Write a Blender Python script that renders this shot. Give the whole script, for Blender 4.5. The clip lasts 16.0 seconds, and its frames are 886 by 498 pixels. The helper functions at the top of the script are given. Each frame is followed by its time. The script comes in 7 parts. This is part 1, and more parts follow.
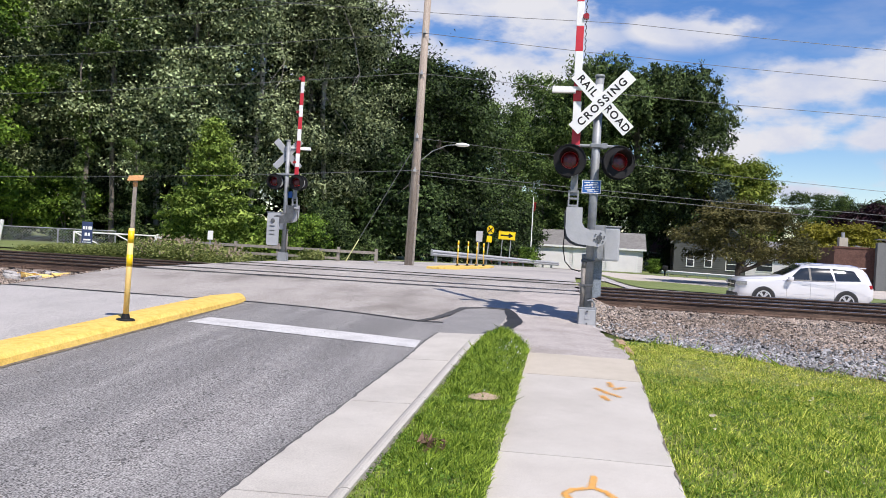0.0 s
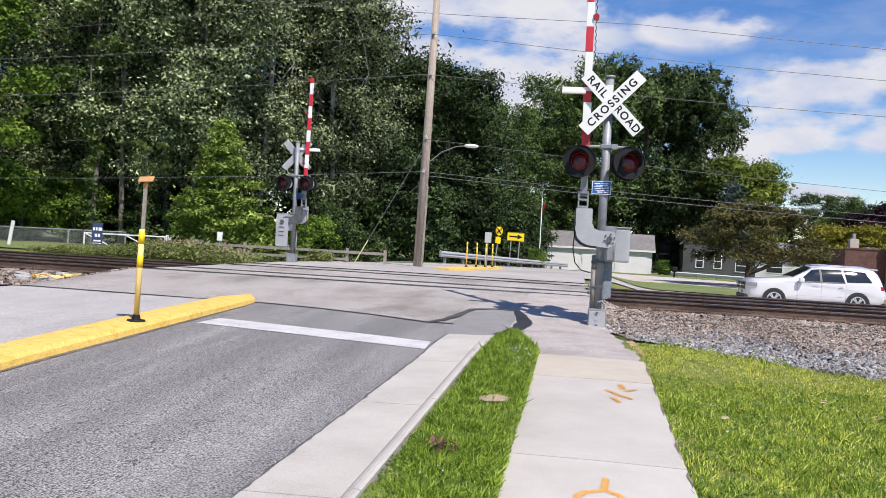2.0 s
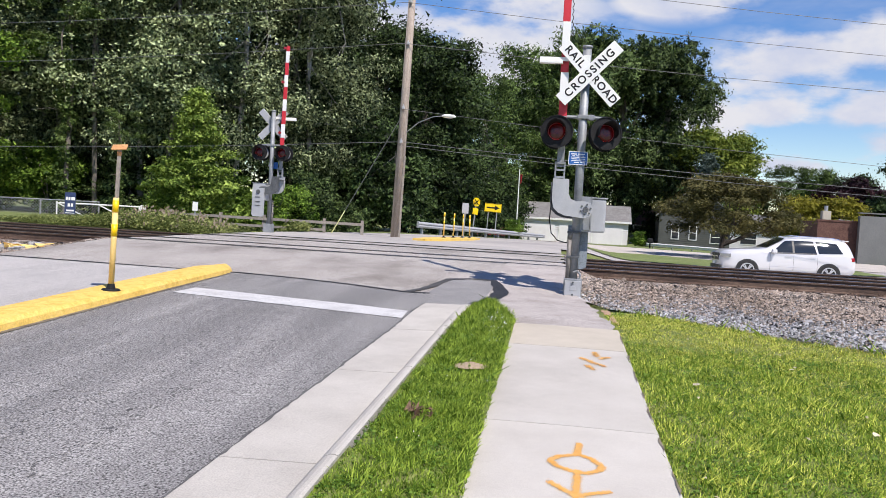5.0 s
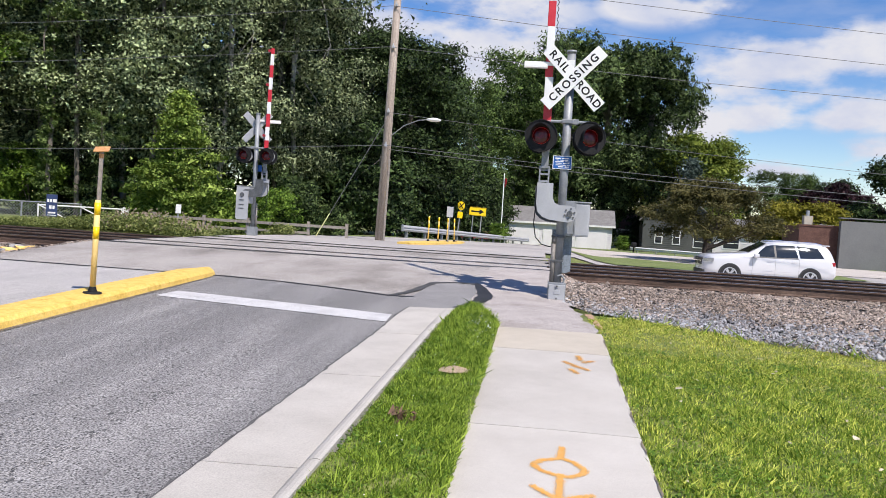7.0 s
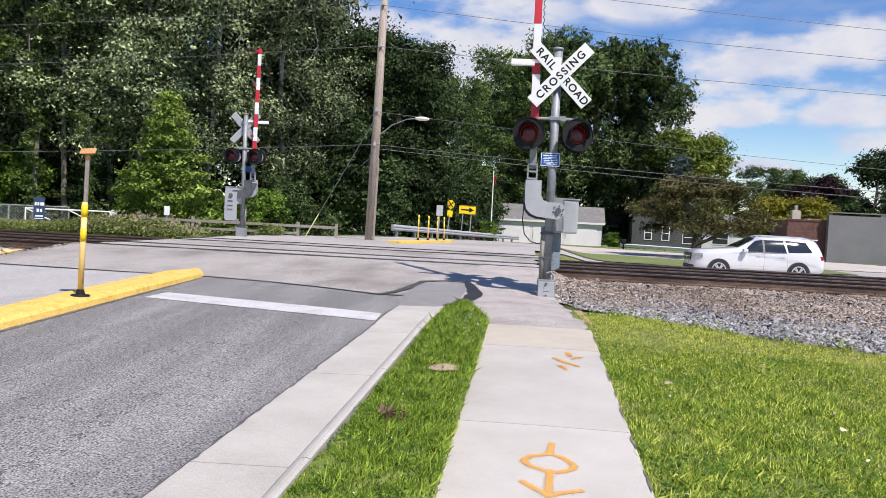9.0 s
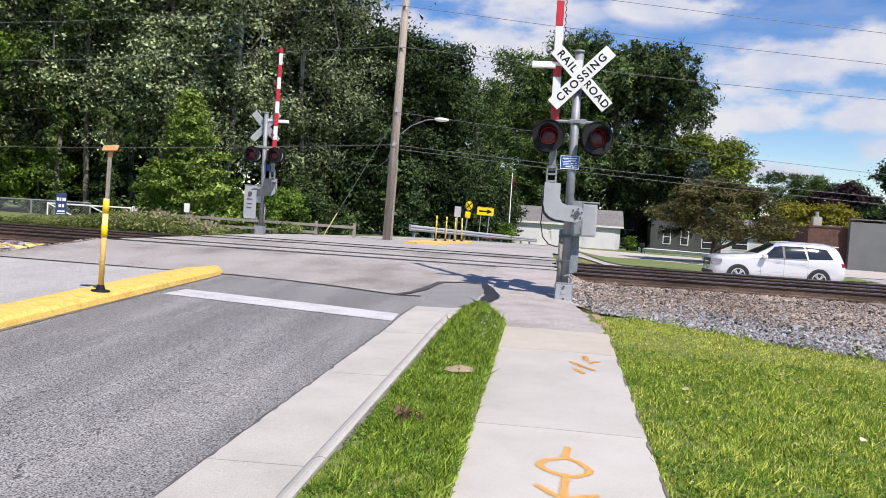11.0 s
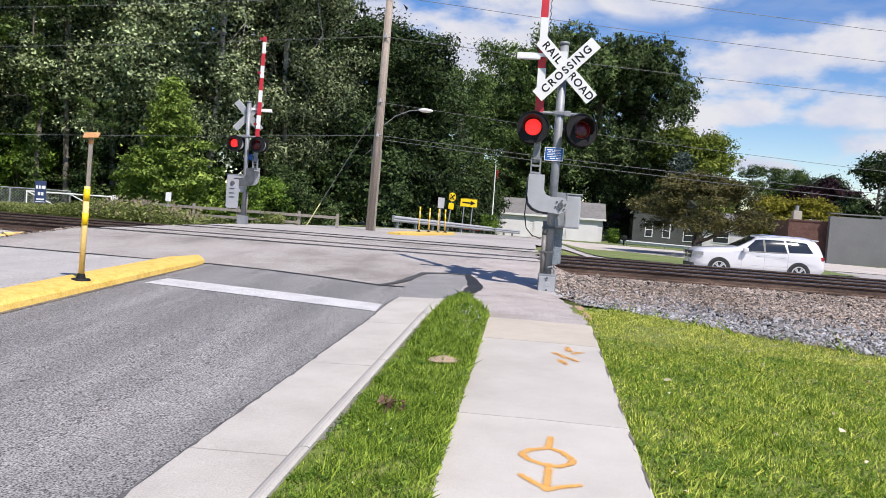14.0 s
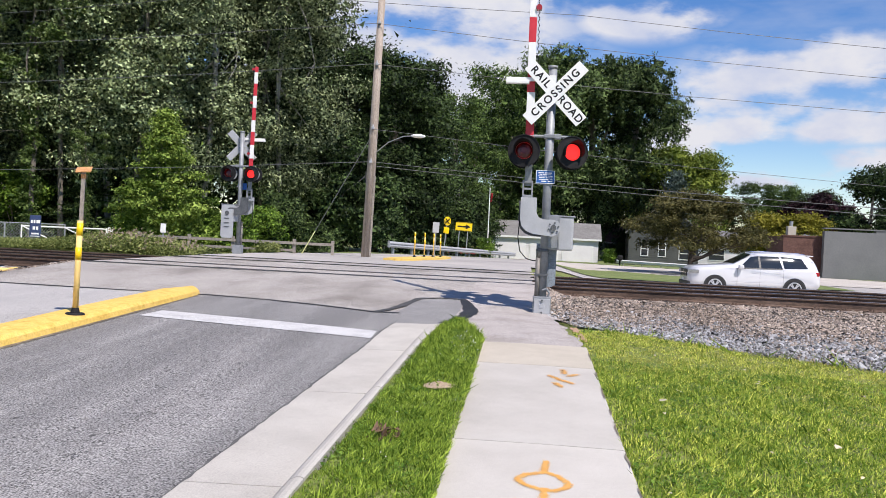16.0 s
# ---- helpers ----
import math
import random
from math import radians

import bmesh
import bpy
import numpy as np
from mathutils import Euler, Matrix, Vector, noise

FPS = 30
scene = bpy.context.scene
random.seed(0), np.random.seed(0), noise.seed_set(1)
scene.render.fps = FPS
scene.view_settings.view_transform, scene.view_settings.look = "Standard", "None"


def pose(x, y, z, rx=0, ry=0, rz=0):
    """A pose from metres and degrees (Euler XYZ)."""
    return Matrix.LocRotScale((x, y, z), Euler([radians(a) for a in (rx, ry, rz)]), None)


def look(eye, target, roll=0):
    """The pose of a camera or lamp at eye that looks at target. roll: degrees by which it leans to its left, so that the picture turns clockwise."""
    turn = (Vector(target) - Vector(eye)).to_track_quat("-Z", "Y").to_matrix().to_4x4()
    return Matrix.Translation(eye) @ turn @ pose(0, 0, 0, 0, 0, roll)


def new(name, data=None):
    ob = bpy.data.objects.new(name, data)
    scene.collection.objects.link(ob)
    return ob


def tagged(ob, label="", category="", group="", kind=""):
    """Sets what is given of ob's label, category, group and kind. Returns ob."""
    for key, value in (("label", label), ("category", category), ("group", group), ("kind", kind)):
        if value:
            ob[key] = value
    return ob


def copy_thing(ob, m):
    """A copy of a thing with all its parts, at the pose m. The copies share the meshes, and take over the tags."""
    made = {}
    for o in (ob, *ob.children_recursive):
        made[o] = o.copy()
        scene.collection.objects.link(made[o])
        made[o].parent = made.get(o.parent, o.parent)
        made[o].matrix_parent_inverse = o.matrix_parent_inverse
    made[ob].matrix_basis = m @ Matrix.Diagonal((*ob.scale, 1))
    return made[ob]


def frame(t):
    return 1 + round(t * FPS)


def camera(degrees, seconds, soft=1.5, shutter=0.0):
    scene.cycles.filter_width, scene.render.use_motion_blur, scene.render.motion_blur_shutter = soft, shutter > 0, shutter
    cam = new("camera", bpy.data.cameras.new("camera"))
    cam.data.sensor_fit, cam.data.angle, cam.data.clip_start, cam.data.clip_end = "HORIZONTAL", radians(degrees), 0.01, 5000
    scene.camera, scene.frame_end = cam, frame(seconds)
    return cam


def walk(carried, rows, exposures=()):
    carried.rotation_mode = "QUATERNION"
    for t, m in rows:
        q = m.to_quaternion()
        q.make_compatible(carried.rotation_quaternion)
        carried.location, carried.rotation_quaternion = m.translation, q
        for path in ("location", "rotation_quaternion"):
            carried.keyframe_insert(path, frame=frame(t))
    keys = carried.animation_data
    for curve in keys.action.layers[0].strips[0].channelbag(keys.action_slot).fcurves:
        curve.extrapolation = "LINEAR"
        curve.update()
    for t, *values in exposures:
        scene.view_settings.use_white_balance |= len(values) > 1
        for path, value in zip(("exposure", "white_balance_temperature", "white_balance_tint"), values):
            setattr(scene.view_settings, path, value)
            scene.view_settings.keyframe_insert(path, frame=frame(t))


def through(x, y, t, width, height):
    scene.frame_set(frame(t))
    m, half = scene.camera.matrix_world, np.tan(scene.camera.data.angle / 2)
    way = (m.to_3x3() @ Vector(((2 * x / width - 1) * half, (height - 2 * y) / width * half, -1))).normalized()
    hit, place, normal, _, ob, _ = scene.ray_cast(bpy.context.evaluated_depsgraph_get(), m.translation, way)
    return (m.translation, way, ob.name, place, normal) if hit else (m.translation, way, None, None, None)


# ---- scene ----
cam = camera(56.0, 16.0, 0.75)
# camera path: seconds, x, y, z, pitch, roll, yaw
PATH = [
    (0, 0.004, 0.006, 1.238, -0.71, -3.12, 8.72), (0.5, -0.001, 0.008, 1.239, -0.63, -3.02, 9.31),
    (1, -0.014, 0.005, 1.249, -0.48, -2.98, 9.58), (1.5, -0.016, -0.002, 1.248, -0.46, -3.04, 9.56),
    (2, -0.016, 0.020, 1.236, -0.66, -3.14, 9.30), (2.5, -0.012, 0.002, 1.229, -1.18, -3.24, 8.94),
    (3, -0.004, 0.012, 1.217, -1.78, -3.23, 8.66), (3.5, -0.013, 0.005, 1.218, -2.28, -3.29, 8.45),
    (4, -0.011, 0.002, 1.220, -2.59, -3.25, 8.32), (6.5, -0.000, -0.005, 1.214, -2.37, -3.50, 6.81),
    (7, 0.000, -0.000, 1.220, -2.25, -3.50, 6.70), (7.5, 0.001, 0.009, 1.209, -2.21, -3.31, 6.61),
    (8, 0.007, 0.002, 1.202, -2.25, -2.99, 6.45), (8.5, 0.015, 0.000, 1.201, -2.33, -2.84, 6.22),
    (9, 0.020, -0.004, 1.213, -2.29, -2.84, 6.02), (9.5, 0.020, 0.005, 1.208, -2.18, -2.98, 6.13),
    (10, 0.015, 0.005, 1.218, -2.15, -3.15, 6.77), (12.5, 0.010, -0.019, 1.210, -2.87, -4.49, 6.74),
    (13, 0.003, -0.011, 1.187, -3.07, -4.64, 6.10), (13.5, 0.005, -0.010, 1.202, -3.09, -4.53, 5.92),
    (14, -0.001, 0.004, 1.207, -2.81, -4.12, 6.08), (14.5, -0.002, 0.000, 1.213, -2.28, -3.64, 6.39),
    (15, -0.001, -0.004, 1.223, -1.74, -3.20, 6.56), (15.5, 0.013, -0.001, 1.220, -1.34, -2.85, 6.37),
    (16, 0.040, -0.017, 1.225, -1.14, -2.72, 5.80)]
walk(cam, [(t, pose(x, y, z, 90 + p, r, w)) for t, x, y, z, p, r, w in PATH], exposures=[(0, 0.19, 6430, 15), (16, 0.19, 6430, 15)])

# ---- light ----
SUN_TO = Vector((0.62, -0.78, 1.40)).normalized()
world = bpy.data.worlds.new("sky")
scene.world = world
world.use_nodes = True
wn, wl = world.node_tree.nodes, world.node_tree.links
wn.clear()
w_out = wn.new("ShaderNodeOutputWorld")
w_sky = wn.new("ShaderNodeTexSky")
w_sky.sky_type, w_sky.sun_disc = "NISHITA", False
w_sky.sun_elevation, w_sky.sun_rotation = radians(54), radians(141)
w_sky.air_density, w_sky.dust_density, w_sky.ozone_density = 1.0, 0.0, 2.0
w_bg = wn.new("ShaderNodeBackground")
w_bg.inputs["Strength"].default_value = 0.115
w_cbg = wn.new("ShaderNodeBackground")
w_cbg.inputs["Strength"].default_value = 0.72
w_tc = wn.new("ShaderNodeTexCoord")


def sky_math(op, a, b=None):
    """A math node of the sky from two sockets or numbers."""
    k = wn.new("ShaderNodeMath")
    k.operation = op
    for i, v in enumerate((a, b)):
        if isinstance(v, (int, float)):
            k.inputs[i].default_value = v
        elif v is not None:
            wl.new(v, k.inputs[i])
    return k.outputs["Value"]


def sky_noise(scale, detail, stretch, shift):
    mp = wn.new("ShaderNodeMapping")
    mp.inputs["Scale"].default_value, mp.inputs["Location"].default_value = stretch, shift
    nz = wn.new("ShaderNodeTexNoise")
    nz.inputs["Scale"].default_value, nz.inputs["Detail"].default_value, nz.inputs["Roughness"].default_value = scale, detail, 0.55
    wl.new(w_tc.outputs["Generated"], mp.inputs["Vector"])
    wl.new(mp.outputs["Vector"], nz.inputs["Vector"])
    return nz.outputs["Fac"]


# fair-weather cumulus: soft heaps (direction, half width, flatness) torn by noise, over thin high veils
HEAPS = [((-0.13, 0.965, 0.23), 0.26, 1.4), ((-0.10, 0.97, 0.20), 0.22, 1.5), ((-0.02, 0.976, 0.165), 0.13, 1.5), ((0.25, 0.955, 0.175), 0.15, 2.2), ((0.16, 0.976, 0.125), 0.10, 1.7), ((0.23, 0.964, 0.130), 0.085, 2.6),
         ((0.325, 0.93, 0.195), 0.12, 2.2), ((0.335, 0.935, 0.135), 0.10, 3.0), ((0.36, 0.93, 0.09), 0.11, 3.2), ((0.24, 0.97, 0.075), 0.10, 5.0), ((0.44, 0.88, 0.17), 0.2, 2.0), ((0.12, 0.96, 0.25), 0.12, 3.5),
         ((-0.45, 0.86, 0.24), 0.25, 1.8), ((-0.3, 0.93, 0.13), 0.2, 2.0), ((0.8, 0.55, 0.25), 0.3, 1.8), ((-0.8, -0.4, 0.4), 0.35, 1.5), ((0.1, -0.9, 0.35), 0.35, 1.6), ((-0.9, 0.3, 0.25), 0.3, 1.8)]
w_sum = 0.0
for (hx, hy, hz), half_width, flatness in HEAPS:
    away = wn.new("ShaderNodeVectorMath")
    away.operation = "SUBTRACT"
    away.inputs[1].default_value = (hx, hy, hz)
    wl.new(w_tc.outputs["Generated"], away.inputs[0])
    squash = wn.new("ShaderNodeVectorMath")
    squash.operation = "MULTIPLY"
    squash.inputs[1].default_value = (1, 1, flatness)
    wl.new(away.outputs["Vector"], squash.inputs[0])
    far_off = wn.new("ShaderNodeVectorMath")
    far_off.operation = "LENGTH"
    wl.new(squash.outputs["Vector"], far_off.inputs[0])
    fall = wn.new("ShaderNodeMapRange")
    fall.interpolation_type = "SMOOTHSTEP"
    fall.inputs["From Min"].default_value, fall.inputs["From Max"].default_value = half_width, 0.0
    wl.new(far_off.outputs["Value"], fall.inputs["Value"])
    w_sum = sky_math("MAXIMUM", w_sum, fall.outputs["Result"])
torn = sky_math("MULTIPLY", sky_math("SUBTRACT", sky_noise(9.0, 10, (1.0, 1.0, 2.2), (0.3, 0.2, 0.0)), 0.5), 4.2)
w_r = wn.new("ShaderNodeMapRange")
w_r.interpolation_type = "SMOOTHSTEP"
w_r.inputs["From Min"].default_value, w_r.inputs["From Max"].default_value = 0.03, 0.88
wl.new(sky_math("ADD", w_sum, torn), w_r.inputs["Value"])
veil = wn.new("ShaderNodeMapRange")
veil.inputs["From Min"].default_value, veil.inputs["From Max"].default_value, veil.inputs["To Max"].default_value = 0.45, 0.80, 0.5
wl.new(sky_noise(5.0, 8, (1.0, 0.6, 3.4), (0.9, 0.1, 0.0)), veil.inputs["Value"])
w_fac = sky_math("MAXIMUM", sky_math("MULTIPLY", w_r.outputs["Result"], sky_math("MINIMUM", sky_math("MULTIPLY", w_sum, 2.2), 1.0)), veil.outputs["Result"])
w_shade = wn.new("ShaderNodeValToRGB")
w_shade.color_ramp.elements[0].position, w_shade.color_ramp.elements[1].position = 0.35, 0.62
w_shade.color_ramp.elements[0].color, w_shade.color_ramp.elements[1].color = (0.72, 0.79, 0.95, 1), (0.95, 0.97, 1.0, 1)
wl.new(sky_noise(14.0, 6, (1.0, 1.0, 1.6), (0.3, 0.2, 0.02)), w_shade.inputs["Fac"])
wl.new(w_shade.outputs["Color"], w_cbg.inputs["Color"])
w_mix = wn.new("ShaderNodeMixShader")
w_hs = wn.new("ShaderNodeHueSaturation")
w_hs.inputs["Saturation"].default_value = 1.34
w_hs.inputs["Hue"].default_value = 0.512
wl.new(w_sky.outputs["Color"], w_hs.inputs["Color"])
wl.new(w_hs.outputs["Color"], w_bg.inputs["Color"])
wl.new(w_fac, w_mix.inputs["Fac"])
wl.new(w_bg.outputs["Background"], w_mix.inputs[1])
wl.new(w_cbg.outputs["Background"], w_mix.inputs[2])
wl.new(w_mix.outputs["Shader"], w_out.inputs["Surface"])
sun = new("sun", bpy.data.lights.new("sun", "SUN"))
sun.data.energy, sun.data.angle, sun.data.color = 5.0, radians(0.55), (1.0, 0.945, 0.85)
sun.matrix_world = look(SUN_TO * 60, (0, 0, 0))


# ---- materials ----
def mat(name, cols, scale=8.0, fine=90.0, rough=0.8, bump=0.15, metal=0.0, fine_amt=0.35, isl=0.0, obj=0.0, bscale=None, spec=0.5, stretch=None, coat=0.0):
    """Principled surface. cols: two or three colours mixed by broad noise; fine: grain size; isl, obj: brightness spread by island and by object."""
    m = bpy.data.materials.new(name)
    m.use_nodes = True
    n, l = m.node_tree.nodes, m.node_tree.links
    b = n["Principled BSDF"]
    tc = n.new("ShaderNodeTexCoord")
    vec = tc.outputs["Object"]
    if stretch:
        mp = n.new("ShaderNodeMapping")
        mp.inputs["Scale"].default_value = stretch
        l.new(vec, mp.inputs["Vector"])
        vec = mp.outputs["Vector"]
    big = n.new("ShaderNodeTexNoise")
    big.inputs["Scale"].default_value, big.inputs["Detail"].default_value, big.inputs["Roughness"].default_value = scale, 6, 0.6
    l.new(vec, big.inputs["Vector"])
    ramp = n.new("ShaderNodeValToRGB")
    els = ramp.color_ramp.elements
    els[0].position, els[1].position = 0.32, 0.68
    els[0].color, els[1].color = (*cols[0], 1), (*cols[-1], 1)
    if len(cols) == 3:
        e = els.new(0.5)
        e.color = (*cols[1], 1)
    l.new(big.outputs["Fac"], ramp.inputs["Fac"])
    sm = n.new("ShaderNodeTexNoise")
    sm.inputs["Scale"].default_value, sm.inputs["Detail"].default_value = fine, 3
    l.new(tc.outputs["Object"] if name.startswith("asphalt") else vec, sm.inputs["Vector"])
    mr = n.new("ShaderNodeMapRange")
    mr.inputs["From Min"].default_value, mr.inputs["From Max"].default_value = 0.3, 0.7
    mr.inputs["To Min"].default_value, mr.inputs["To Max"].default_value = 1 - fine_amt, 1 + fine_amt
    l.new(sm.outputs["Fac"], mr.inputs["Value"])
    val = mr.outputs["Result"]
    for amt, node, sock in ((isl, "ShaderNodeNewGeometry", "Random Per Island"), (obj, "ShaderNodeObjectInfo", "Random")):
        if amt:
            src = n.new(node)
            r2 = n.new("ShaderNodeMapRange")
            r2.inputs["To Min"].default_value, r2.inputs["To Max"].default_value = 1 - amt, 1 + amt
            l.new(src.outputs[sock], r2.inputs["Value"])
            mu = n.new("ShaderNodeMath")
            mu.operation = "MULTIPLY"
            l.new(val, mu.inputs[0])
            l.new(r2.outputs["Result"], mu.inputs[1])
            val = mu.outputs["Value"]
    vm = n.new("ShaderNodeVectorMath")
    vm.operation = "SCALE"
    l.new(ramp.outputs["Color"], vm.inputs[0])
    l.new(val, vm.inputs["Scale"])
    l.new(vm.outputs["Vector"], b.inputs["Base Color"])
    b.inputs["Roughness"].default_value, b.inputs["Metallic"].default_value = rough, metal
    b.inputs["Specular IOR Level"].default_value = spec
    b.inputs["Coat Weight"].default_value = coat
    b.inputs["Coat Roughness"].default_value = 0.05
    if bump:
        bp = n.new("ShaderNodeBump")
        bp.inputs["Strength"].default_value, bp.inputs["Distance"].default_value = bump, 0.02
        if bscale:
            bn = n.new("ShaderNodeTexNoise")
            bn.inputs["Scale"].default_value, bn.inputs["Detail"].default_value = bscale, 4
            l.new(vec, bn.inputs["Vector"])
            l.new(bn.outputs["Fac"], bp.inputs["Height"])
        else:
            l.new(sm.outputs["Fac"], bp.inputs["Height"])
        l.new(bp.outputs["Normal"], b.inputs["Normal"])
    return m


def leaf_mat(name, dark, light, spread=0.45, through=0.16, scale=0.45, glint=0.45):
    m = bpy.data.materials.new(name)
    m.use_nodes = True
    n, l = m.node_tree.nodes, m.node_tree.links
    b = n["Principled BSDF"]
    out = n["Material Output"]
    geo, tc, info = n.new("ShaderNodeNewGeometry"), n.new("ShaderNodeTexCoord"), n.new("ShaderNodeObjectInfo")
    nz = n.new("ShaderNodeTexNoise")
    nz.inputs["Scale"].default_value, nz.inputs["Detail"].default_value = scale, 3
    l.new(tc.outputs["Object"], nz.inputs["Vector"])
    # random tone per leaf; on the wood's trees it paints sun glints
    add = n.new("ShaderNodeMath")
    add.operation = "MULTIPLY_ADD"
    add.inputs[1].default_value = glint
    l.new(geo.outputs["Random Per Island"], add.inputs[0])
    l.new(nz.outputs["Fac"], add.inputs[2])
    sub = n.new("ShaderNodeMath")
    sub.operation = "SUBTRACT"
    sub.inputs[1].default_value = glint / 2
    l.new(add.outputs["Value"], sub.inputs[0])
    # on the wood's trees the dark end paints shaded depth into the crown
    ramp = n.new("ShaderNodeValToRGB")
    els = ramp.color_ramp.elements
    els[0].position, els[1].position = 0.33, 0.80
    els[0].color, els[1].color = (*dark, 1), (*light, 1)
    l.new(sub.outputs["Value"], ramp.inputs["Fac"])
    mr = n.new("ShaderNodeMapRange")
    mr.inputs["To Min"].default_value, mr.inputs["To Max"].default_value = 1 - spread / 2, 1 + spread / 2
    l.new(info.outputs["Random"], mr.inputs["Value"])
    vm = n.new("ShaderNodeVectorMath")
    vm.operation = "SCALE"
    l.new(ramp.outputs["Color"], vm.inputs[0])
    l.new(mr.outputs["Result"], vm.inputs["Scale"])
    l.new(vm.outputs["Vector"], b.inputs["Base Color"])
    b.inputs["Roughness"].default_value = 0.55
    b.inputs["Specular IOR Level"].default_value = 0.12
    tr = n.new("ShaderNodeBsdfTranslucent")
    l.new(vm.outputs["Vector"], tr.inputs["Color"])
    mx = n.new("ShaderNodeMixShader")
    mx.inputs["Fac"].default_value = through
    l.new(b.outputs["BSDF"], mx.inputs[1])
    l.new(tr.outputs["BSDF"], mx.inputs[2])
    l.new(mx.outputs["Shader"], out.inputs["Surface"])
    return m


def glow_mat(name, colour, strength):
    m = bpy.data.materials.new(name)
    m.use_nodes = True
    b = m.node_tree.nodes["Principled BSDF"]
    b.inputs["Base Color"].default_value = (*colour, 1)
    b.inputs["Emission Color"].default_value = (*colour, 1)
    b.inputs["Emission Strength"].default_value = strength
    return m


def glass_mat(name, colour=(0.02, 0.025, 0.03), rough=0.04):
    m = bpy.data.materials.new(name)
    m.use_nodes = True
    b = m.node_tree.nodes["Principled BSDF"]
    b.inputs["Base Color"].default_value = (*colour, 1)
    b.inputs["Roughness"].default_value = rough
    b.inputs["Coat Weight"].default_value = 0.6
    return m


M_ASPH = mat("asphalt_lane", [(0.172, 0.166, 0.161), (0.208, 0.201, 0.195), (0.29, 0.279, 0.268)], 0.9, 78, 0.9, 0.6, fine_amt=1.0, stretch=(1.8, 0.16, 1))
M_ASPH2 = mat("asphalt_old", [(0.35, 0.333, 0.317), (0.42, 0.399, 0.379), (0.47, 0.447, 0.425)], 0.8, 60, 0.9, 0.5, fine_amt=0.5, stretch=(1.4, 0.3, 1))
M_APRON = mat("asphalt_crossing", [(0.20, 0.178, 0.157), (0.36, 0.33, 0.302), (0.44, 0.404, 0.373)], 0.7, 48, 0.92, 0.8, fine_amt=0.5, stretch=(0.8, 0.5, 1))
M_PATH = mat("asphalt_path", [(0.32, 0.285, 0.26), (0.40, 0.36, 0.335), (0.45, 0.41, 0.38)], 2.0, 55, 0.95, 0.7, fine_amt=0.4)
M_PATCH = mat("asphalt_patch", [(0.215, 0.208, 0.203), (0.265, 0.256, 0.249)], 2.5, 90, 0.9, 0.4)
M_TAR = mat("tar", [(0.016, 0.016, 0.017), (0.035, 0.034, 0.033)], 5, 60, 0.6, 0.3)
M_TARWORN = mat("worn_tar", [(0.05, 0.049, 0.047), (0.08, 0.078, 0.076)], 4, 60, 0.75, 0.4)
M_PIT = mat("asphalt_pit", [(0.075, 0.073, 0.071), (0.125, 0.122, 0.119)], 4, 60, 0.85, 0.3)
M_DIRT = mat("edge_dirt", [(0.10, 0.085, 0.06), (0.24, 0.20, 0.14)], 9, 70, 0.95, 0.4)
M_CONC = mat("concrete_walk", [(0.425, 0.395, 0.352), (0.475, 0.445, 0.398), (0.515, 0.485, 0.436)], 1.6, 120, 0.9, 0.15, fine_amt=0.09, obj=0.04)
M_CONC_TAN = mat("concrete_tan", [(0.43, 0.385, 0.31), (0.50, 0.448, 0.368)], 2.5, 120, 0.9, 0.15, fine_amt=0.1)
M_CURB = mat("concrete_kerb", [(0.41, 0.382, 0.341), (0.465, 0.436, 0.39), (0.51, 0.48, 0.43)], 1.8, 100, 0.9, 0.2, fine_amt=0.13, obj=0.05)
M_YELLOW = mat("yellow_paint", [(0.62, 0.38, 0.07), (0.76, 0.51, 0.12), (0.80, 0.55, 0.16)], 9, 50, 0.8, 0.25, fine_amt=0.15)
M_YTUBE = mat("yellow_plastic", [(0.80, 0.55, 0.17), (0.85, 0.62, 0.24)], 5, 40, 0.6, 0.03, fine_amt=0.06)
M_YBRIGHT = mat("yellow_reflector", [(0.85, 0.55, 0.0), (0.9, 0.62, 0.0)], 9, 200, 0.35, 0.0, fine_amt=0.08)
M_LINE = mat("road_paint_white", [(0.44, 0.43, 0.425), (0.54, 0.53, 0.52), (0.58, 0.57, 0.56)], 3, 45, 0.8, 0.25, fine_amt=0.2)
M_SPRAY = mat("orange_spray_paint", [(0.72, 0.44, 0.16), (0.78, 0.42, 0.11), (0.80, 0.39, 0.07)], 30, 90, 0.85, 0.0, fine_amt=0.12)
M_GALV = mat("galvanised_steel", [(0.20, 0.212, 0.225), (0.27, 0.283, 0.296), (0.33, 0.343, 0.355)], 4, 60, 0.55, 0.05, metal=0.25, fine_amt=0.08)
M_GREYP = mat("grey_paint", [(0.34, 0.35, 0.365), (0.42, 0.43, 0.445)], 3, 60, 0.5, 0.05, fine_amt=0.06)
M_CONDUIT = mat("weathered_conduit", [(0.17, 0.155, 0.14), (0.26, 0.245, 0.225)], 4, 60, 0.6, 0.08, metal=0.2, stretch=(3, 3, 0.4))
M_COUNTER = mat("blue_grey_paint", [(0.20, 0.235, 0.27), (0.27, 0.305, 0.34)], 3, 60, 0.55, 0.06)
M_DARKST = mat("dark_steel", [(0.07, 0.075, 0.08), (0.13, 0.135, 0.14)], 5, 60, 0.55, 0.1, metal=0.3)
M_WHITE = mat("white_sign_sheeting", [(0.78, 0.78, 0.77), (0.83, 0.83, 0.82)], 3, 90, 0.5, 0.0, fine_amt=0.03)
M_WHITEP = mat("white_paint", [(0.70, 0.70, 0.68), (0.80, 0.80, 0.78)], 2, 40, 0.6, 0.04, fine_amt=0.05)
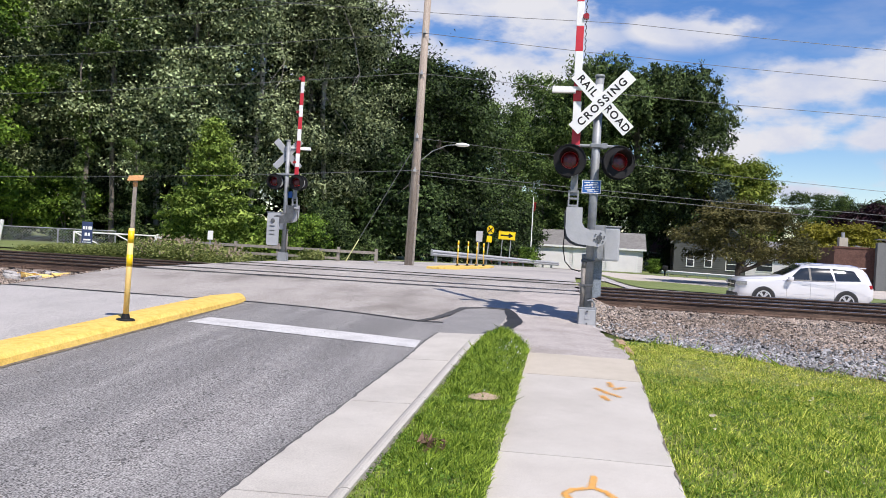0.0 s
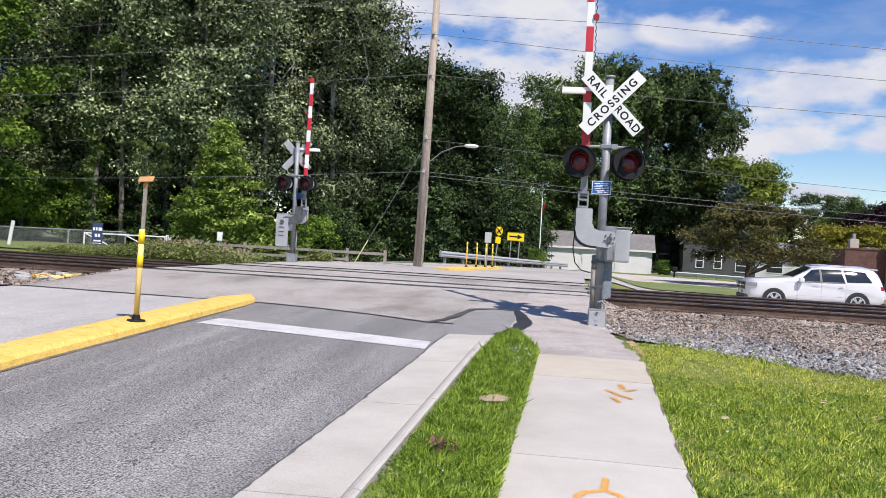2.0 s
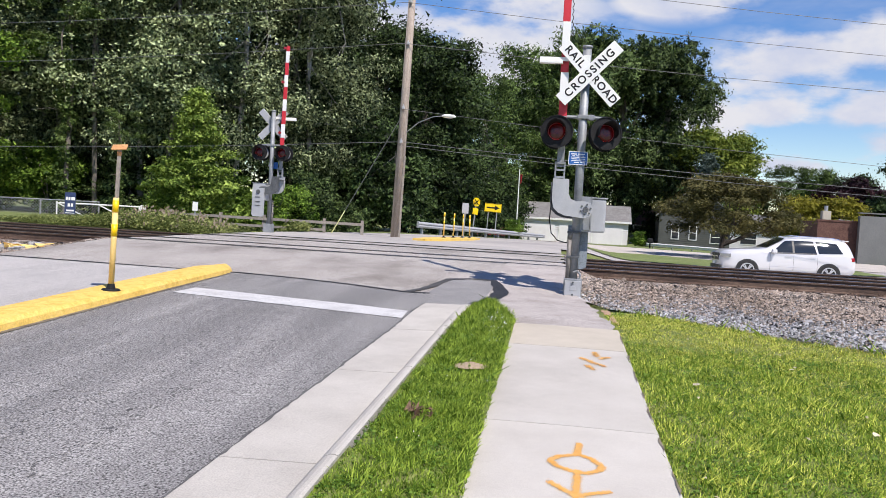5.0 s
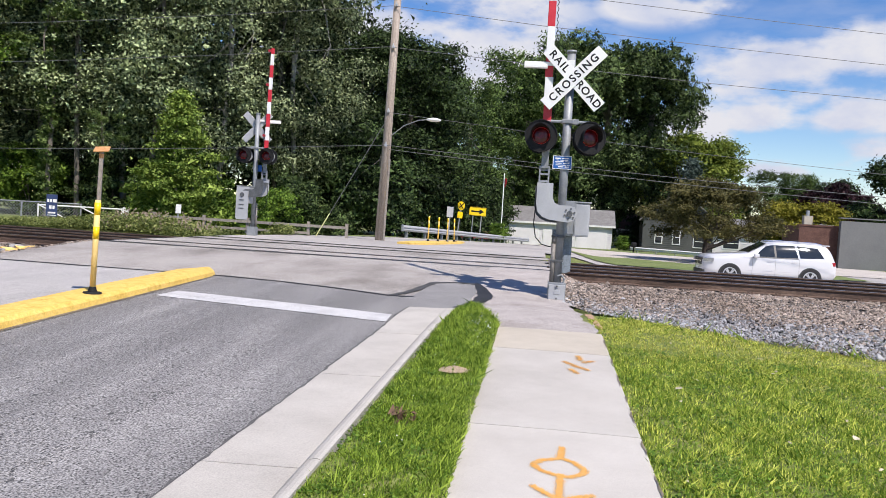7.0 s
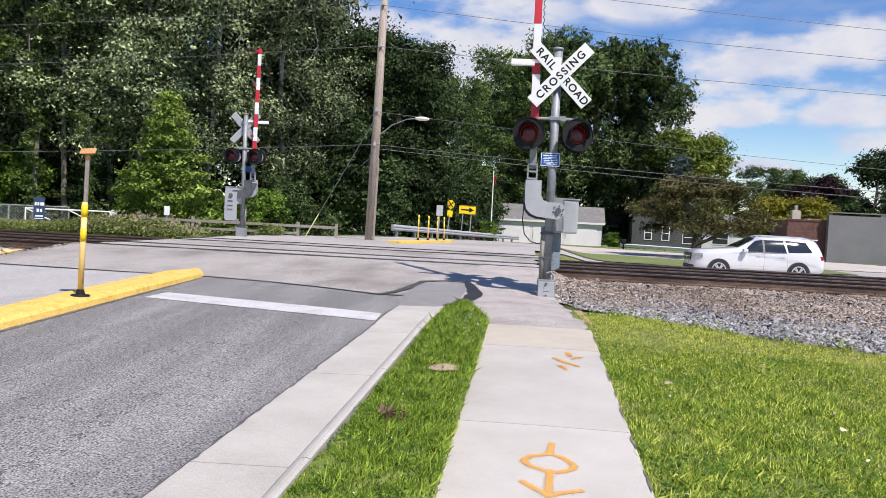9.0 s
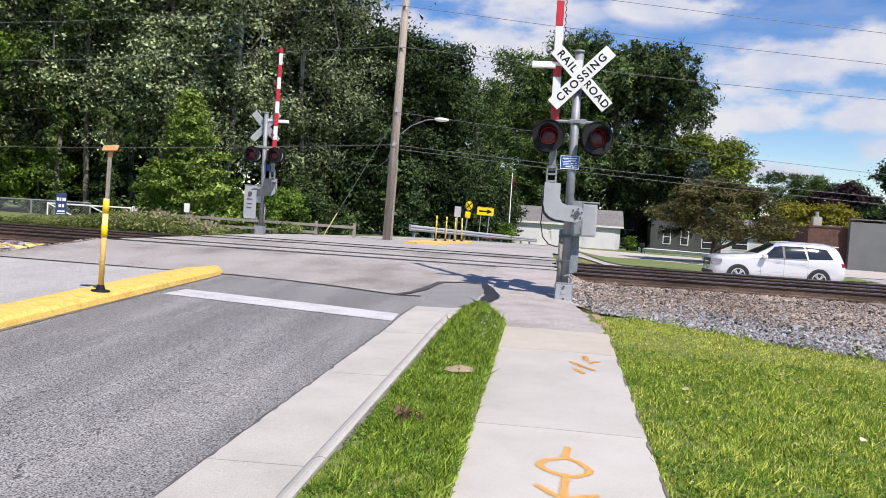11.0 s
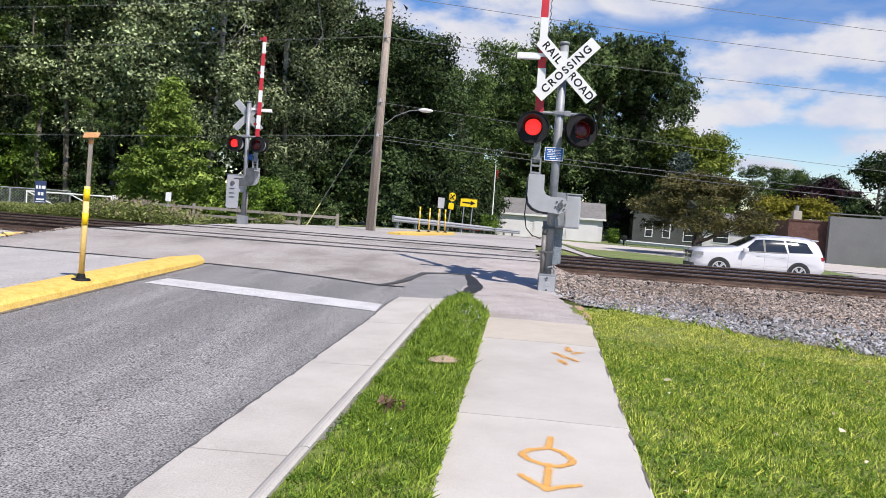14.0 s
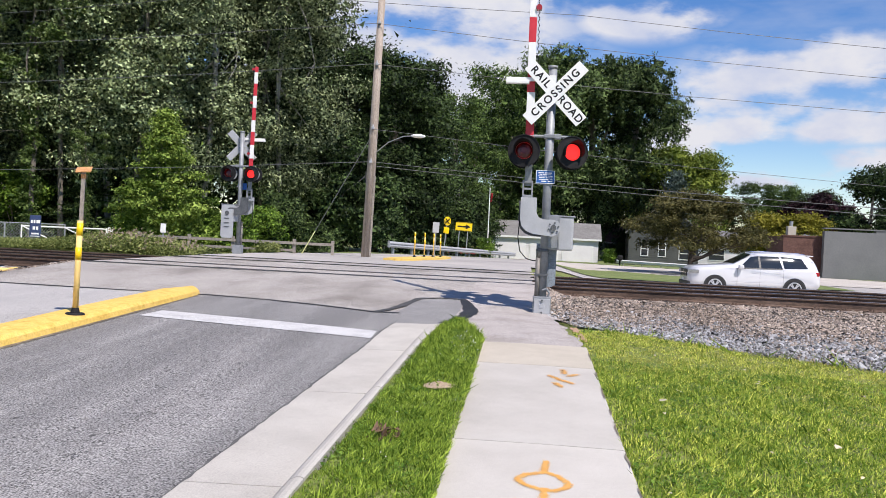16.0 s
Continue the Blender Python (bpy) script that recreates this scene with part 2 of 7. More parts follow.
M_RED = mat("red_sheeting", [(0.50, 0.02, 0.035), (0.60, 0.035, 0.05)], 4, 90, 0.45, 0.0, fine_amt=0.06)
M_BLACK = mat("black_paint", [(0.009, 0.009, 0.010), (0.016, 0.016, 0.017)], 5, 80, 0.7, 0.05, spec=0.25)
M_LENS = mat("dark_red_lens", [(0.05, 0.003, 0.005), (0.16, 0.009, 0.012)], 14, 120, 0.22, 0.2, fine_amt=0.3, bscale=40)
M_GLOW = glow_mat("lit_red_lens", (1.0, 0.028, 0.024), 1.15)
M_BLUE = mat("blue_sign", [(0.012, 0.10, 0.36), (0.02, 0.13, 0.42)], 5, 90, 0.45, 0.0, fine_amt=0.05)
M_NAVY = mat("navy_sign", [(0.018, 0.035, 0.10), (0.03, 0.05, 0.14)], 5, 90, 0.5, 0.0)
M_RAIL = mat("rusty_rail", [(0.055, 0.034, 0.025), (0.105, 0.066, 0.048), (0.155, 0.105, 0.078)], 3, 40, 0.75, 0.2, metal=0.2, stretch=(0.3, 1, 1))
M_RAILTOP = mat("polished_rail_head", [(0.42, 0.40, 0.39), (0.55, 0.53, 0.51)], 3, 60, 0.28, 0.02, metal=0.9, fine_amt=0.08)
M_TIE = mat("weathered_tie", [(0.14, 0.105, 0.08), (0.26, 0.205, 0.165), (0.34, 0.28, 0.23)], 2, 30, 0.95, 0.5, fine_amt=0.35, obj=0.3, stretch=(3, 0.5, 3))
# bed colour kept dark to paint the shade in gaps between stones
M_BALLAST = mat("ballast_bed", [(0.045, 0.037, 0.031), (0.08, 0.068, 0.06), (0.12, 0.105, 0.095)], 2.2, 26, 0.95, 0.9, fine_amt=0.5)
M_STONE = mat("grey_ballast_stone", [(0.19, 0.19, 0.195), (0.25, 0.25, 0.255), (0.30, 0.305, 0.315)], 0.5, 60, 0.9, 0.2, fine_amt=0.15, isl=0.75)
M_STONE_R = mat("rust_dusted_stone", [(0.19, 0.148, 0.115), (0.26, 0.21, 0.172), (0.34, 0.285, 0.24)], 0.5, 60, 0.9, 0.2, fine_amt=0.15, isl=0.75)
M_GROUND = mat("grass_and_soil", [(0.10, 0.13, 0.026), (0.15, 0.18, 0.04), (0.22, 0.21, 0.08)], 0.45, 18, 0.95, 0.6, fine_amt=0.45)
M_FARLAWN = mat("mown_lawn", [(0.125, 0.165, 0.045), (0.18, 0.215, 0.07)], 0.5, 12, 0.95, 0.5, fine_amt=0.3)
M_GRAVEL = mat("tan_road", [(0.44, 0.395, 0.35), (0.50, 0.455, 0.40), (0.56, 0.51, 0.46)], 0.35, 30, 0.95, 0.3, fine_amt=0.15)
M_FARASPH = mat("asphalt_far", [(0.33, 0.31, 0.29), (0.39, 0.365, 0.34), (0.46, 0.425, 0.39)], 0.25, 25, 0.95, 0.3, fine_amt=0.15)
M_BLADE = leaf_mat("grass_blade", (0.10, 0.18, 0.018), (0.48, 0.62, 0.09), 0.1, 0.4, 9.0, 0.8)
M_BLADE2 = leaf_mat("lawn_blade", (0.17, 0.27, 0.025), (0.88, 0.90, 0.19), 0.1, 0.4, 5.0, 0.8)
M_CLOVER = leaf_mat("clover_leaf", (0.07, 0.15, 0.018), (0.24, 0.38, 0.06), 0.1, 0.3, 1.5, 0.6)
M_SOIL = mat("dry_soil", [(0.30, 0.22, 0.14), (0.40, 0.31, 0.21)], 8, 60, 0.95, 0.4)
M_CLAY = mat("orange_clay", [(0.36, 0.22, 0.13), (0.46, 0.31, 0.20)], 8, 60, 0.95, 0.4)
M_DEADLEAF = mat("dead_leaf", [(0.10, 0.055, 0.03), (0.20, 0.12, 0.07)], 12, 60, 0.8, 0.2, isl=0.4)
M_BARK = mat("bark", [(0.10, 0.085, 0.07), (0.19, 0.165, 0.14), (0.25, 0.22, 0.19)], 3, 24, 0.95, 0.8, stretch=(2.5, 2.5, 0.5))
M_POLE = mat("weathered_pole", [(0.27, 0.22, 0.175), (0.36, 0.30, 0.25), (0.42, 0.36, 0.31)], 2, 30, 0.9, 0.4, stretch=(6, 6, 0.25))
M_WOOD = mat("grey_wood", [(0.22, 0.19, 0.16), (0.33, 0.30, 0.26)], 3, 40, 0.9, 0.3, stretch=(4, 4, 0.5))
M_ORANGE = mat("orange_cap", [(0.50, 0.23, 0.08), (0.62, 0.34, 0.14)], 9, 60, 0.6, 0.05)
M_GUARD = mat("pale_yellow_plastic", [(0.55, 0.55, 0.22), (0.62, 0.62, 0.30)], 5, 40, 0.6, 0.02, fine_amt=0.06)
M_WIRE = mat("wire", [(0.09, 0.093, 0.097), (0.14, 0.143, 0.147)], 3, 30, 0.6, 0.0)
# cottonwood and oak: pale end paints glints, near-black end the crown's shade
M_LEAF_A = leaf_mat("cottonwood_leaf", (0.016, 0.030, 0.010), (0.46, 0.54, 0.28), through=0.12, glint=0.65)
M_LEAF_K = leaf_mat("oak_leaf", (0.016, 0.032, 0.008), (0.15, 0.225, 0.06), through=0.12, glint=0.6)
M_LEAF_V = leaf_mat("ivy_leaf", (0.05, 0.09, 0.02), (0.22, 0.30, 0.09), glint=0.6)
M_LEAF_Y = leaf_mat("elm_leaf", (0.075, 0.13, 0.018), (0.36, 0.47, 0.10), glint=0.55)
M_LEAF_S = leaf_mat("spruce_needles", (0.05, 0.075, 0.06), (0.12, 0.16, 0.135))
M_PALEBARK = mat("pale_bark", [(0.20, 0.19, 0.17), (0.34, 0.33, 0.30)], 3, 24, 0.95, 0.6, stretch=(2.5, 2.5, 0.5))
M_DARKBARK = mat("dark_bark", [(0.035, 0.028, 0.024), (0.075, 0.06, 0.052)], 3, 24, 0.95, 0.6, stretch=(2.5, 2.5, 0.5))
# maple and willow: near-black end puts the shaded crown gaps into the colour
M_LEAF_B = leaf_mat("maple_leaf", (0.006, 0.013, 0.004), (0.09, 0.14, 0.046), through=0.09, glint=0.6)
M_LEAF_C = leaf_mat("willow_leaf", (0.014, 0.027, 0.008), (0.15, 0.215, 0.072), through=0.12, glint=0.6)
M_LEAF_D = leaf_mat("bright_shrub_leaf", (0.035, 0.075, 0.01), (0.25, 0.385, 0.055))
M_LEAF_E = leaf_mat("bronze_green_leaf", (0.055, 0.056, 0.018), (0.17, 0.15, 0.055))
M_LEAF_F = leaf_mat("purple_leaf", (0.010, 0.005, 0.007), (0.05, 0.022, 0.027))
M_LEAF_G = leaf_mat("golden_leaf", (0.15, 0.145, 0.016), (0.33, 0.30, 0.04))
M_LEAF_H = leaf_mat("yellow_green_leaf", (0.07, 0.11, 0.015), (0.26, 0.31, 0.05))
M_WEED = leaf_mat("weed", (0.10, 0.13, 0.035), (0.34, 0.37, 0.13), 0.2, 0.25, 1.5, 0.7)
M_WEEDHEAD = leaf_mat("weed_seed_head", (0.20, 0.15, 0.11), (0.36, 0.30, 0.22), 0.2, 0.2, 1.5)
M_GLASS = glass_mat("dark_glass")
M_CARPAINT = mat("white_car_paint", [(0.60, 0.60, 0.615), (0.63, 0.63, 0.645)], 1, 60, 0.3, 0.0, fine_amt=0.01, coat=0.8)
M_TYRE = mat("tyre_rubber", [(0.016, 0.016, 0.017), (0.028, 0.028, 0.028)], 6, 60, 0.85, 0.2)
M_ALLOY = mat("alloy_wheel", [(0.5, 0.5, 0.51), (0.6, 0.6, 0.61)], 6, 60, 0.35, 0.0, metal=0.6, fine_amt=0.04)
M_TRIM = mat("black_trim", [(0.02, 0.02, 0.021), (0.035, 0.035, 0.036)], 6, 80, 0.5, 0.05)
M_CHROME = mat("chrome", [(0.7, 0.7, 0.71), (0.75, 0.75, 0.76)], 6, 80, 0.15, 0.0, metal=1.0, fine_amt=0.02)
M_TAIL = mat("tail_lamp_red", [(0.30, 0.012, 0.018), (0.38, 0.02, 0.025)], 6, 80, 0.2, 0.0, coat=0.5)
M_HEAD = mat("headlamp_clear", [(0.35, 0.36, 0.38), (0.5, 0.51, 0.53)], 9, 80, 0.12, 0.0, metal=0.5, coat=0.8)
M_SIDING_W = mat("white_siding", [(0.68, 0.66, 0.665), (0.75, 0.73, 0.735)], 1, 30, 0.7, 0.05, fine_amt=0.04)
M_SIDING_G = mat("grey_siding", [(0.085, 0.088, 0.082), (0.115, 0.118, 0.11)], 1, 30, 0.8, 0.1, fine_amt=0.08)
M_SHINGLE = mat("grey_shingles", [(0.15, 0.145, 0.14), (0.22, 0.215, 0.21)], 2, 18, 0.95, 0.4, fine_amt=0.2)
M_BROWNROOF = mat("brown_shingles", [(0.13, 0.06, 0.05), (0.19, 0.09, 0.075)], 2, 18, 0.95, 0.4)
M_BRICK = mat("brown_brick", [(0.085, 0.042, 0.032), (0.125, 0.065, 0.05)], 3, 14, 0.95, 0.4, fine_amt=0.25)
M_BLOCK = mat("grey_painted_block", [(0.135, 0.14, 0.138), (0.165, 0.17, 0.167)], 0.7, 12, 0.9, 0.2, fine_amt=0.06)
M_REDCAR = mat("red_paint", [(0.28, 0.02, 0.03), (0.33, 0.03, 0.04)], 2, 60, 0.35, 0.0, coat=0.5)


# ---- building helpers ----
def thing(name, m, label, category, group="", kind=""):
    ob = new(name)
    ob.empty_display_size = 0.1
    ob.matrix_world = m
    return tagged(ob, label, category, group, kind)


def link_mesh(name, me, material, parent=None, label="", m=None, smooth=False):
    me.materials.append(material)
    if smooth:
        me.polygons.foreach_set("use_smooth", [True] * len(me.polygons))
    ob = new(name, me)
    ob.parent = parent
    if m is not None:
        ob.matrix_basis = m
    return tagged(ob, label)


def part(name, bm, material, parent=None, label="", m=None, smooth=False):
    bmesh.ops.recalc_face_normals(bm, faces=bm.faces)
    me = bpy.data.meshes.new(name)
    bm.to_mesh(me)
    bm.free()
    return link_mesh(name, me, material, parent, label, m, smooth)


def raw(name, verts, faces, material, parent=None, label="", m=None, smooth=False):
    """A mesh from numpy arrays of corners and of equal-sized faces."""
    me = bpy.data.meshes.new(name)
    verts, faces = np.asarray(verts, dtype=np.float32), np.asarray(faces, dtype=np.int32)
    k = faces.shape[1]
    me.vertices.add(len(verts))
    me.vertices.foreach_set("co", verts.ravel())
    me.loops.add(faces.size)
    me.loops.foreach_set("vertex_index", faces.ravel())
    me.polygons.add(len(faces))
    me.polygons.foreach_set("loop_start", np.arange(0, faces.size, k, dtype=np.int32))
    me.update(calc_edges=True)
    me.validate()
    return link_mesh(name, me, material, parent, label, m, smooth)


def B():
    return bmesh.new()


def box(bm, x0, x1, y0, y1, z0, z1, bevel=0.0, m=None):
    c = bmesh.ops.create_cube(bm, size=1.0)["verts"]
    for v in c:
        v.co = Vector(((x0 + x1) / 2 + v.co.x * (x1 - x0), (y0 + y1) / 2 + v.co.y * (y1 - y0), (z0 + z1) / 2 + v.co.z * (z1 - z0)))
    if bevel:
        edges = list({e for v in c for e in v.link_edges})
        r = bmesh.ops.bevel(bm, geom=edges, offset=bevel, segments=2, affect="EDGES", profile=0.6)
        c = list(set(r["verts"]) | {v for v in c if v.is_valid})
    if m is not None:
        bmesh.ops.transform(bm, matrix=m, verts=c)
    return bm


def rod(bm, a, b, r0, r1=None, n=12):
    """A closed tapered tube from a to b."""
    a, b = Vector(a), Vector(b)
    d = b - a
    q = d.to_track_quat("Z", "Y").to_matrix().to_4x4()
    bmesh.ops.create_cone(bm, cap_ends=True, segments=n, radius1=r0, radius2=r0 if r1 is None else r1, depth=d.length,
                          matrix=Matrix.Translation((a + b) / 2) @ q)
    return bm


def pipe(bm, pts, r, n=8):
    for a, b in zip(pts, pts[1:]):
        rod(bm, a, b, r, r, n)
    return bm


def plate(bm, outline, y0, y1):
    """A flat plate: an outline of (x, z) pushed from y0 to y1."""
    f = [bm.verts.new((x, y0, z)) for x, z in outline]
    g = [bm.verts.new((x, y1, z)) for x, z in outline]
    bm.faces.new(f)
    bm.faces.new(g[::-1])
    for i in range(len(f)):
        j = (i + 1) % len(f)
        bm.faces.new((f[i], g[i], g[j], f[j]))
    return bm


def ring(bm, r_in, r_out, y0, y1, n=32):
    """A flat ring about the y axis."""
    rows = []
    for r, y in ((r_in, y0), (r_out, y0), (r_out, y1), (r_in, y1)):
        rows.append([bm.verts.new((r * math.cos(2 * math.pi * i / n), y, r * math.sin(2 * math.pi * i / n))) for i in range(n)])
    for a, b in zip(rows, rows[1:] + rows[:1]):
        for i in range(n):
            j = (i + 1) % n
            bm.faces.new((a[i], a[j], b[j], b[i]))
    return bm


def text_mesh(name, words, size, material, parent, m, spacing=1.0, bold=0.0):
    cu = bpy.data.curves.new(name, "FONT")
    cu.body, cu.size, cu.align_x, cu.align_y, cu.space_character, cu.offset = words, size, "CENTER", "CENTER", spacing, bold
    cu.extrude = 0.0015
    tmp = new(name, cu)
    me = bpy.data.meshes.new_from_object(tmp)
    bpy.data.objects.remove(tmp)
    me.materials.clear()
    return link_mesh(name, me, material, parent, "", m)


# ---- lie of the land ----
Y_KEYS = [-60, 0, 10, 13, 16.5, 23.3, 27, 42, 70, 92, 200, 2000]
Z_ROAD = [-1.8, -0.5, 0, 0.03, 0.25, 0.25, 0.22, 0.0, -0.7, -1.35, -2.0, -2.0]
Y_SIDE = [-60, 0, 10, 13, 15.6, 16.2, 23.8, 25.5, 28, 57, 88, 200, 2000]
Z_SIDE = [-1.8, -0.5, 0, -0.03, -0.02, 0.04, 0.04, -0.25, -0.42, -0.6, -1.2, -2.0, -2.0]


def step(a, b, x):
    t = np.clip((x - a) / (b - a), 0, 1)
    return t * t * (3 - 2 * t)


def land(x, y):
    """Height of the ground: a road hump over the tracks between lower verges."""
    x, y = np.asarray(x, float), np.asarray(y, float)
    side = np.interp(y, Y_SIDE, Z_SIDE)
    on = step(-10.2, -9.4, x) * (1 - step(0.25, 1.0 + 2.5 * step(23, 30, y), x))
    left = 1 - step(-14, -9.4, x)
    side = side + left * np.interp(y, [0, 23.5, 26, 30, 200], [0, 0, 0.3, 0.45, 0.2])
    return side + (np.interp(y, Y_KEYS, Z_ROAD) - side) * on


def on_land(x, y, dz=0.0):
    return Vector((x, y, float(land(x, y)) + dz))


def strip(name, left, right, ys, n, dz, material, label, category, thick=0.0):
    """A sheet on the ground between two edges given as functions of y."""
    v, f = [], []
    for y in ys:
        a, b = left(y), right(y)
        for i in range(n + 1):
            x = a + (b - a) * i / n
            v.append((x, y, float(land(x, y)) + dz))
    w = n + 1
    for j in range(len(ys) - 1):
        for i in range(n):
            f.append((j * w + i, j * w + i + 1, (j + 1) * w + i + 1, (j + 1) * w + i))
    return tagged(raw(name, v, f, material, None), label, category, "", "structure")


def inside(px, py, poly):
    hit = np.zeros(px.shape, bool)
    for (x0, y0), (x1, y1) in zip(poly, poly[1:] + poly[:1]):
        cond = (y0 > py) != (y1 > py)
        with np.errstate(divide="ignore", invalid="ignore"):
            hit ^= cond & (px < (x1 - x0) * (py - y0) / (y1 - y0) + x0)
    return hit


def sheet(name, poly, res, dz, material, label, category):
    """A sheet on the ground inside an outline, in cells of size res."""
    xs = np.arange(min(p[0] for p in poly), max(p[0] for p in poly) + res, res)
    ys = np.arange(min(p[1] for p in poly), max(p[1] for p in poly) + res, res)
    gx, gy = np.meshgrid(xs, ys)
    z = land(gx, gy) + dz
    v = np.stack([gx, gy, z], -1).reshape(-1, 3)
    nx = len(xs)
    j, i = np.meshgrid(np.arange(len(ys) - 1), np.arange(nx - 1), indexing="ij")
    keep = inside(gx[:-1, :-1] + res / 2, gy[:-1, :-1] + res / 2, poly)
    a = (j * nx + i)[keep]
    f = np.stack([a, a + 1, a + nx + 1, a + nx], -1)
    used, inv = np.unique(f, return_inverse=True)
    return tagged(raw(name, v[used], inv.reshape(f.shape), material), label, category, "", "structure")


def lin(xs, ys):
    return lambda t: float(np.interp(t, xs, ys))


def frange(a, b, s):
    return list(np.arange(a, b - s * 0.3, s)) + [b]


# ---- ground ----
def build_ground():
    xs = np.concatenate([[-900, -500, -250, -140, -90, -60, -45, -35, -28, -22, -18, -15], np.arange(-13, 12.1, 0.3), [14, 17, 20, 25, 32, 42, 60, 90, 140, 250, 500, 900]])
    ys = np.concatenate([[-300, -120, -60, -30, -15, -8, -4], np.arange(-2, 30, 0.3), [32, 35, 39, 44, 50, 57, 65, 75, 90, 110, 150, 220, 350, 700, 1500]])
    gx, gy = np.meshgrid(xs, ys)
    z = land(gx, gy)
    hard = (gx > -9.5) & (gx < 0.35) & (gy < 40)
    z = z - np.where(hard, 0.05, 0.0) - np.where(hard & (gy > 16.2) & (gy < 23.6), 0.12, 0.0)
    z = z - np.where((gy > 22.9) & (~hard) & (gy < 80), 0.03, 0)
    z = z - np.where((gx > 0.3) & (gx < 0.75) & (gy < 9.6), 0.05, 0.0)
    z = z - np.where((~hard) & (gy > 11.6) & (gy < 24.6), 0.06, 0.0)
    v = np.stack([gx, gy, z], -1).reshape(-1, 3)
    nx = len(xs)
    j, i = np.meshgrid(np.arange(len(ys) - 1), np.arange(nx - 1), indexing="ij")
    a = (j * nx + i).ravel()
    tagged(raw("ground", v, np.stack([a, a + 1, a + nx + 1, a + nx], -1), M_GROUND, smooth=True), "grassy soil ground running out to the horizon", "ground", "", "structure")


build_ground()
CRACK_X = [-9.6, -6.0, -5.0, -4.0, -3.0, -2.1, -1.75]
CRACK_Y = [13.06, 12.95, 12.95, 12.72, 12.33, 11.85, 11.9]


def build_roads():
    kerb_line = lin([-4, 4.5, 8.7, 10.7], [-2.15, -1.84, -1.66, -1.63])

    def lane(name, x0, x1, mat_, label):
        v, f = [], []
        n, ys = 24, 90
        for i in range(n + 1):
            u = i / n
            for j in range(ys + 1):
                xe = x1(10.0) if callable(x1) else x1
                x = x0 + (xe - x0) * u
                ye = float(np.interp(x, CRACK_X, CRACK_Y))
                y = -40 + (ye + 40) * j / ys
                if callable(x1):
                    x = x0 + (x1(y) - x0) * u
                v.append((x, y, float(land(x, y)) + 0.010))
        for i in range(n):
            for j in range(ys):
                a = i * (ys + 1) + j
                f.append((a, a + ys + 1, a + ys + 2, a + 1))
        tagged(raw(name, v, f, mat_), label, "road", "", "structure")

    lane("road_lane", -5.35, kerb_line, M_ASPH, "dark grey asphalt lane with worn wheel marks")
    lane("road_oncoming", -9.9, -5.36, M_ASPH2, "pale grey old asphalt lane beyond the yellow median")
    strip("road_apron", lambda y: -9.75 + 0.25 * math.sin(y * 1.7), lambda y: -0.9, frange(10.6, 16.86, 0.2), 40, 0.004, M_APRON, "sun-bleached brownish asphalt apron rising to the rails", "road")
    strip("pavement_path", lin([9.55, 10.4, 11.2, 12, 16.9], [-0.36, -0.62, -0.85, -0.94, -0.94]),
          lambda y: float(np.interp(y, [9.55, 11, 12.6, 14, 16.9], [0.76, 0.62, 0.5, 0.36, 0.28])) + 0.035 * math.sin(y * 5.1) + 0.025 * math.sin(y * 11.7),
          frange(9.55, 16.86, 0.1), 8, 0.010, M_PATH, "pinkish coarse asphalt footpath patch beside the rails", "pavement")
    # panels between and outside the rails
    for a, b in ((17.10, 18.33), (18.52, 21.30), (21.50, 22.73)):
        strip("crossing_panel", lambda y: -9.45 + 0.1 * math.sin(y * 3), lambda y: 0.22 + 0.07 * math.sin(y * 4), frange(a, b, 0.2), 40, 0.0, M_APRON, "worn asphalt panel between the crossing rails", "road")
    far = [(-9.6, 22.92), (0.25, 22.92), (0.3, 26.8), (1.2, 30.0), (4.5, 33.5), (10, 35), (60, 38), (60, 58), (22, 55), (14, 60), (5, 72), (1.5, 76), (-0.6, 69), (-6.6, 42.5), (-8.2, 36), (-9.3, 30)]
    sheet("road_beyond", far, 0.35, 0.012, M_FARASPH, "pale asphalt road curving away beyond the tracks", "road")
    sheet("gravel_lot", [(3.2, 26.3), (45, 24.9), (45, 37), (8, 35.5), (4.5, 33.6), (3.4, 30)], 0.35, 0.018, M_GRAVEL, "tan gravel lot beside the tracks", "ground")
    sheet("tan_road", [(0.9, 47.2), (5, 47.8), (9.2, 43.8), (14, 42), (60, 44), (60, 57), (22, 54.5), (14, 59.5), (5, 71), (2, 74), (-0.2, 66), (-1.5, 52)], 0.35, 0.035, M_GRAVEL, "sun-bleached tan road curving past the house", "road")
    sheet("lawn_beyond", [(0.9, 44.8), (2.3, 37.5), (9, 35.2), (14, 37), (14, 41.6), (9, 43.5), (5, 47.4), (1.2, 47)], 0.3, 0.05, M_FARLAWN, "short green grass strip beyond the tracks", "grass")
    sheet("lawn_far_left", [(-9.5, 29), (-8.4, 36), (-6.8, 42.8), (-0.8, 69.5), (-6, 75), (-40, 75), (-40, 29)], 0.8, 0.02, M_FARLAWN, "mown grass under the trees", "grass")
    sheet("lawn_by_house", [(2.5, 75), (5.5, 72.5), (14.5, 60.5), (22, 55.6), (40, 57), (40, 110), (-10, 110)], 1.0, 0.03, M_FARLAWN, "mown lawn around the grey house", "grass")
    # ballast beds, coloured dark for the shade between the stones on top
    sheet("ballast_bed_right", [(0.3, 16.9), (0.5, 12.9), (1.0, 12.1), (1.35, 11.75), (1.9, 10.85), (2.5, 10.0), (3.7, 9.25), (8.5, 8.0), (60, 4), (60, 24.9), (1.6, 24.9), (0.25, 22.9)], 0.3, 0.0, M_BALLAST, "grey and brown crushed stone ballast bed, darkened for shaded gaps", "ballast")
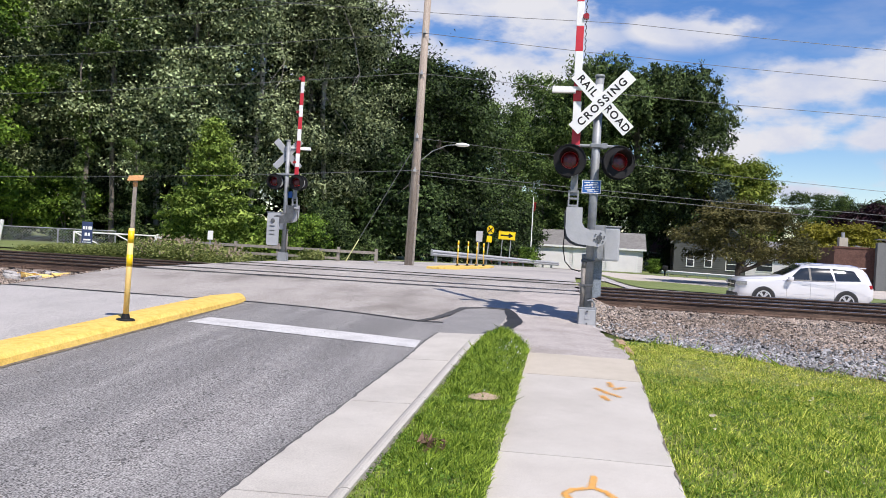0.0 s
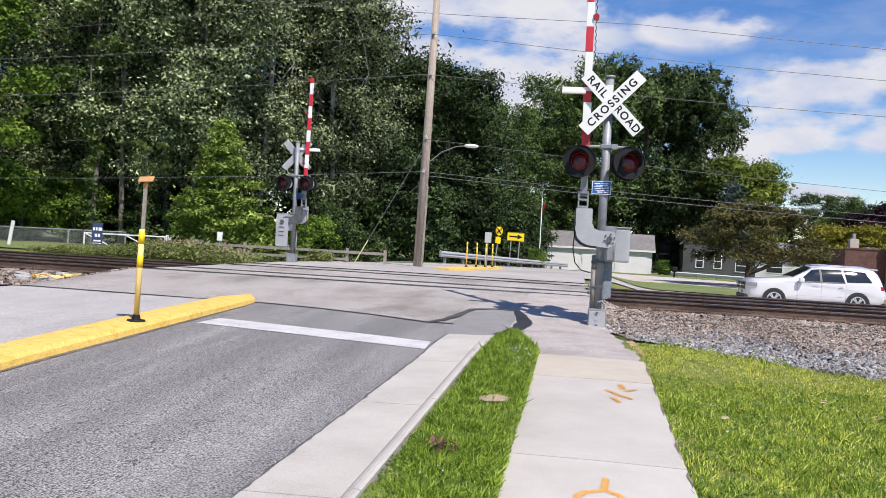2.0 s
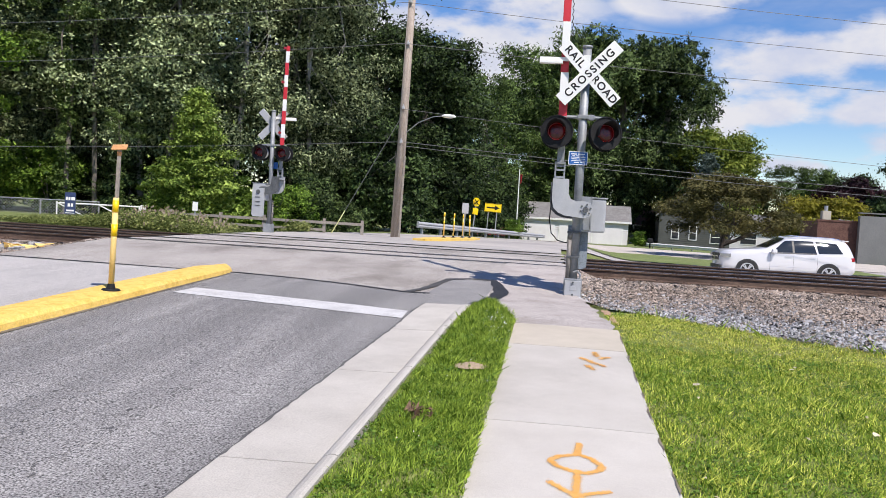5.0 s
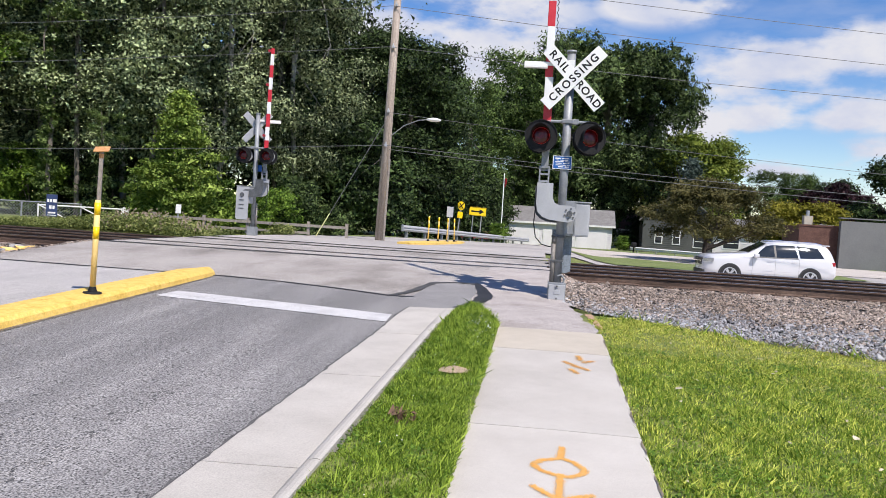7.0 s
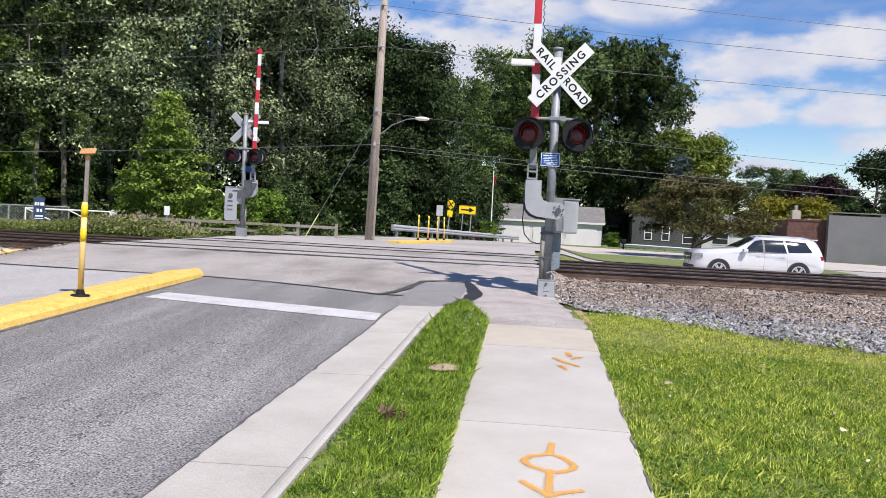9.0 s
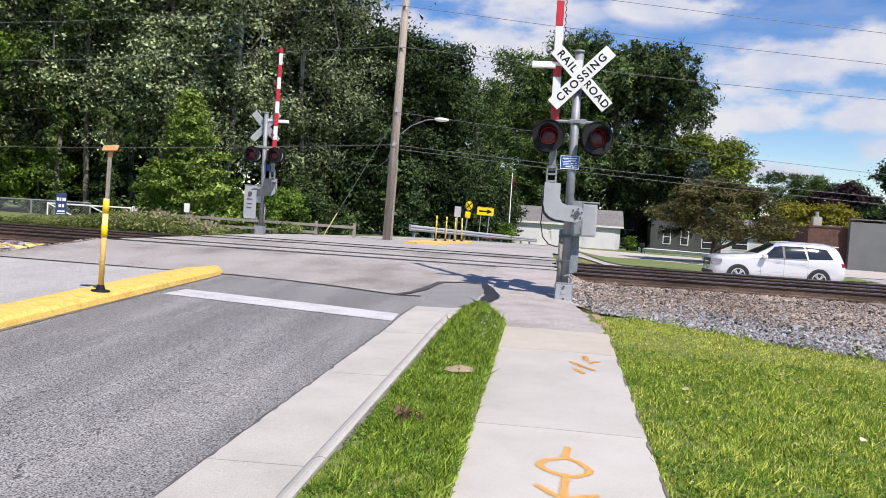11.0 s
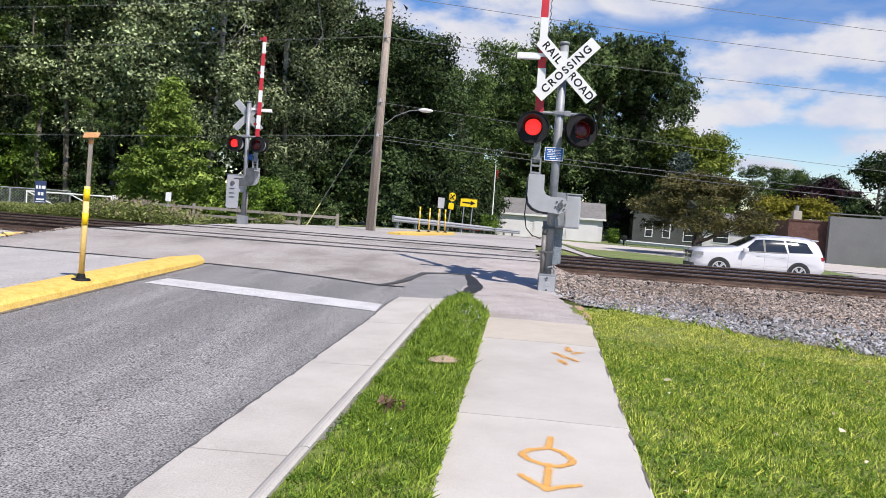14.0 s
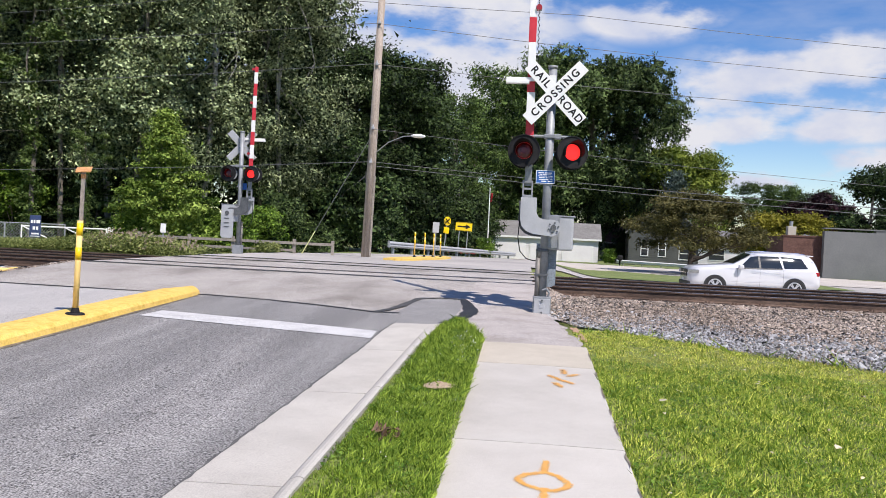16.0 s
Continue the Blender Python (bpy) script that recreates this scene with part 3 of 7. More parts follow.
    sheet("ballast_bed_left", [(-9.3, 16.9), (-9.5, 14.2), (-11, 13.4), (-70, 11), (-70, 26), (-9.6, 24.8)], 0.3, 0.0, M_BALLAST, "grey and brown crushed stone ballast bed, darkened for shaded gaps", "ballast")


build_roads()


def ribbon(name, pts, widths, dz, material, label, category):
    """A thin band on the ground along points."""
    P = []
    for (a, b), wa, wb in zip(zip(pts, pts[1:]), widths, widths[1:]):
        n = max(2, int(math.dist(a, b) / 0.12))
        P += [(a[0] + (b[0] - a[0]) * i / n, a[1] + (b[1] - a[1]) * i / n, wa + (wb - wa) * i / n) for i in range(n)]
    P.append((*pts[-1], widths[-1]))
    v, f = [], []
    for i, (x, y, w) in enumerate(P):
        x0, y0, _ = P[max(i - 1, 0)]
        x1, y1, _ = P[min(i + 1, len(P) - 1)]
        d = Vector((x1 - x0, y1 - y0)).normalized()
        w *= 1 + 0.35 * noise.noise((x * 5, y * 5, 1.3))
        for s in (-0.5, 0.5):
            px, py = x - d.y * w * s, y + d.x * w * s
            v.append((px, py, float(land(px, py)) + dz))
    for i in range(len(P) - 1):
        f.append((2 * i, 2 * i + 2, 2 * i + 3, 2 * i + 1))
    return tagged(raw(name, v, f, material), label, category, "", "structure")


def build_markings():
    ribbon("tar_seam", list(zip(CRACK_X, CRACK_Y)), [0.10] * 7, 0.016, M_TAR, "black tar seam across the asphalt", "tar seam")
    ribbon("tar_seam", [(-2.1, 11.86), (-1.95, 12.4), (-1.82, 13.3), (-1.7, 13.9)], [0.10, 0.13, 0.13, 0.1], 0.017, M_TARWORN, "wide black tar band around a patch", "tar seam")
    ribbon("tar_seam", [(-1.76, 13.82), (-1.37, 14.06), (-0.98, 14.02)], [0.10, 0.07, 0.12], 0.0175, M_TARWORN, "thin dark seam along the patch", "tar seam")
    ribbon("tar_seam", [(-1.0, 14.1), (-0.86, 13.4), (-0.76, 12.7), (-0.80, 11.9), (-0.92, 11.3), (-1.05, 10.95)], [0.08, 0.2, 0.24, 0.22, 0.16, 0.1], 0.018, M_TAR, "curved black tar band around a patch", "tar seam")
    strip("asphalt_patch", lin([10.7, 12, 13.3, 14.1], [-1.66, -1.80, -1.78, -1.72]), lin([10.7, 11.6, 12.7, 14.1], [-1.0, -0.84, -0.74, -0.98]), frange(10.72, 14.08, 0.14), 6, 0.009, M_PATCH, "smooth grey asphalt patch", "road")
    # stop line, slightly skewed: near edge, then far edge
    STOP = [(-4.74, 9.94), (-1.68, 9.33), (-4.71, 10.56), (-1.70, 9.83)]
    v, f = [], []
    n = 30
    for i in range(n + 1):
        for k in (0, 1):
            x = (STOP[0][0] + (STOP[1][0] - STOP[0][0]) * i / n) * (1 - k) + (STOP[2][0] + (STOP[3][0] - STOP[2][0]) * i / n) * k
            y = (STOP[0][1] + (STOP[1][1] - STOP[0][1]) * i / n) * (1 - k) + (STOP[2][1] + (STOP[3][1] - STOP[2][1]) * i / n) * k
            v.append((x, y + 0.015 * noise.noise((x * 7, k, 2)), float(land(x, y)) + 0.016))
    for i in range(n):
        f.append((2 * i, 2 * i + 2, 2 * i + 3, 2 * i + 1))
    tagged(raw("stop_line", v, f, M_LINE), "worn white stop line painted across the lane", "road marking", "", "structure")


build_markings()


def build_median():
    """Yellow painted kerb island with a rounded nose."""
    th = thing("median_island", Matrix(), "raised concrete median painted worn yellow", "median", "", "structure")
    bm = B()
    ys = frange(-40, 12.55, 0.25)
    tip = [(12.85, 0.22), (13.1, 0.16), (13.25, 0.07)]
    rows = []
    for y in ys + [t[0] for t in tip]:
        half = 0.25 if y <= 12.6 else [h for t, h in tip if t == y][0]
        xc = float(np.interp(y, [-4, 7.4, 10, 13], [-5.38, -5.32, -5.20, -5.42]))
        z = float(land(xc, y)) - 0.02
        h = 0.135 if y < 12.6 else 0.135 * float(np.interp(y, [12.55, 13.3], [1, 0.8]))
        wob = 0.012 * noise.noise((y * 3, 0, 5))
        prof = [(-half - 0.03, 0), (-half - 0.01, h - 0.04), (-half + 0.03, h), (0, h + 0.015), (half - 0.03, h), (half + 0.01 + wob, h - 0.04), (half + 0.03 + wob, 0)]
        rows.append([bm.verts.new((xc + a, y, z + b)) for a, b in prof])
    for a, b in zip(rows, rows[1:]):
        for i in range(len(a) - 1):
            bm.faces.new((a[i], a[i + 1], b[i + 1], b[i]))
    bm.faces.new(rows[-1])
    bm.faces.new(rows[0][::-1])
    part("kerb_body", bm, M_YELLOW, th)
    rib = ribbon("joint_dirt", [(-5.06, -12), (-5.03, 7), (-4.90, 10), (-5.12, 12.7)], [0.08, 0.06, 0.055, 0.05], 0.017, M_DIRT, "", "")
    tagged(rib, "dark gap of dirt along the median foot", "dirt seam", "", "structure")


build_median()


def build_kerb():
    """Gutter pan and kerb in cast lengths with open joints, ramped down at its end."""
    th = thing("kerb_and_gutter", Matrix(), "pale concrete kerb with wide gutter pan", "kerb", "", "structure")
    left = lin([-4, 4.5, 8.7, 10.7], [-2.12, -1.84, -1.66, -1.63])
    right = lin([-4, 4.5, 8.7, 10.7], [-1.28, -1.14, -1.06, -1.02])
    cuts = [-40 + 2.25 * i for i in range(16)] + [-4, -1.9, 0.2, 2.35, 4.53, 6.75, 8.67, 10.68]
    for a, b in zip(cuts, cuts[1:]):
        bm = B()
        rows = []
        for y in frange(a + 0.006, b - 0.006, 0.3):
            l, r = left(y), right(y)
            h = 0.055 * (1 - float(step(8.6, 10.4, y)))
            z = float(land(l, y)) + 0.015
            kw = 0.095
            prof = [(l, -0.1), (l, 0.0), (r - kw - 0.03, 0.012), (r - kw + 0.02, 0.02 + h * 0.75), (r - kw + 0.05, 0.02 + h), (r - 0.02, 0.022 + h), (r, 0.015 + h), (r, -0.1)]
            rows.append([bm.verts.new((x, y, z + d)) for x, d in prof])
        for p, q in zip(rows, rows[1:]):
            for i in range(len(p) - 1):
                bm.faces.new((p[i], p[i + 1], q[i + 1], q[i]))
        bm.faces.new(rows[0][::-1])
        bm.faces.new(rows[-1])
        part("kerb_length", bm, M_CURB, th)


build_kerb()


def build_walk():
    th = thing("sidewalk", Matrix(), "pale concrete sidewalk of cast slabs", "sidewalk", "", "structure")
    cuts = [-40 + 2.557 * i for i in range(14)] + [-4.2, -1.7, 0.8, 3.2, 5.71, 8.37, 9.55]
    for a, b in zip(cuts, cuts[1:]):
        bm = B()
        ys = frange(a + 0.006, b - 0.006, 0.3)
        rows = []
        for y in ys:
            z = float(land(0.2, y)) + 0.02
            rows.append([bm.verts.new((x, y, z + d)) for x, d in ((-0.45, -0.1), (-0.45, -0.006), (-0.435, 0), (0.2, 0.004), (0.755, 0), (0.77, -0.006), (0.77, -0.1))])
        for p, q in zip(rows, rows[1:]):
            for i in range(6):
                bm.faces.new((p[i], p[i + 1], q[i + 1], q[i]))
        bm.faces.new(rows[0][::-1])
        bm.faces.new(rows[-1])
        part("slab", bm, M_CONC_TAN if b > 9 else M_CONC, th, "tan concrete slab" if b > 9 else "")
    # sprayed survey marks: fine specks, dense along each stroke and thinning outward
    rng = np.random.default_rng(41)

    def spray(strokes, w, n):
        P = []
        for pts in strokes:
            for a, b in zip(pts, pts[1:]):
                k = max(6, int(n * math.dist(a, b)))
                u = rng.uniform(0, 1, k)
                off = rng.normal(0, w * 0.5, (k, 2))
                P.append(np.array(a) + (np.array(b) - np.array(a)) * u[:, None] + off)
        P = np.concatenate(P)
        n = len(P)
        r, ang = rng.uniform(0.0015, 0.0050, n), rng.uniform(0, 6.28, n)
        z = land(P[:, 0], P[:, 1]) + 0.0265 + rng.uniform(0, 0.0012, n)
        v = np.stack([np.stack([P[:, 0] + r * np.cos(ang + q), P[:, 1] + r * np.sin(ang + q) * 1.2, z], -1) for q in (0, 1.57, 3.14, 4.71)], 1)
        tagged(raw("spray_mark", v.reshape(-1, 3), np.arange(n * 4).reshape(-1, 4), M_SPRAY), "orange sprayed survey mark on the concrete", "paint mark", "", "structure")

    spray([[(0.23, 5.34), (0.21, 5.11)], [(0.21, 5.11), (0.10, 5.06), (0.05, 4.97), (0.09, 4.88), (0.17, 4.82), (0.26, 4.80), (0.34, 4.88), (0.355, 4.95), (0.29, 5.07), (0.22, 5.12)],
           [(0.21, 4.84), (0.19, 4.42)], [(0.05, 4.62), (0.12, 4.52), (0.20, 4.44), (0.28, 4.50), (0.38, 4.55)]], 0.021, 5200)
    spray([[(0.30, 7.92), (0.38, 7.80), (0.43, 7.70)], [(0.45, 8.22), (0.46, 8.02)], [(0.35, 7.62), (0.41, 7.46)], [(0.48, 7.92), (0.58, 8.03)], [(0.44, 7.72), (0.52, 7.62)]], 0.032, 3200)


build_walk()


def build_edges():
    """Dark broken asphalt lip along the gutter and dirt creeping over the slab edges."""
    edge = lin([-4, 4.5, 8.7, 10.7], [-2.12, -1.84, -1.66, -1.63])
    rng = random.Random(6)
    ys = [2.6 + 0.1 * i for i in range(82)]
    ribbon("asphalt_lip", [(edge(y) - 0.004 + rng.uniform(-0.012, 0.008), y) for y in ys], [rng.choice((0.006, 0.012, 0.03)) for _ in ys], 0.0165, M_PIT, "dark crumbling asphalt lip along the gutter", "road edge")
    for x in (-0.440, 0.762):
        y = 2.7
        while y < 9.3:
            run = rng.uniform(0.12, 0.5)
            pts = [(x + rng.uniform(-0.008, 0.008), y + run * i / 5) for i in range(6)]
            ribbon("slab_edge_dirt", pts, [0.003] + [rng.uniform(0.008, 0.02) for _ in range(4)] + [0.003], 0.0262, M_DIRT, "dirt and roots creeping over the slab edge", "dirt")
            y += run + rng.uniform(0.1, 0.6)


build_edges()


# ---- tracks ----
def build_track(yc, name):
    th = thing("railway_track", pose(0, 0, 0 if yc < 19 else -0.08), "rusty steel railway track on weathered timber ties", "railway track", "railway tracks", "structure")
    for y in (yc - 0.7525, yc + 0.7525):
        bm = B()
        prof = [(-0.075, 0), (0.075, 0), (0.075, 0.012), (0.012, 0.035), (0.010, 0.135), (0.036, 0.146), (0.037, 0.176), (-0.037, 0.176), (-0.036, 0.146), (-0.010, 0.135), (-0.012, 0.035), (-0.075, 0.012)]
        xs = [-120, -60, -30, -12, 0, 12, 30, 60, 120]
        rows = [[bm.verts.new((x, y + a, 0.075 + b)) for a, b in prof] for x in xs]
        for p, q in zip(rows, rows[1:]):
            for i in range(len(p)):
                j = (i + 1) % len(p)
                bm.faces.new((p[i], p[j], q[j], q[i]))
        rail = part("rail", bm, M_RAIL, th)
        bm = B()
        rows = [[bm.verts.new((x, y + a, 0.2515 + b)) for a, b in ((-0.03, 0), (0, 0.003), (0.03, 0))] for x in xs]
        for p, q in zip(rows, rows[1:]):
            for i in range(2):
                bm.faces.new((p[i], p[i + 1], q[i + 1], q[i]))
        part("rail_head", bm, M_RAILTOP, rail, "polished running surface")
    # ties: one shared mesh, pieces of their own
    bm = box(B(), -0.115, 0.115, -1.3, 1.3, -0.10, 0.07, 0.012)
    me = bpy.data.meshes.new("tie")
    bm.to_mesh(me)
    bm.free()
    me.materials.append(M_TIE)
    for i in range(-76, 56):
        x = i * 0.52
        if -9.3 < x < 0.35:
            continue
        t = new("tie", me)
        t.parent = th
        t.matrix_basis = pose(x + random.uniform(-0.03, 0.03), yc + random.uniform(-0.09, 0.09), random.uniform(-0.012, 0.006), random.uniform(-0.5, 0.5), 0, random.uniform(-1.6, 1.6))
    # tie plates and spikes of the near end
    if yc < 19:
        bm = box(B(), -0.09, 0.09, -0.17, 0.17, 0.070, 0.088)
        box(bm, -0.05, -0.02, -0.13, -0.10, 0.088, 0.115)
        box(bm, 0.02, 0.05, -0.13, -0.10, 0.088, 0.115)
        me = bpy.data.meshes.new("tie_plate")
        bm.to_mesh(me)
        bm.free()
        me.materials.append(M_RAIL)
        for i in range(-40, 30):
            x = i * 0.52
            if -9.3 < x < 0.35:
                continue
            t = new("tie_plate", me)
            t.parent = th
            t.matrix_basis = pose(x, yc - 0.7525, 0)


build_track(17.75, "near")
build_track(22.12, "far")


def build_flangeways():
    """Strips painting the shaded step beside the crossing rails tar-dark, with uneven outer edges."""
    for y, w, side in ((16.94, 0.26, -1), (17.05, 0.16, 1), (18.45, 0.20, -1), (18.55, 0.14, 1), (21.32, 0.16, -1), (21.43, 0.16, 1), (22.80, 0.18, -1), (22.93, 0.22, 1)):
        v, f = [], []
        xs = np.arange(-9.4, 0.3, 0.15)
        for i, x in enumerate(xs):
            e = w * (0.75 + 0.5 * noise.noise((x * 0.9, y, 3.1))) + 0.04 * noise.noise((x * 5, y, 8))
            a, b = (y - e, y) if side < 0 else (y, y + e)
            v += [(x, a, 0.257), (x, b, 0.252)] if side < 0 else [(x, a, 0.252), (x, b, 0.257)]
            if i:
                k = 2 * i
                f.append((k - 2, k, k + 1, k - 1))
        tagged(raw("flangeway_strip", v, f, M_TAR), "dark strip painting the shaded step beside a crossing rail", "rail crossing", "", "structure")


build_flangeways()


def scatter_stones(name, n, region, poly, size, label, seed, lift=0.0, material=None, share=None):
    """Broken stones as one mesh of many small lumps."""
    rng = np.random.default_rng(seed)
    x0, x1, y0, y1 = region
    px, py = rng.uniform(x0, x1, n), rng.uniform(y0, y1, n)
    k = inside(px, py, poly)
    if share is not None:
        k &= rng.uniform(0, 1, n) < share(px, py)
    px, py = px[k], py[k]
    n = len(px)
    base = np.array([(1, 0, -0.3), (-1, 0.1, -0.3), (0, 1, -0.2), (0.1, -1, -0.3), (0.25, 0.1, 1), (-0.3, -0.1, 0.85)], float)
    faces = np.array([(0, 2, 4), (2, 5, 4), (2, 1, 5), (1, 3, 5), (3, 4, 5), (3, 0, 4)])
    v = base[None] * rng.uniform(0.6, 1.25, (n, 6, 1)) + rng.normal(0, 0.12, (n, 6, 3))
    s = size * rng.lognormal(0, 0.35, n)
    v = v * s[:, None, None] * np.stack([np.ones(n), rng.uniform(0.6, 1, n), rng.uniform(0.45, 0.8, n)], -1)[:, None, :]
    q = rng.normal(size=(n, 4)) * np.array([1, 0.3, 0.3, 1])
    q /= np.linalg.norm(q, axis=1)[:, None]
    w, a, b, c = q.T
    R = np.stack([np.stack([1 - 2 * (b * b + c * c), 2 * (a * b - c * w), 2 * (a * c + b * w)], -1),
                  np.stack([2 * (a * b + c * w), 1 - 2 * (a * a + c * c), 2 * (b * c - a * w)], -1),
                  np.stack([2 * (a * c - b * w), 2 * (b * c + a * w), 1 - 2 * (a * a + b * b)], -1)], 1)
    v = np.einsum("nij,nkj->nki", R, v)
    v += np.stack([px, py, land(px, py) + s * 0.25 + lift], -1)[:, None, :]
    f = faces[None] + (np.arange(n) * 6)[:, None, None]
    tagged(raw(name, v.reshape(-1, 3), f.reshape(-1, 3), material or M_STONE), label, "ballast", "", "stuff")


def rusty_share(x, y):
    """How much of the ballast is dusted with rust: most of it beside the rails, little near the lawn."""
    return np.clip(0.10 + 0.80 * step(11.6, 15.4, y + 0.25 * x + 0.5 * np.sin(x * 1.9) + 0.4 * np.sin(x * 4.3 + y)), 0, 1)


BALLAST = [(0.3, 16.9), (0.42, 12.8), (0.75, 11.9), (1.2, 11.6), (1.9, 10.85), (2.5, 10.0), (3.7, 9.25), (8.5, 7.95), (9.5, 7.8), (9.5, 16.9)]
scatter_stones("ballast_stones", 96000, (0.3, 9.5, 7.8, 16.9), BALLAST, 0.0185, "loose grey crushed stones spilling to the lawn", 3, share=lambda x, y: 1 - rusty_share(x, y))
scatter_stones("ballast_stones", 96000, (0.3, 9.5, 7.8, 16.9), BALLAST, 0.0190, "brown rust-dusted crushed stones beside the track", 4, 0.004, M_STONE_R, rusty_share)
scatter_stones("ballast_stones", 9000, (0.3, 13, 16.7, 23.4), [(0.3, 16.7), (13, 16.7), (13, 23.4), (0.3, 23.4)], 0.03, "brown crushed stones between the ties", 6, 0.0, M_STONE_R)
scatter_stones("ballast_stones", 9000, (-18, -9.3, 13.5, 16.6), [(-9.3, 16.6), (-9.6, 14.1), (-11, 13.6), (-18, 13.5), (-18, 16.6)], 0.028, "loose crushed stones beside the road edge", 5, 0.0, M_STONE_R)


def scatter_blades(name, n, poly, h, w, material, label, seed, bias=None, lift=0.0):
    """Grass blades, each a bent sliver, as one mesh."""
    rng = np.random.default_rng(seed)
    x0, x1 = min(p[0] for p in poly), max(p[0] for p in poly)
    y0, y1 = min(p[1] for p in poly), max(p[1] for p in poly)
    px, py = rng.uniform(x0, x1, n), rng.uniform(y0, y1, n)
    cl = np.sin(px * 9.1 + 2 * np.sin(py * 5.3)) * np.sin(py * 7.7 + 1.7 * np.sin(px * 4.1))
    k = inside(px, py, poly) & (rng.uniform(0, 1, n) < 0.72 + 0.28 * cl)
    px, py, cl = px[k], py[k], cl[k]
    n = len(px)
    hh = h * rng.lognormal(0, 0.35, n) * (1 + 0.3 * cl)
    if bias is not None:
        hh = hh * bias(px, py)
    az = rng.uniform(0, 2 * np.pi, n)
    lean = rng.uniform(0.2, 1.1, n)
    dx, dy = np.cos(az), np.sin(az)
    turn = az + rng.uniform(0.6, 2.5, n)
    sx, sy = np.cos(turn) * w * 0.5, np.sin(turn) * w * 0.5
    z = land(px, py) + lift
    p0 = np.stack([px - sx, py - sy, z], -1)
    p1 = np.stack([px + sx, py + sy, z + hh * 0.1], -1)
    t = np.stack([px + dx * hh * lean, py + dy * hh * lean, z + hh * (1.1 - 0.5 * lean)], -1)
    v = np.stack([p0, p1, t], 1).reshape(-1, 3)
    tagged(raw(name, v, np.arange(n * 3).reshape(-1, 3), material), label, "grass", "", "stuff")


def scatter_broadleaf(name, n, poly, size, material, label, seed, lift, heaps):
    """Small flat clover and plantain leaves in loose heaps, as one mesh."""
    rng = np.random.default_rng(seed)
    x0, x1 = min(p[0] for p in poly), max(p[0] for p in poly)
    y0, y1 = min(p[1] for p in poly), max(p[1] for p in poly)
    hx, hy, hr = rng.uniform(x0, x1, heaps), rng.uniform(y0, y1, heaps), rng.uniform(0.05, 0.22, heaps)
    k = rng.integers(0, heaps, n)
    px, py = hx[k] + rng.normal(0, 1, n) * hr[k], hy[k] + rng.normal(0, 1, n) * hr[k]
    ok = inside(px, py, poly)
    px, py = px[ok], py[ok]
    n = len(px)
    a = rng.uniform(0, 2 * np.pi, n)
    s = size * rng.lognormal(0, 0.3, n)
    c = np.stack([px, py, land(px, py) + lift + rng.uniform(0.008, 0.03, n)], -1)
    v = np.stack([c + np.stack([s * np.cos(a + q), s * np.sin(a + q), rng.normal(0, 0.35, n) * s], -1) for q in (0, 1.7, 3.14, 4.6)], 1)
    tagged(raw(name, v.reshape(-1, 3), np.arange(n * 4).reshape(-1, 4), material), label, "clover", "", "stuff")


VERGE = [(-1.30, -1), (-1.13, 4.5), (-1.05, 8.7), (-1.0, 10.4), (-0.87, 11.15), (-0.66, 10.4), (-0.44, 9.55), (-0.42, 9.3), (-0.41, -1)]
VERGE2 = [(-1.25, 2), (-1.11, 4.5), (-1.03, 8.7), (-0.99, 10.3), (-0.85, 11.25), (-0.60, 10.4), (-0.41, 9.55), (-0.39, 9.3), (-0.39, 2)]
tagged(sheet("grass_verge", VERGE, 0.05, 0.062, M_GROUND, "soil of the grass verge between kerb and sidewalk", "grass"), kind="structure")
scatter_blades("grass_blades", 120000, VERGE2, 0.046, 0.0085, M_BLADE, "lush green grass with clover between kerb and sidewalk", 7, lambda x, y: 1 - 0.35 * (np.abs(x + 0.72) > 0.30), 0.055)
scatter_broadleaf("clover_leaves", 16000, VERGE, 0.0085, M_CLOVER, "dark green clover leaves in the grass verge", 18, 0.062, 160)
LAWN = [(0.77, 2), (0.77, 9.5), (0.66, 10.6), (0.72, 11.4), (1.25, 11.4), (1.9, 10.6), (2.5, 9.9), (3.7, 9.15), (8.5, 7.9), (8.5, 2)]
NEAR = [(0.77, 2.6), (0.77, 9.0), (5.0, 8.3), (5.0, 2.6)]


def lawn_height(x, y):
    return np.where(x < 0.85, 0.8, 1.05) * (1.0 - 0.45 * step(7.5, 10.5, y + x * 0.35)) * (1 - 0.75 * np.exp(-((x - 1.35) / 0.3) ** 2 - ((y - 8.9) / 0.45) ** 2))


scatter_blades("lawn_blades", 270000, LAWN, 0.038, 0.0095, M_BLADE2, "sunlit lawn with thin yellowing grass toward the ballast", 9, lawn_height)
scatter_blades("lawn_blades", 80000, NEAR, 0.036, 0.0085, M_BLADE, "fresh green short grass on the lawn", 10, lawn_height)
scatter_broadleaf("lawn_clover", 20000, NEAR, 0.009, M_CLOVER, "dark green clover leaves spread through the lawn", 19, 0.0, 420)

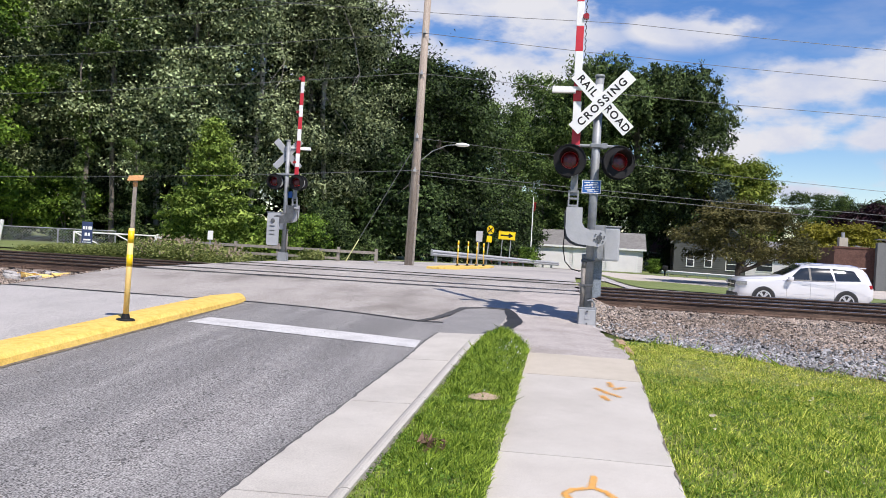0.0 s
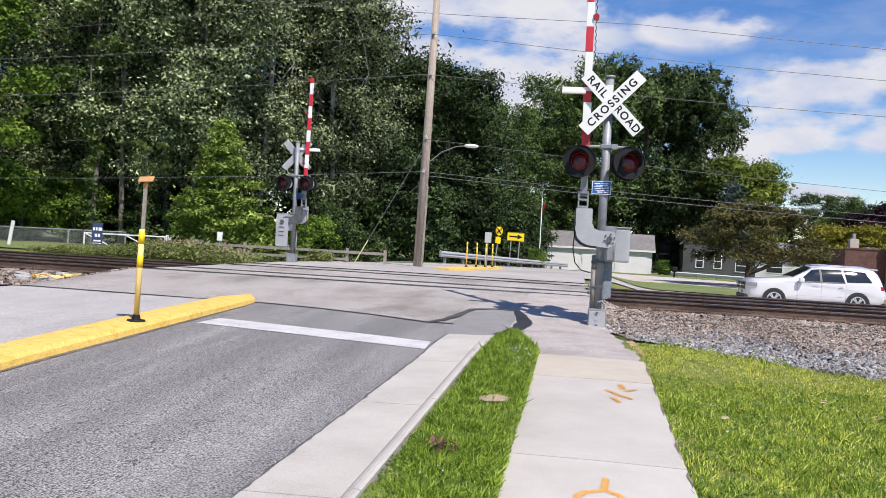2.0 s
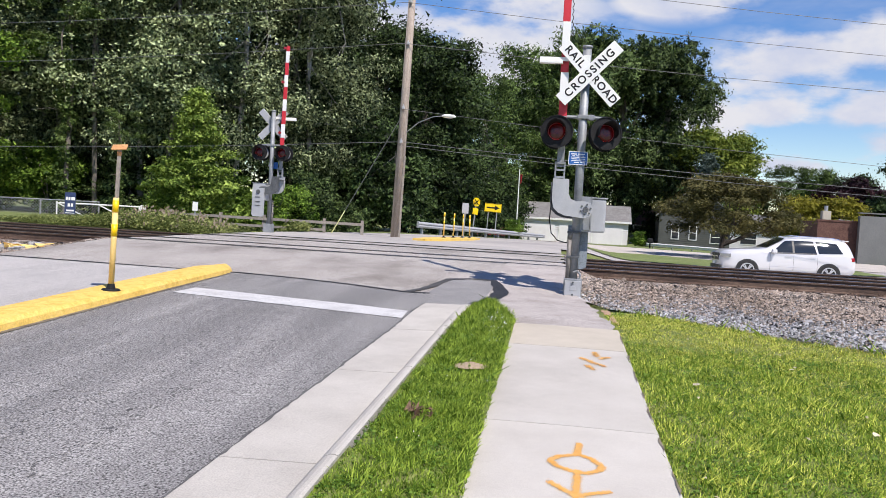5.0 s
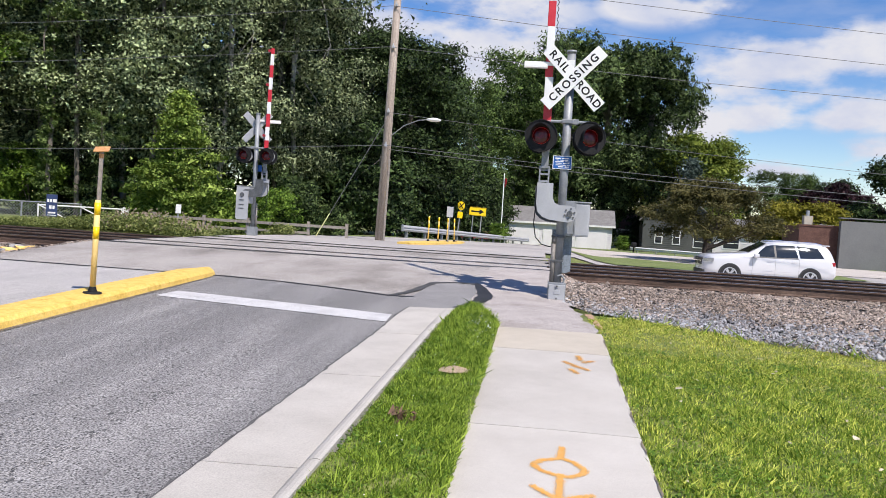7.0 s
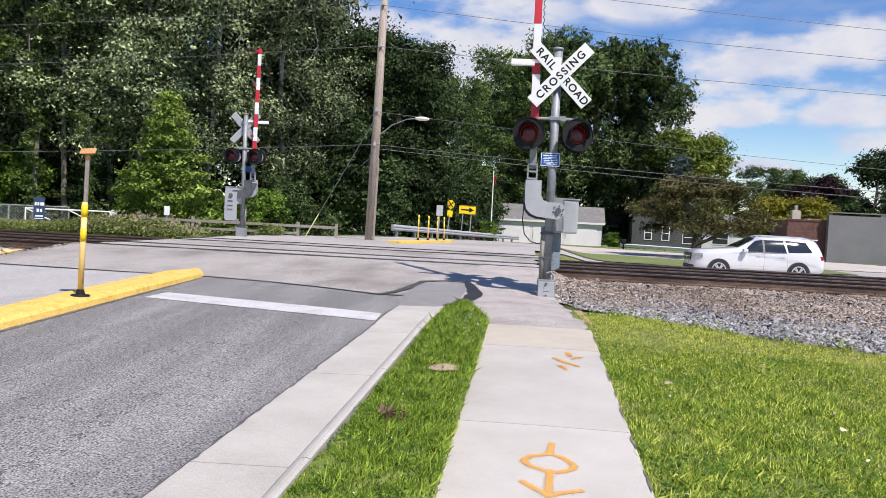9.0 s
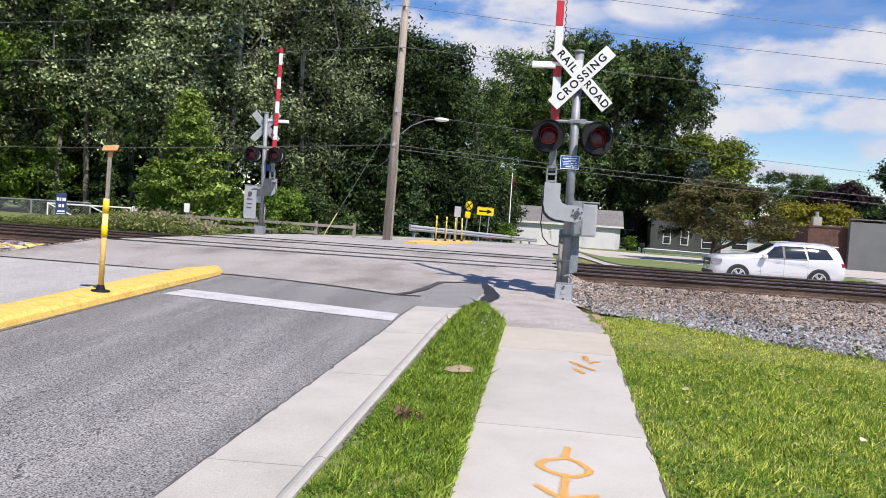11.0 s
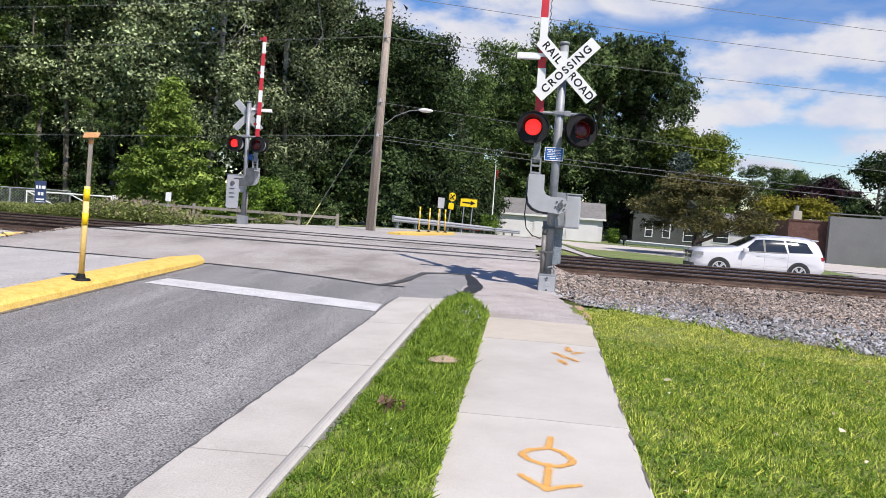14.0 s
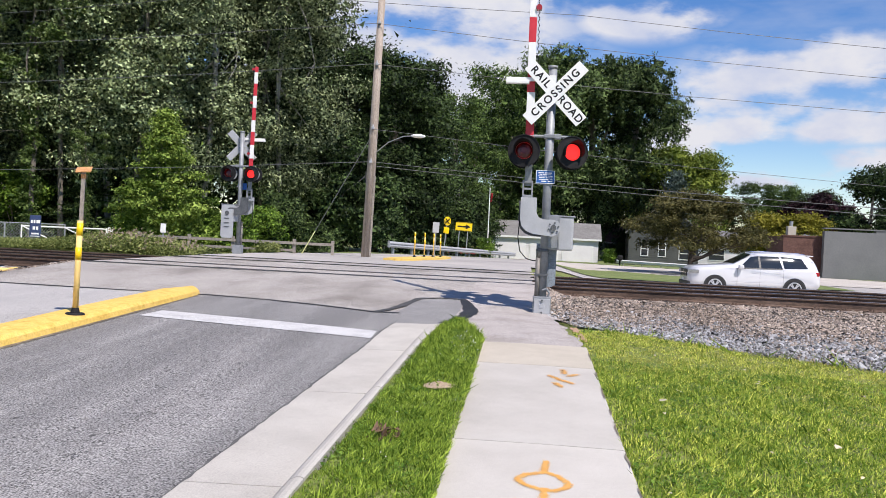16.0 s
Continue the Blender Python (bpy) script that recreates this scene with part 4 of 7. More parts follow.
DRY = [(0.80, 8.0), (0.72, 10.8), (1.2, 11.5), (1.95, 10.85), (2.55, 10.0), (3.75, 9.25), (8.5, 7.95), (8.5, 5.4), (5, 6.4), (2.6, 7.3), (1.6, 8.2)]
M_STRAW = leaf_mat("dry_grass_blade", (0.38, 0.36, 0.06), (0.80, 0.74, 0.22), 0.1, 0.3, 1.2, 0.7)
scatter_blades("dry_grass", 90000, DRY, 0.027, 0.0065, M_STRAW, "dry yellowed grass along the ballast edge", 12)
scatter_blades("edge_weeds", 3200, [(0.75, 11.0), (1.2, 11.7), (2.0, 11.0), (2.6, 10.1), (3.8, 9.35), (8.5, 8.1), (8.5, 7.7), (3.6, 8.95), (2.3, 9.8)], 0.11, 0.010, M_BLADE, "tall green weeds where lawn meets stones", 14)


def build_lawn_litter():
    """Fallen leaves and clover heads on the lawns, and the bare pale patch by the walk."""
    rng = np.random.default_rng(17)
    V, F = [], []
    for i in range(70):
        x, y = rng.uniform(0.9, 6), rng.uniform(3.5, 9.5)
        z = float(land(x, y)) + 0.035
        a, r = rng.uniform(0, 6.28), rng.uniform(0.014, 0.04)
        k = len(V)
        for j in range(5):
            rr = r * (1.0 if j % 2 == 0 else 0.6)
            V.append((x + rr * math.cos(a + j * 1.257), y + rr * math.sin(a + j * 1.257), z + rng.uniform(0, 0.02)))
        F.append(tuple(range(k, k + 5)))
    tagged(raw("fallen_leaves", V, F, mat("pale_dry_leaf", [(0.42, 0.36, 0.22), (0.62, 0.56, 0.42)], 9, 60, 0.8, 0.1, isl=0.35)), "pale dry fallen leaves scattered on the lawn", "leaves", "", "stuff")
    V, F = [], []
    for i in range(64):
        x, y = (rng.normal(-0.58, 0.11), rng.normal(9.1, 0.5)) if i < 50 else (rng.uniform(-0.95, -0.45), rng.uniform(4, 9))
        if x > -0.36:
            continue
        z = float(land(x, y)) + 0.055 + rng.uniform(0.035, 0.06)
        r = 0.0055
        k = len(V)
        V += [(x - r, y, z), (x, y - r, z), (x + r, y, z), (x, y + r, z), (x, y, z + r)]
        F += [(k, k + 1, k + 4), (k + 1, k + 2, k + 4), (k + 2, k + 3, k + 4), (k + 3, k, k + 4)]
    tagged(raw("clover_heads", V, F, M_WHITE), "small white clover heads in the verge", "clover", "", "stuff")
    for cx, cy, rx, ry in ((0.78, 10.4, 0.05, 0.5), (0.74, 11.3, 0.07, 0.35)):
        bm = B()
        n = 22
        c = bm.verts.new((cx, cy, float(land(cx, cy)) + 0.020))
        rim = []
        for i in range(n):
            q = rng.uniform(0.55, 1.2)
            x, y = cx + rx * q * math.cos(6.283 * i / n), cy + ry * q * math.sin(6.283 * i / n)
            rim.append(bm.verts.new((x, y, float(land(x, y)) + 0.008)))
        for i in range(n):
            bm.faces.new((c, rim[i], rim[(i + 1) % n]))
        tagged(part("bare_patch", bm, M_CLAY), "bare pale soil patch in the lawn", "soil", "", "structure")
    # pitted wear and scuffs along the wheel paths
    V, F = [], []
    for i in range(1500):
        u = rng.uniform(0, 1)
        lane_x, spread = ((-3.2, 0.13), (-2.75, 0.05), (-3.9, 0.2), (-4.4, 0.25))[(0, 0, 1, 1, 2, 3)[i % 6]]
        x, y = lane_x + 0.35 * u + rng.normal(0, spread), 2.8 + 8.6 * u
        k = len(V)
        w, h = rng.uniform(0.002, 0.007), rng.uniform(0.005, 0.035)
        if i % 25 == 0:
            w, h = w * 3.0, h * 1.6
        z = float(land(x, y)) + 0.0125
        for j in range(5):
            V.append((x + w * math.cos(j * 1.257) * rng.uniform(0.6, 1.2), y + h * math.sin(j * 1.257) * rng.uniform(0.6, 1.2), z))
        F.append(tuple(range(k, k + 5)))
    tagged(raw("surface_pits", V, F, M_PIT), "dark pitted wear marks along the wheel path", "road wear", "", "stuff")


build_lawn_litter()


def build_rubble():
    rng = random.Random(3)
    for i in range(14):
        x, y = rng.uniform(-11.2, -9.7), rng.uniform(14.6, 15.9)
        bm = box(B(), -0.12, 0.12, -0.09, 0.09, -0.04, 0.05, 0.015)
        for v in bm.verts:
            v.co += Vector((rng.uniform(-0.04, 0.04), rng.uniform(-0.03, 0.03), rng.uniform(-0.02, 0.02)))
        yel = i % 2 == 0
        o = part("asphalt_chunk", bm, M_YTUBE if yel else M_ASPH2, None, "", pose(x, y, float(land(x, y)) + 0.05, rng.uniform(-15, 15), rng.uniform(-15, 15), rng.uniform(0, 180)))
        tagged(o, "broken chunk with yellow paint by the rails" if yel else "broken grey asphalt chunk by the rails", "rubble", "rubble chunks")


build_rubble()


# ---- crossing signals ----
def flashing_light(th, x, z, facing, yaw=0.0):
    """Round black background with hood, housing and a turning lens; facing -1 looks to -y, 1 to +y."""
    m = pose(x, 0.16 * facing, z, -3, 0, yaw if facing < 0 else 180)
    bm = ring(B(), 0.132, 0.245, -0.02, 0.0, 40)
    ring(bm, 0.238, 0.25, -0.035, 0.005, 40)
    lamp = part("flashing_light", bm, M_BLACK, th, "black round background", m)
    # hood: upper arc of a tube that projects forward
    bm = B()
    n = 22
    rows = []
    for i in range(n + 1):
        a = math.radians(-25 + 230 * i / n)
        reach = -0.32 + 0.16 * abs(math.cos(a)) if math.sin(a) > -0.1 else -0.12
        c, s = math.cos(a), math.sin(a)
        rows.append([bm.verts.new((r * c, y, r * s)) for r, y in ((0.143, -0.02), (0.15, reach), (0.158, reach), (0.152, -0.02))])
    for p, q in zip(rows, rows[1:]):
        for i in range(4):
            j = (i + 1) % 4
            bm.faces.new((p[i], p[j], q[j], q[i]))
    bm.faces.new(rows[0])
    bm.faces.new(rows[-1][::-1])
    part("hood", bm, M_BLACK, lamp, "black visor hood")
    bm = rod(B(), (0, 0.16, 0), (0, 0.20, 0), 0.175, 0.11, 24)
    ring(bm, 0.163, 0.176, 0.0, 0.165, 32)
    part("housing", bm, M_GREYP, lamp, "grey lamp housing")
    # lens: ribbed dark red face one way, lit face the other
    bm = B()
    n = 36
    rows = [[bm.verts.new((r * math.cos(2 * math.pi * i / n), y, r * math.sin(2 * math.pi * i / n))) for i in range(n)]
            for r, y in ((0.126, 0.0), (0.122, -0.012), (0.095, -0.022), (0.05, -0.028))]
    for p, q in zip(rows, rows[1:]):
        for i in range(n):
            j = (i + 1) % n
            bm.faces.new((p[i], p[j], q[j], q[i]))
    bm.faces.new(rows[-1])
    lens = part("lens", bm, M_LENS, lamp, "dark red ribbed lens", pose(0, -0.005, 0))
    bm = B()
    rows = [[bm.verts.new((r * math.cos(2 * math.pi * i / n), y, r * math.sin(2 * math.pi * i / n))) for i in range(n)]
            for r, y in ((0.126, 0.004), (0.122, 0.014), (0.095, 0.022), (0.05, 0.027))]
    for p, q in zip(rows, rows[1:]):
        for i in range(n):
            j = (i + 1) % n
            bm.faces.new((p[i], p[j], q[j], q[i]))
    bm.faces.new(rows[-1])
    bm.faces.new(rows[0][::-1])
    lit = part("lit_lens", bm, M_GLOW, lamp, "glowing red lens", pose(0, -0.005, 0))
    return lamp


def gate_signal():
    th = thing("crossing_signal", pose(0.31, 13.14, 0.0), "grey crossing mast with crossbuck, red flashers and raised striped arm", "crossing signal", "crossing signals")
    bm = rod(B(), (0, 0, 0.30), (0, 0, 3.86), 0.066, 0.066, 20)
    rod(bm, (0, 0, 3.86), (0, 0, 3.90), 0.078, 0.074, 20)
    part("mast", bm, M_GALV, th, "", None, True)
    bm = box(B(), -0.14, 0.14, -0.13, 0.13, 0.0, 0.30, 0.015)
    box(bm, -0.16, 0.16, -0.16, 0.16, -0.12, 0.02, 0.01)
    base = part("junction_base", bm, M_GALV, th, "grey cast junction box base")
    bm = box(B(), -0.125, 0.125, -0.15, -0.131, 0.03, 0.27, 0.012)
    for x, z in ((0.0, 0.245), (0.0, 0.055)):
        rod(bm, (x, -0.160, z), (x, -0.15, z), 0.030, 0.030, 12)
    box(bm, -0.04, 0.05, -0.156, -0.149, 0.12, 0.18, 0.006)
    part("cover_plate", bm, M_GREYP, base, "bolted cover plate")
    for z in (0.245, 0.055):
        part("bolt", rod(B(), (0, -0.175, z), (0, -0.160, z), 0.016, 0.014, 6), M_DARKST, base, "dark hexagon bolt")
    part("conduit_elbow", pipe(B(), [(0.09, -0.06, 0.28), (0.11, -0.07, 0.36), (0.06, -0.08, 0.42), (0.0, -0.08, 0.40)], 0.016, 8), M_GALV, base)
    # conduit beside the mast
    part("conduit", pipe(B(), [(-0.085, -0.03, 0.28), (-0.09, -0.03, 0.9), (-0.06, -0.03, 1.05)], 0.036, 12), M_CONDUIT, th, "weathered brownish conduit", None, True)
    for z in (0.62, 1.0):
        part("conduit_strap", box(B(), -0.13, 0.075, -0.075, 0.0, z, z + 0.035, 0.006), M_DARKST, th)
    # counterweight hanging below the pivot
    bm = plate(B(), [(-0.12, 1.12), (0.20, 1.12), (0.20, 0.48), (0.14, 0.44), (-0.02, 0.44), (-0.02, 0.50), (-0.12, 0.50)], 0.16, 0.30)
    cw = part("counterweight", bm, M_COUNTER, th, "grey counterweight plates hanging behind the mast")
    bm = plate(B(), [(0.01, 1.05), (0.06, 1.05), (0.06, 0.82), (0.01, 0.82)], 0.145, 0.16)
    part("counterweight_stud", bm, M_DARKST, cw)
    # mechanism housing
    bm = box(B(), 0.0, 0.44, -0.02, 0.40, 1.03, 1.55, 0.03)
    mech = part("gate_mechanism", bm, M_GREYP, th, "pale grey gate mechanism box")
    bm = box(B(), -0.01, 0.20, -0.035, -0.02, 1.06, 1.58, 0.006)
    box(bm, 0.205, 0.225, -0.04, -0.01, 1.03, 1.58)
    box(bm, -0.015, 0.46, -0.03, 0.41, 1.55, 1.575, 0.01)
    part("lid", bm, M_GALV, mech, "hinged lid and door seam")
    # elbow arm carriers, one each side
    out = []
    out += [(0.19, 1.28), (0.225, 1.34), (0.225, 1.42), (0.19, 1.48), (0.12, 1.50)]
    out += [(-0.04, 1.50), (-0.115, 1.53), (-0.15, 1.60), (-0.155, 1.83), (-0.40, 1.83), (-0.40, 1.50), (-0.37, 1.38), (-0.30, 1.31), (-0.20, 1.27), (0.10, 1.24)]
    bm = plate(B(), out, -0.22, -0.185)
    elbow = part("arm_carrier", bm, M_GREYP, th, "curved grey gate arm carrier")
    bm = B()
    rod(bm, (0.12, -0.245, 1.375), (0.12, -0.22, 1.375), 0.045, 0.04, 16)
    for i in range(6):
        a = i * math.pi / 3 + 0.3
        rod(bm, (0.12 + 0.078 * math.cos(a), -0.235, 1.375 + 0.078 * math.sin(a)), (0.12 + 0.078 * math.cos(a), -0.22, 1.375 + 0.078 * math.sin(a)), 0.014, 0.014, 8)
    part("pivot_bolts", bm, M_DARKST, elbow, "ring of pivot bolts")
    # rear plate repeats the front one; its dark colour stands in for shade
    bm = plate(B(), [(x - 0.03 if x < 0 else x, z - 0.03) for x, z in out], 0.42, 0.455)
    part("arm_carrier", bm, M_DARKST, th, "rear arm carrier plate, shade put into its dark colour")
    bm = rod(B(), (0.12, -0.2, 1.375), (0.12, 0.45, 1.375), 0.05, 0.05, 16)
    part("shaft", bm, M_DARKST, th)
    bm = box(B(), -0.40, -0.17, -0.185, 0.42, 1.72, 1.76)
    part("cross_brace", bm, M_GREYP, th)
    # adapter between carrier and arm
    bm = B()
    for x in (-0.375, -0.235):
        box(bm, x - 0.012, x + 0.012, -0.05, 0.05, 1.74, 2.10)
    for z in (1.86, 1.97, 2.08):
        box(bm, -0.38, -0.23, -0.055, -0.04, z - 0.015, z + 0.015)
    box(bm, -0.36, -0.25, -0.03, 0.03, 2.02, 2.36, 0.006)
    part("arm_adapter", bm, M_GALV, th, "bolted grey arm adapter")
    # striped arm in 0.4 m bands, slightly out of plumb
    tilt = 0.018
    for z, z1, red in ((2.36, 2.66, 0), (2.66, 3.05, 1), (3.05, 3.48, 0), (3.48, 3.89, 1), (3.89, 4.26, 0), (4.26, 4.65, 1), (4.65, 5.03, 0), (5.03, 5.41, 1), (5.41, 5.77, 0), (5.77, 5.94, 1)):
        w0 = 0.066 - 0.004 * (z - 2.3)
        bm = box(B(), -0.31 - tilt * (z - 2.3) - w0, -0.31 - tilt * (z - 2.3) + w0, -0.022, 0.022, z, z1, 0.008)
        part("gate_arm", bm, M_RED if red else M_WHITE, th, "red reflective band" if red else "white reflective band")
    # small lamps and cable on the arm
    for z in (3.20, 4.80, 5.86):
        x = -0.235 - tilt * (z - 2.3)
        bm = rod(B(), (x + 0.02, -0.055, z), (x + 0.02, 0.055, z), 0.045, 0.045, 14)
        box(bm, x - 0.03, x + 0.02, -0.03, 0.03, z - 0.03, z + 0.03, 0.008)
        part("arm_lamp", bm, M_TAIL, th, "small dark red arm lamp")
    bm = B()
    pts = [(-0.215 - tilt * (z - 2.3) + 0.012 * math.sin(z * 60), 0.012 * math.cos(z * 60), z) for z in np.arange(2.4, 5.86, 0.026)]
    part("arm_cable", pipe(bm, pts, 0.006, 5), M_BLACK, th)
    # keeper bar near the mast top
    bm = box(B(), -0.72, 0.02, -0.085, -0.07, 3.64, 3.70, 0.004)
    box(bm, -0.72, -0.36, -0.12, -0.02, 3.60, 3.65, 0.006)
    box(bm, -0.05, 0.05, -0.09, -0.06, 3.60, 3.74)
    part("arm_keeper", bm, M_WHITEP, th, "white arm keeper bar")
    # crossbuck
    for ang, y in ((46, -0.135), (-46, -0.118)):
        m = pose(0.05, y, 3.46, 0, -ang, 0)
        bm = box(B(), -0.60, 0.60, -0.006, 0.006, -0.105, 0.105, 0.003)
        bk = box(B(), -0.595, 0.595, 0.0065, 0.010, -0.10, 0.10)
        bd = part("crossbuck_board", bm, M_WHITE, th, "white crossbuck board with black lettering", m)
        part("backing", bk, M_GREYP, bd, "bare grey aluminium back")
        if ang > 0:
            text_mesh("lettering", "CROSSING", 0.165, M_BLACK, bd, pose(0, -0.0075, 0.0, 90, 0, 0), 1.30, 0.0035)
        else:
            text_mesh("lettering", "RAIL", 0.165, M_BLACK, bd, pose(-0.34, -0.0075, 0.0, 90, 0, 0), 1.2, 0.0035)
            text_mesh("lettering", "ROAD", 0.165, M_BLACK, bd, pose(0.34, -0.0075, 0.0, 90, 0, 0), 1.14, 0.0035)
    for z in (3.36, 3.52):
        part("crossbuck_clamp", box(B(), -0.02, 0.12, -0.11, -0.06, z, z + 0.04), M_GALV, th)
    # lamp cross arm
    bm = pipe(B(), [(-0.40, 0, 2.80), (0.35, 0, 2.80)], 0.024, 12)
    pipe(bm, [(-0.39, 0, 2.80), (-0.39, 0, 2.60)], 0.022, 10)
    pipe(bm, [(0.35, 0, 2.80), (0.35, 0, 2.60)], 0.022, 10)
    box(bm, 0.075, 0.17, -0.06, 0.06, 2.76, 2.84, 0.01)
    box(bm, -0.09, 0.09, -0.085, 0.085, 2.77, 2.83, 0.01)
    part("lamp_crossarm", bm, M_GALV, th, "white pipe arm for the flashers")
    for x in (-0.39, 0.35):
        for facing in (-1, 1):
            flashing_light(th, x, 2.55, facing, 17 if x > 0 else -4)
    # blue notice
    bm = box(B(), -0.185, 0.105, -0.083, -0.075, 2.06, 2.265, 0.003)
    sg = part("notice_plate", bm, M_BLUE, th, "blue emergency notice plate with white print")
    bm = B()
    for x0, x1, z0, z1 in ((-0.185, 0.105, 2.256, 2.265), (-0.185, 0.105, 2.06, 2.069), (-0.185, -0.176, 2.06, 2.265), (0.096, 0.105, 2.06, 2.265)):
        box(bm, x0, x1, -0.086, -0.083, z0, z1)
    rows = ((2.225, 0.016, ((-0.15, -0.06), (-0.045, 0.06))), (2.198, 0.010, ((-0.13, -0.09), (-0.075, 0.05))), (2.176, 0.010, ((-0.15, -0.02), (-0.005, 0.07))),
            (2.150, 0.012, ((-0.14, -0.05), (-0.03, 0.03), (0.04, 0.07))), (2.122, 0.010, ((-0.14, 0.02), (0.03, 0.075))), (2.095, 0.016, ((-0.10, -0.02), (0.0, 0.07))))
    for z, h, spans in rows:
        for a, b in spans:
            box(bm, a, b, -0.0855, -0.083, z - h / 2, z + h / 2)
    part("print", bm, M_WHITE, sg, "white print bars and border")
    part("bracket", box(B(), -0.05, 0.09, -0.078, 0.03, 2.13, 2.17), M_GALV, sg)
    # hanging cable loop from the carrier
    pts = [(-0.40, -0.05, 1.62), (-0.42, -0.05, 1.2), (-0.38, -0.05, 0.99), (-0.28, -0.05, 0.88), (-0.16, -0.03, 0.85), (-0.09, 0, 0.86)]
    part("cable", pipe(B(), pts, 0.008, 6), M_BLACK, th)
    return th


SIGNAL = gate_signal()
SIGNAL2 = copy_thing(SIGNAL, pose(-9.08, 25.62, 0.22, 0, 0, 180))
tagged(SIGNAL2, "grey crossing mast beyond the tracks with its striped arm raised")


def far_counterweight():
    """The far mast carries a broad counterweight on the side of the road."""
    for ob in list(SIGNAL2.children):
        if ob.name.startswith("counterweight"):
            for sub in list(ob.children):
                bpy.data.objects.remove(sub)
            bpy.data.objects.remove(ob)
    bm = plate(B(), [(0.02, 1.42), (0.02, 0.58), (0.06, 0.52), (0.36, 0.52), (0.40, 0.58), (0.40, 1.42)], 0.43, 0.50)
    cw = part("counterweight", bm, M_GREYP, SIGNAL2, "broad pale grey counterweight plate")
    part("counterweight_stud", rod(B(), (0.21, 0.50, 1.30), (0.21, 0.53, 1.30), 0.07, 0.06, 14), M_DARKST, cw)
    for z in (1.12, 0.98, 0.86):
        part("counterweight_slot", box(B(), 0.14, 0.30, 0.501, 0.515, z, z + 0.022), M_DARKST, cw)


far_counterweight()


def delineator(m, h=0.95, r=0.045, label="yellow flexible delineator post on the island", white=0.0, tall=False):
    th = thing("delineator_post", m, label, "delineator post", "" if tall else "delineator posts")
    bm = rod(B(), (0, 0, 0.0), (0, 0, 0.02), 0.115, 0.10, 16)
    rod(bm, (0, 0, 0.015), (0, 0, 0.08), 0.055, r + 0.005, 14)
    part("base", bm, M_BLACK, th, "black rubber base")
    part("tube", rod(B(), (0, 0, 0.06), (0, 0, h), r, r, 18), M_YTUBE if not white else M_WHITEP, th, "", None, True)
    for z in (h - 0.10, h - 0.38):
        part("reflector_band", rod(B(), (0, 0, z - 0.07), (0, 0, z + 0.07), r + 0.003, r + 0.003, 18), M_YBRIGHT, th, "bright yellow reflective band", None, True)
    if tall:
        part("stake", box(B(), -0.022, 0.022, 0.025, 0.065, 0.4, 1.66, 0.004), M_WOOD, th, "grey weathered wooden stake")
        part("stake_band", box(B(), -0.024, 0.024, 0.022, 0.068, 1.58, 1.63), M_ORANGE, th, "orange band")
        bm = box(B(), -0.085, 0.085, -0.06, 0.11, -0.006, 0.006, 0.002, pose(0, 0.03, 1.675, 22, -6, 0))
        part("cap", bm, M_ORANGE, th, "tilted orange cap plate")
    return th


delineator(pose(-5.13, 9.15, float(land(-5.2, 9.15)) + 0.115, 0, 1.0, 20), 1.09, 0.033, "yellow delineator post with grey stake and orange cap on the median", tall=True)


def build_island():
    th = thing("traffic_island", Matrix(), "low yellow-edged concrete island beyond the tracks", "traffic island", "", "structure")
    bm = B()
    poly = [(-4.65, 27.0), (-4.2, 26.8), (-3.75, 28), (-3.2, 33.5), (-3.25, 36.5), (-3.7, 38.2), (-4.15, 36.5), (-4.7, 30)]
    lo = [bm.verts.new((x, y, float(land(x, y)) - 0.05)) for x, y in poly]
    hi = [bm.verts.new((x * 0.97 - 0.12, y, float(land(x, y)) + 0.08)) for x, y in poly]
    bm.faces.new(hi)
    for i in range(len(poly)):
        j = (i + 1) % len(poly)
        bm.faces.new((lo[i], lo[j], hi[j], hi[i]))
    part("island_body", bm, M_YELLOW, th)
    d = [(-4.26, 31.8), (-4.05, 33.2), (-3.80, 34.2), (-3.58, 35.0)]
    first = delineator(pose(d[0][0], d[0][1], float(land(*d[0])) + 0.07), 0.98, 0.028)
    for x, y in d[1:]:
        copy_thing(first, pose(x, y, float(land(x, y)) + 0.07, 0, random.uniform(-2, 2), 0))


build_island()


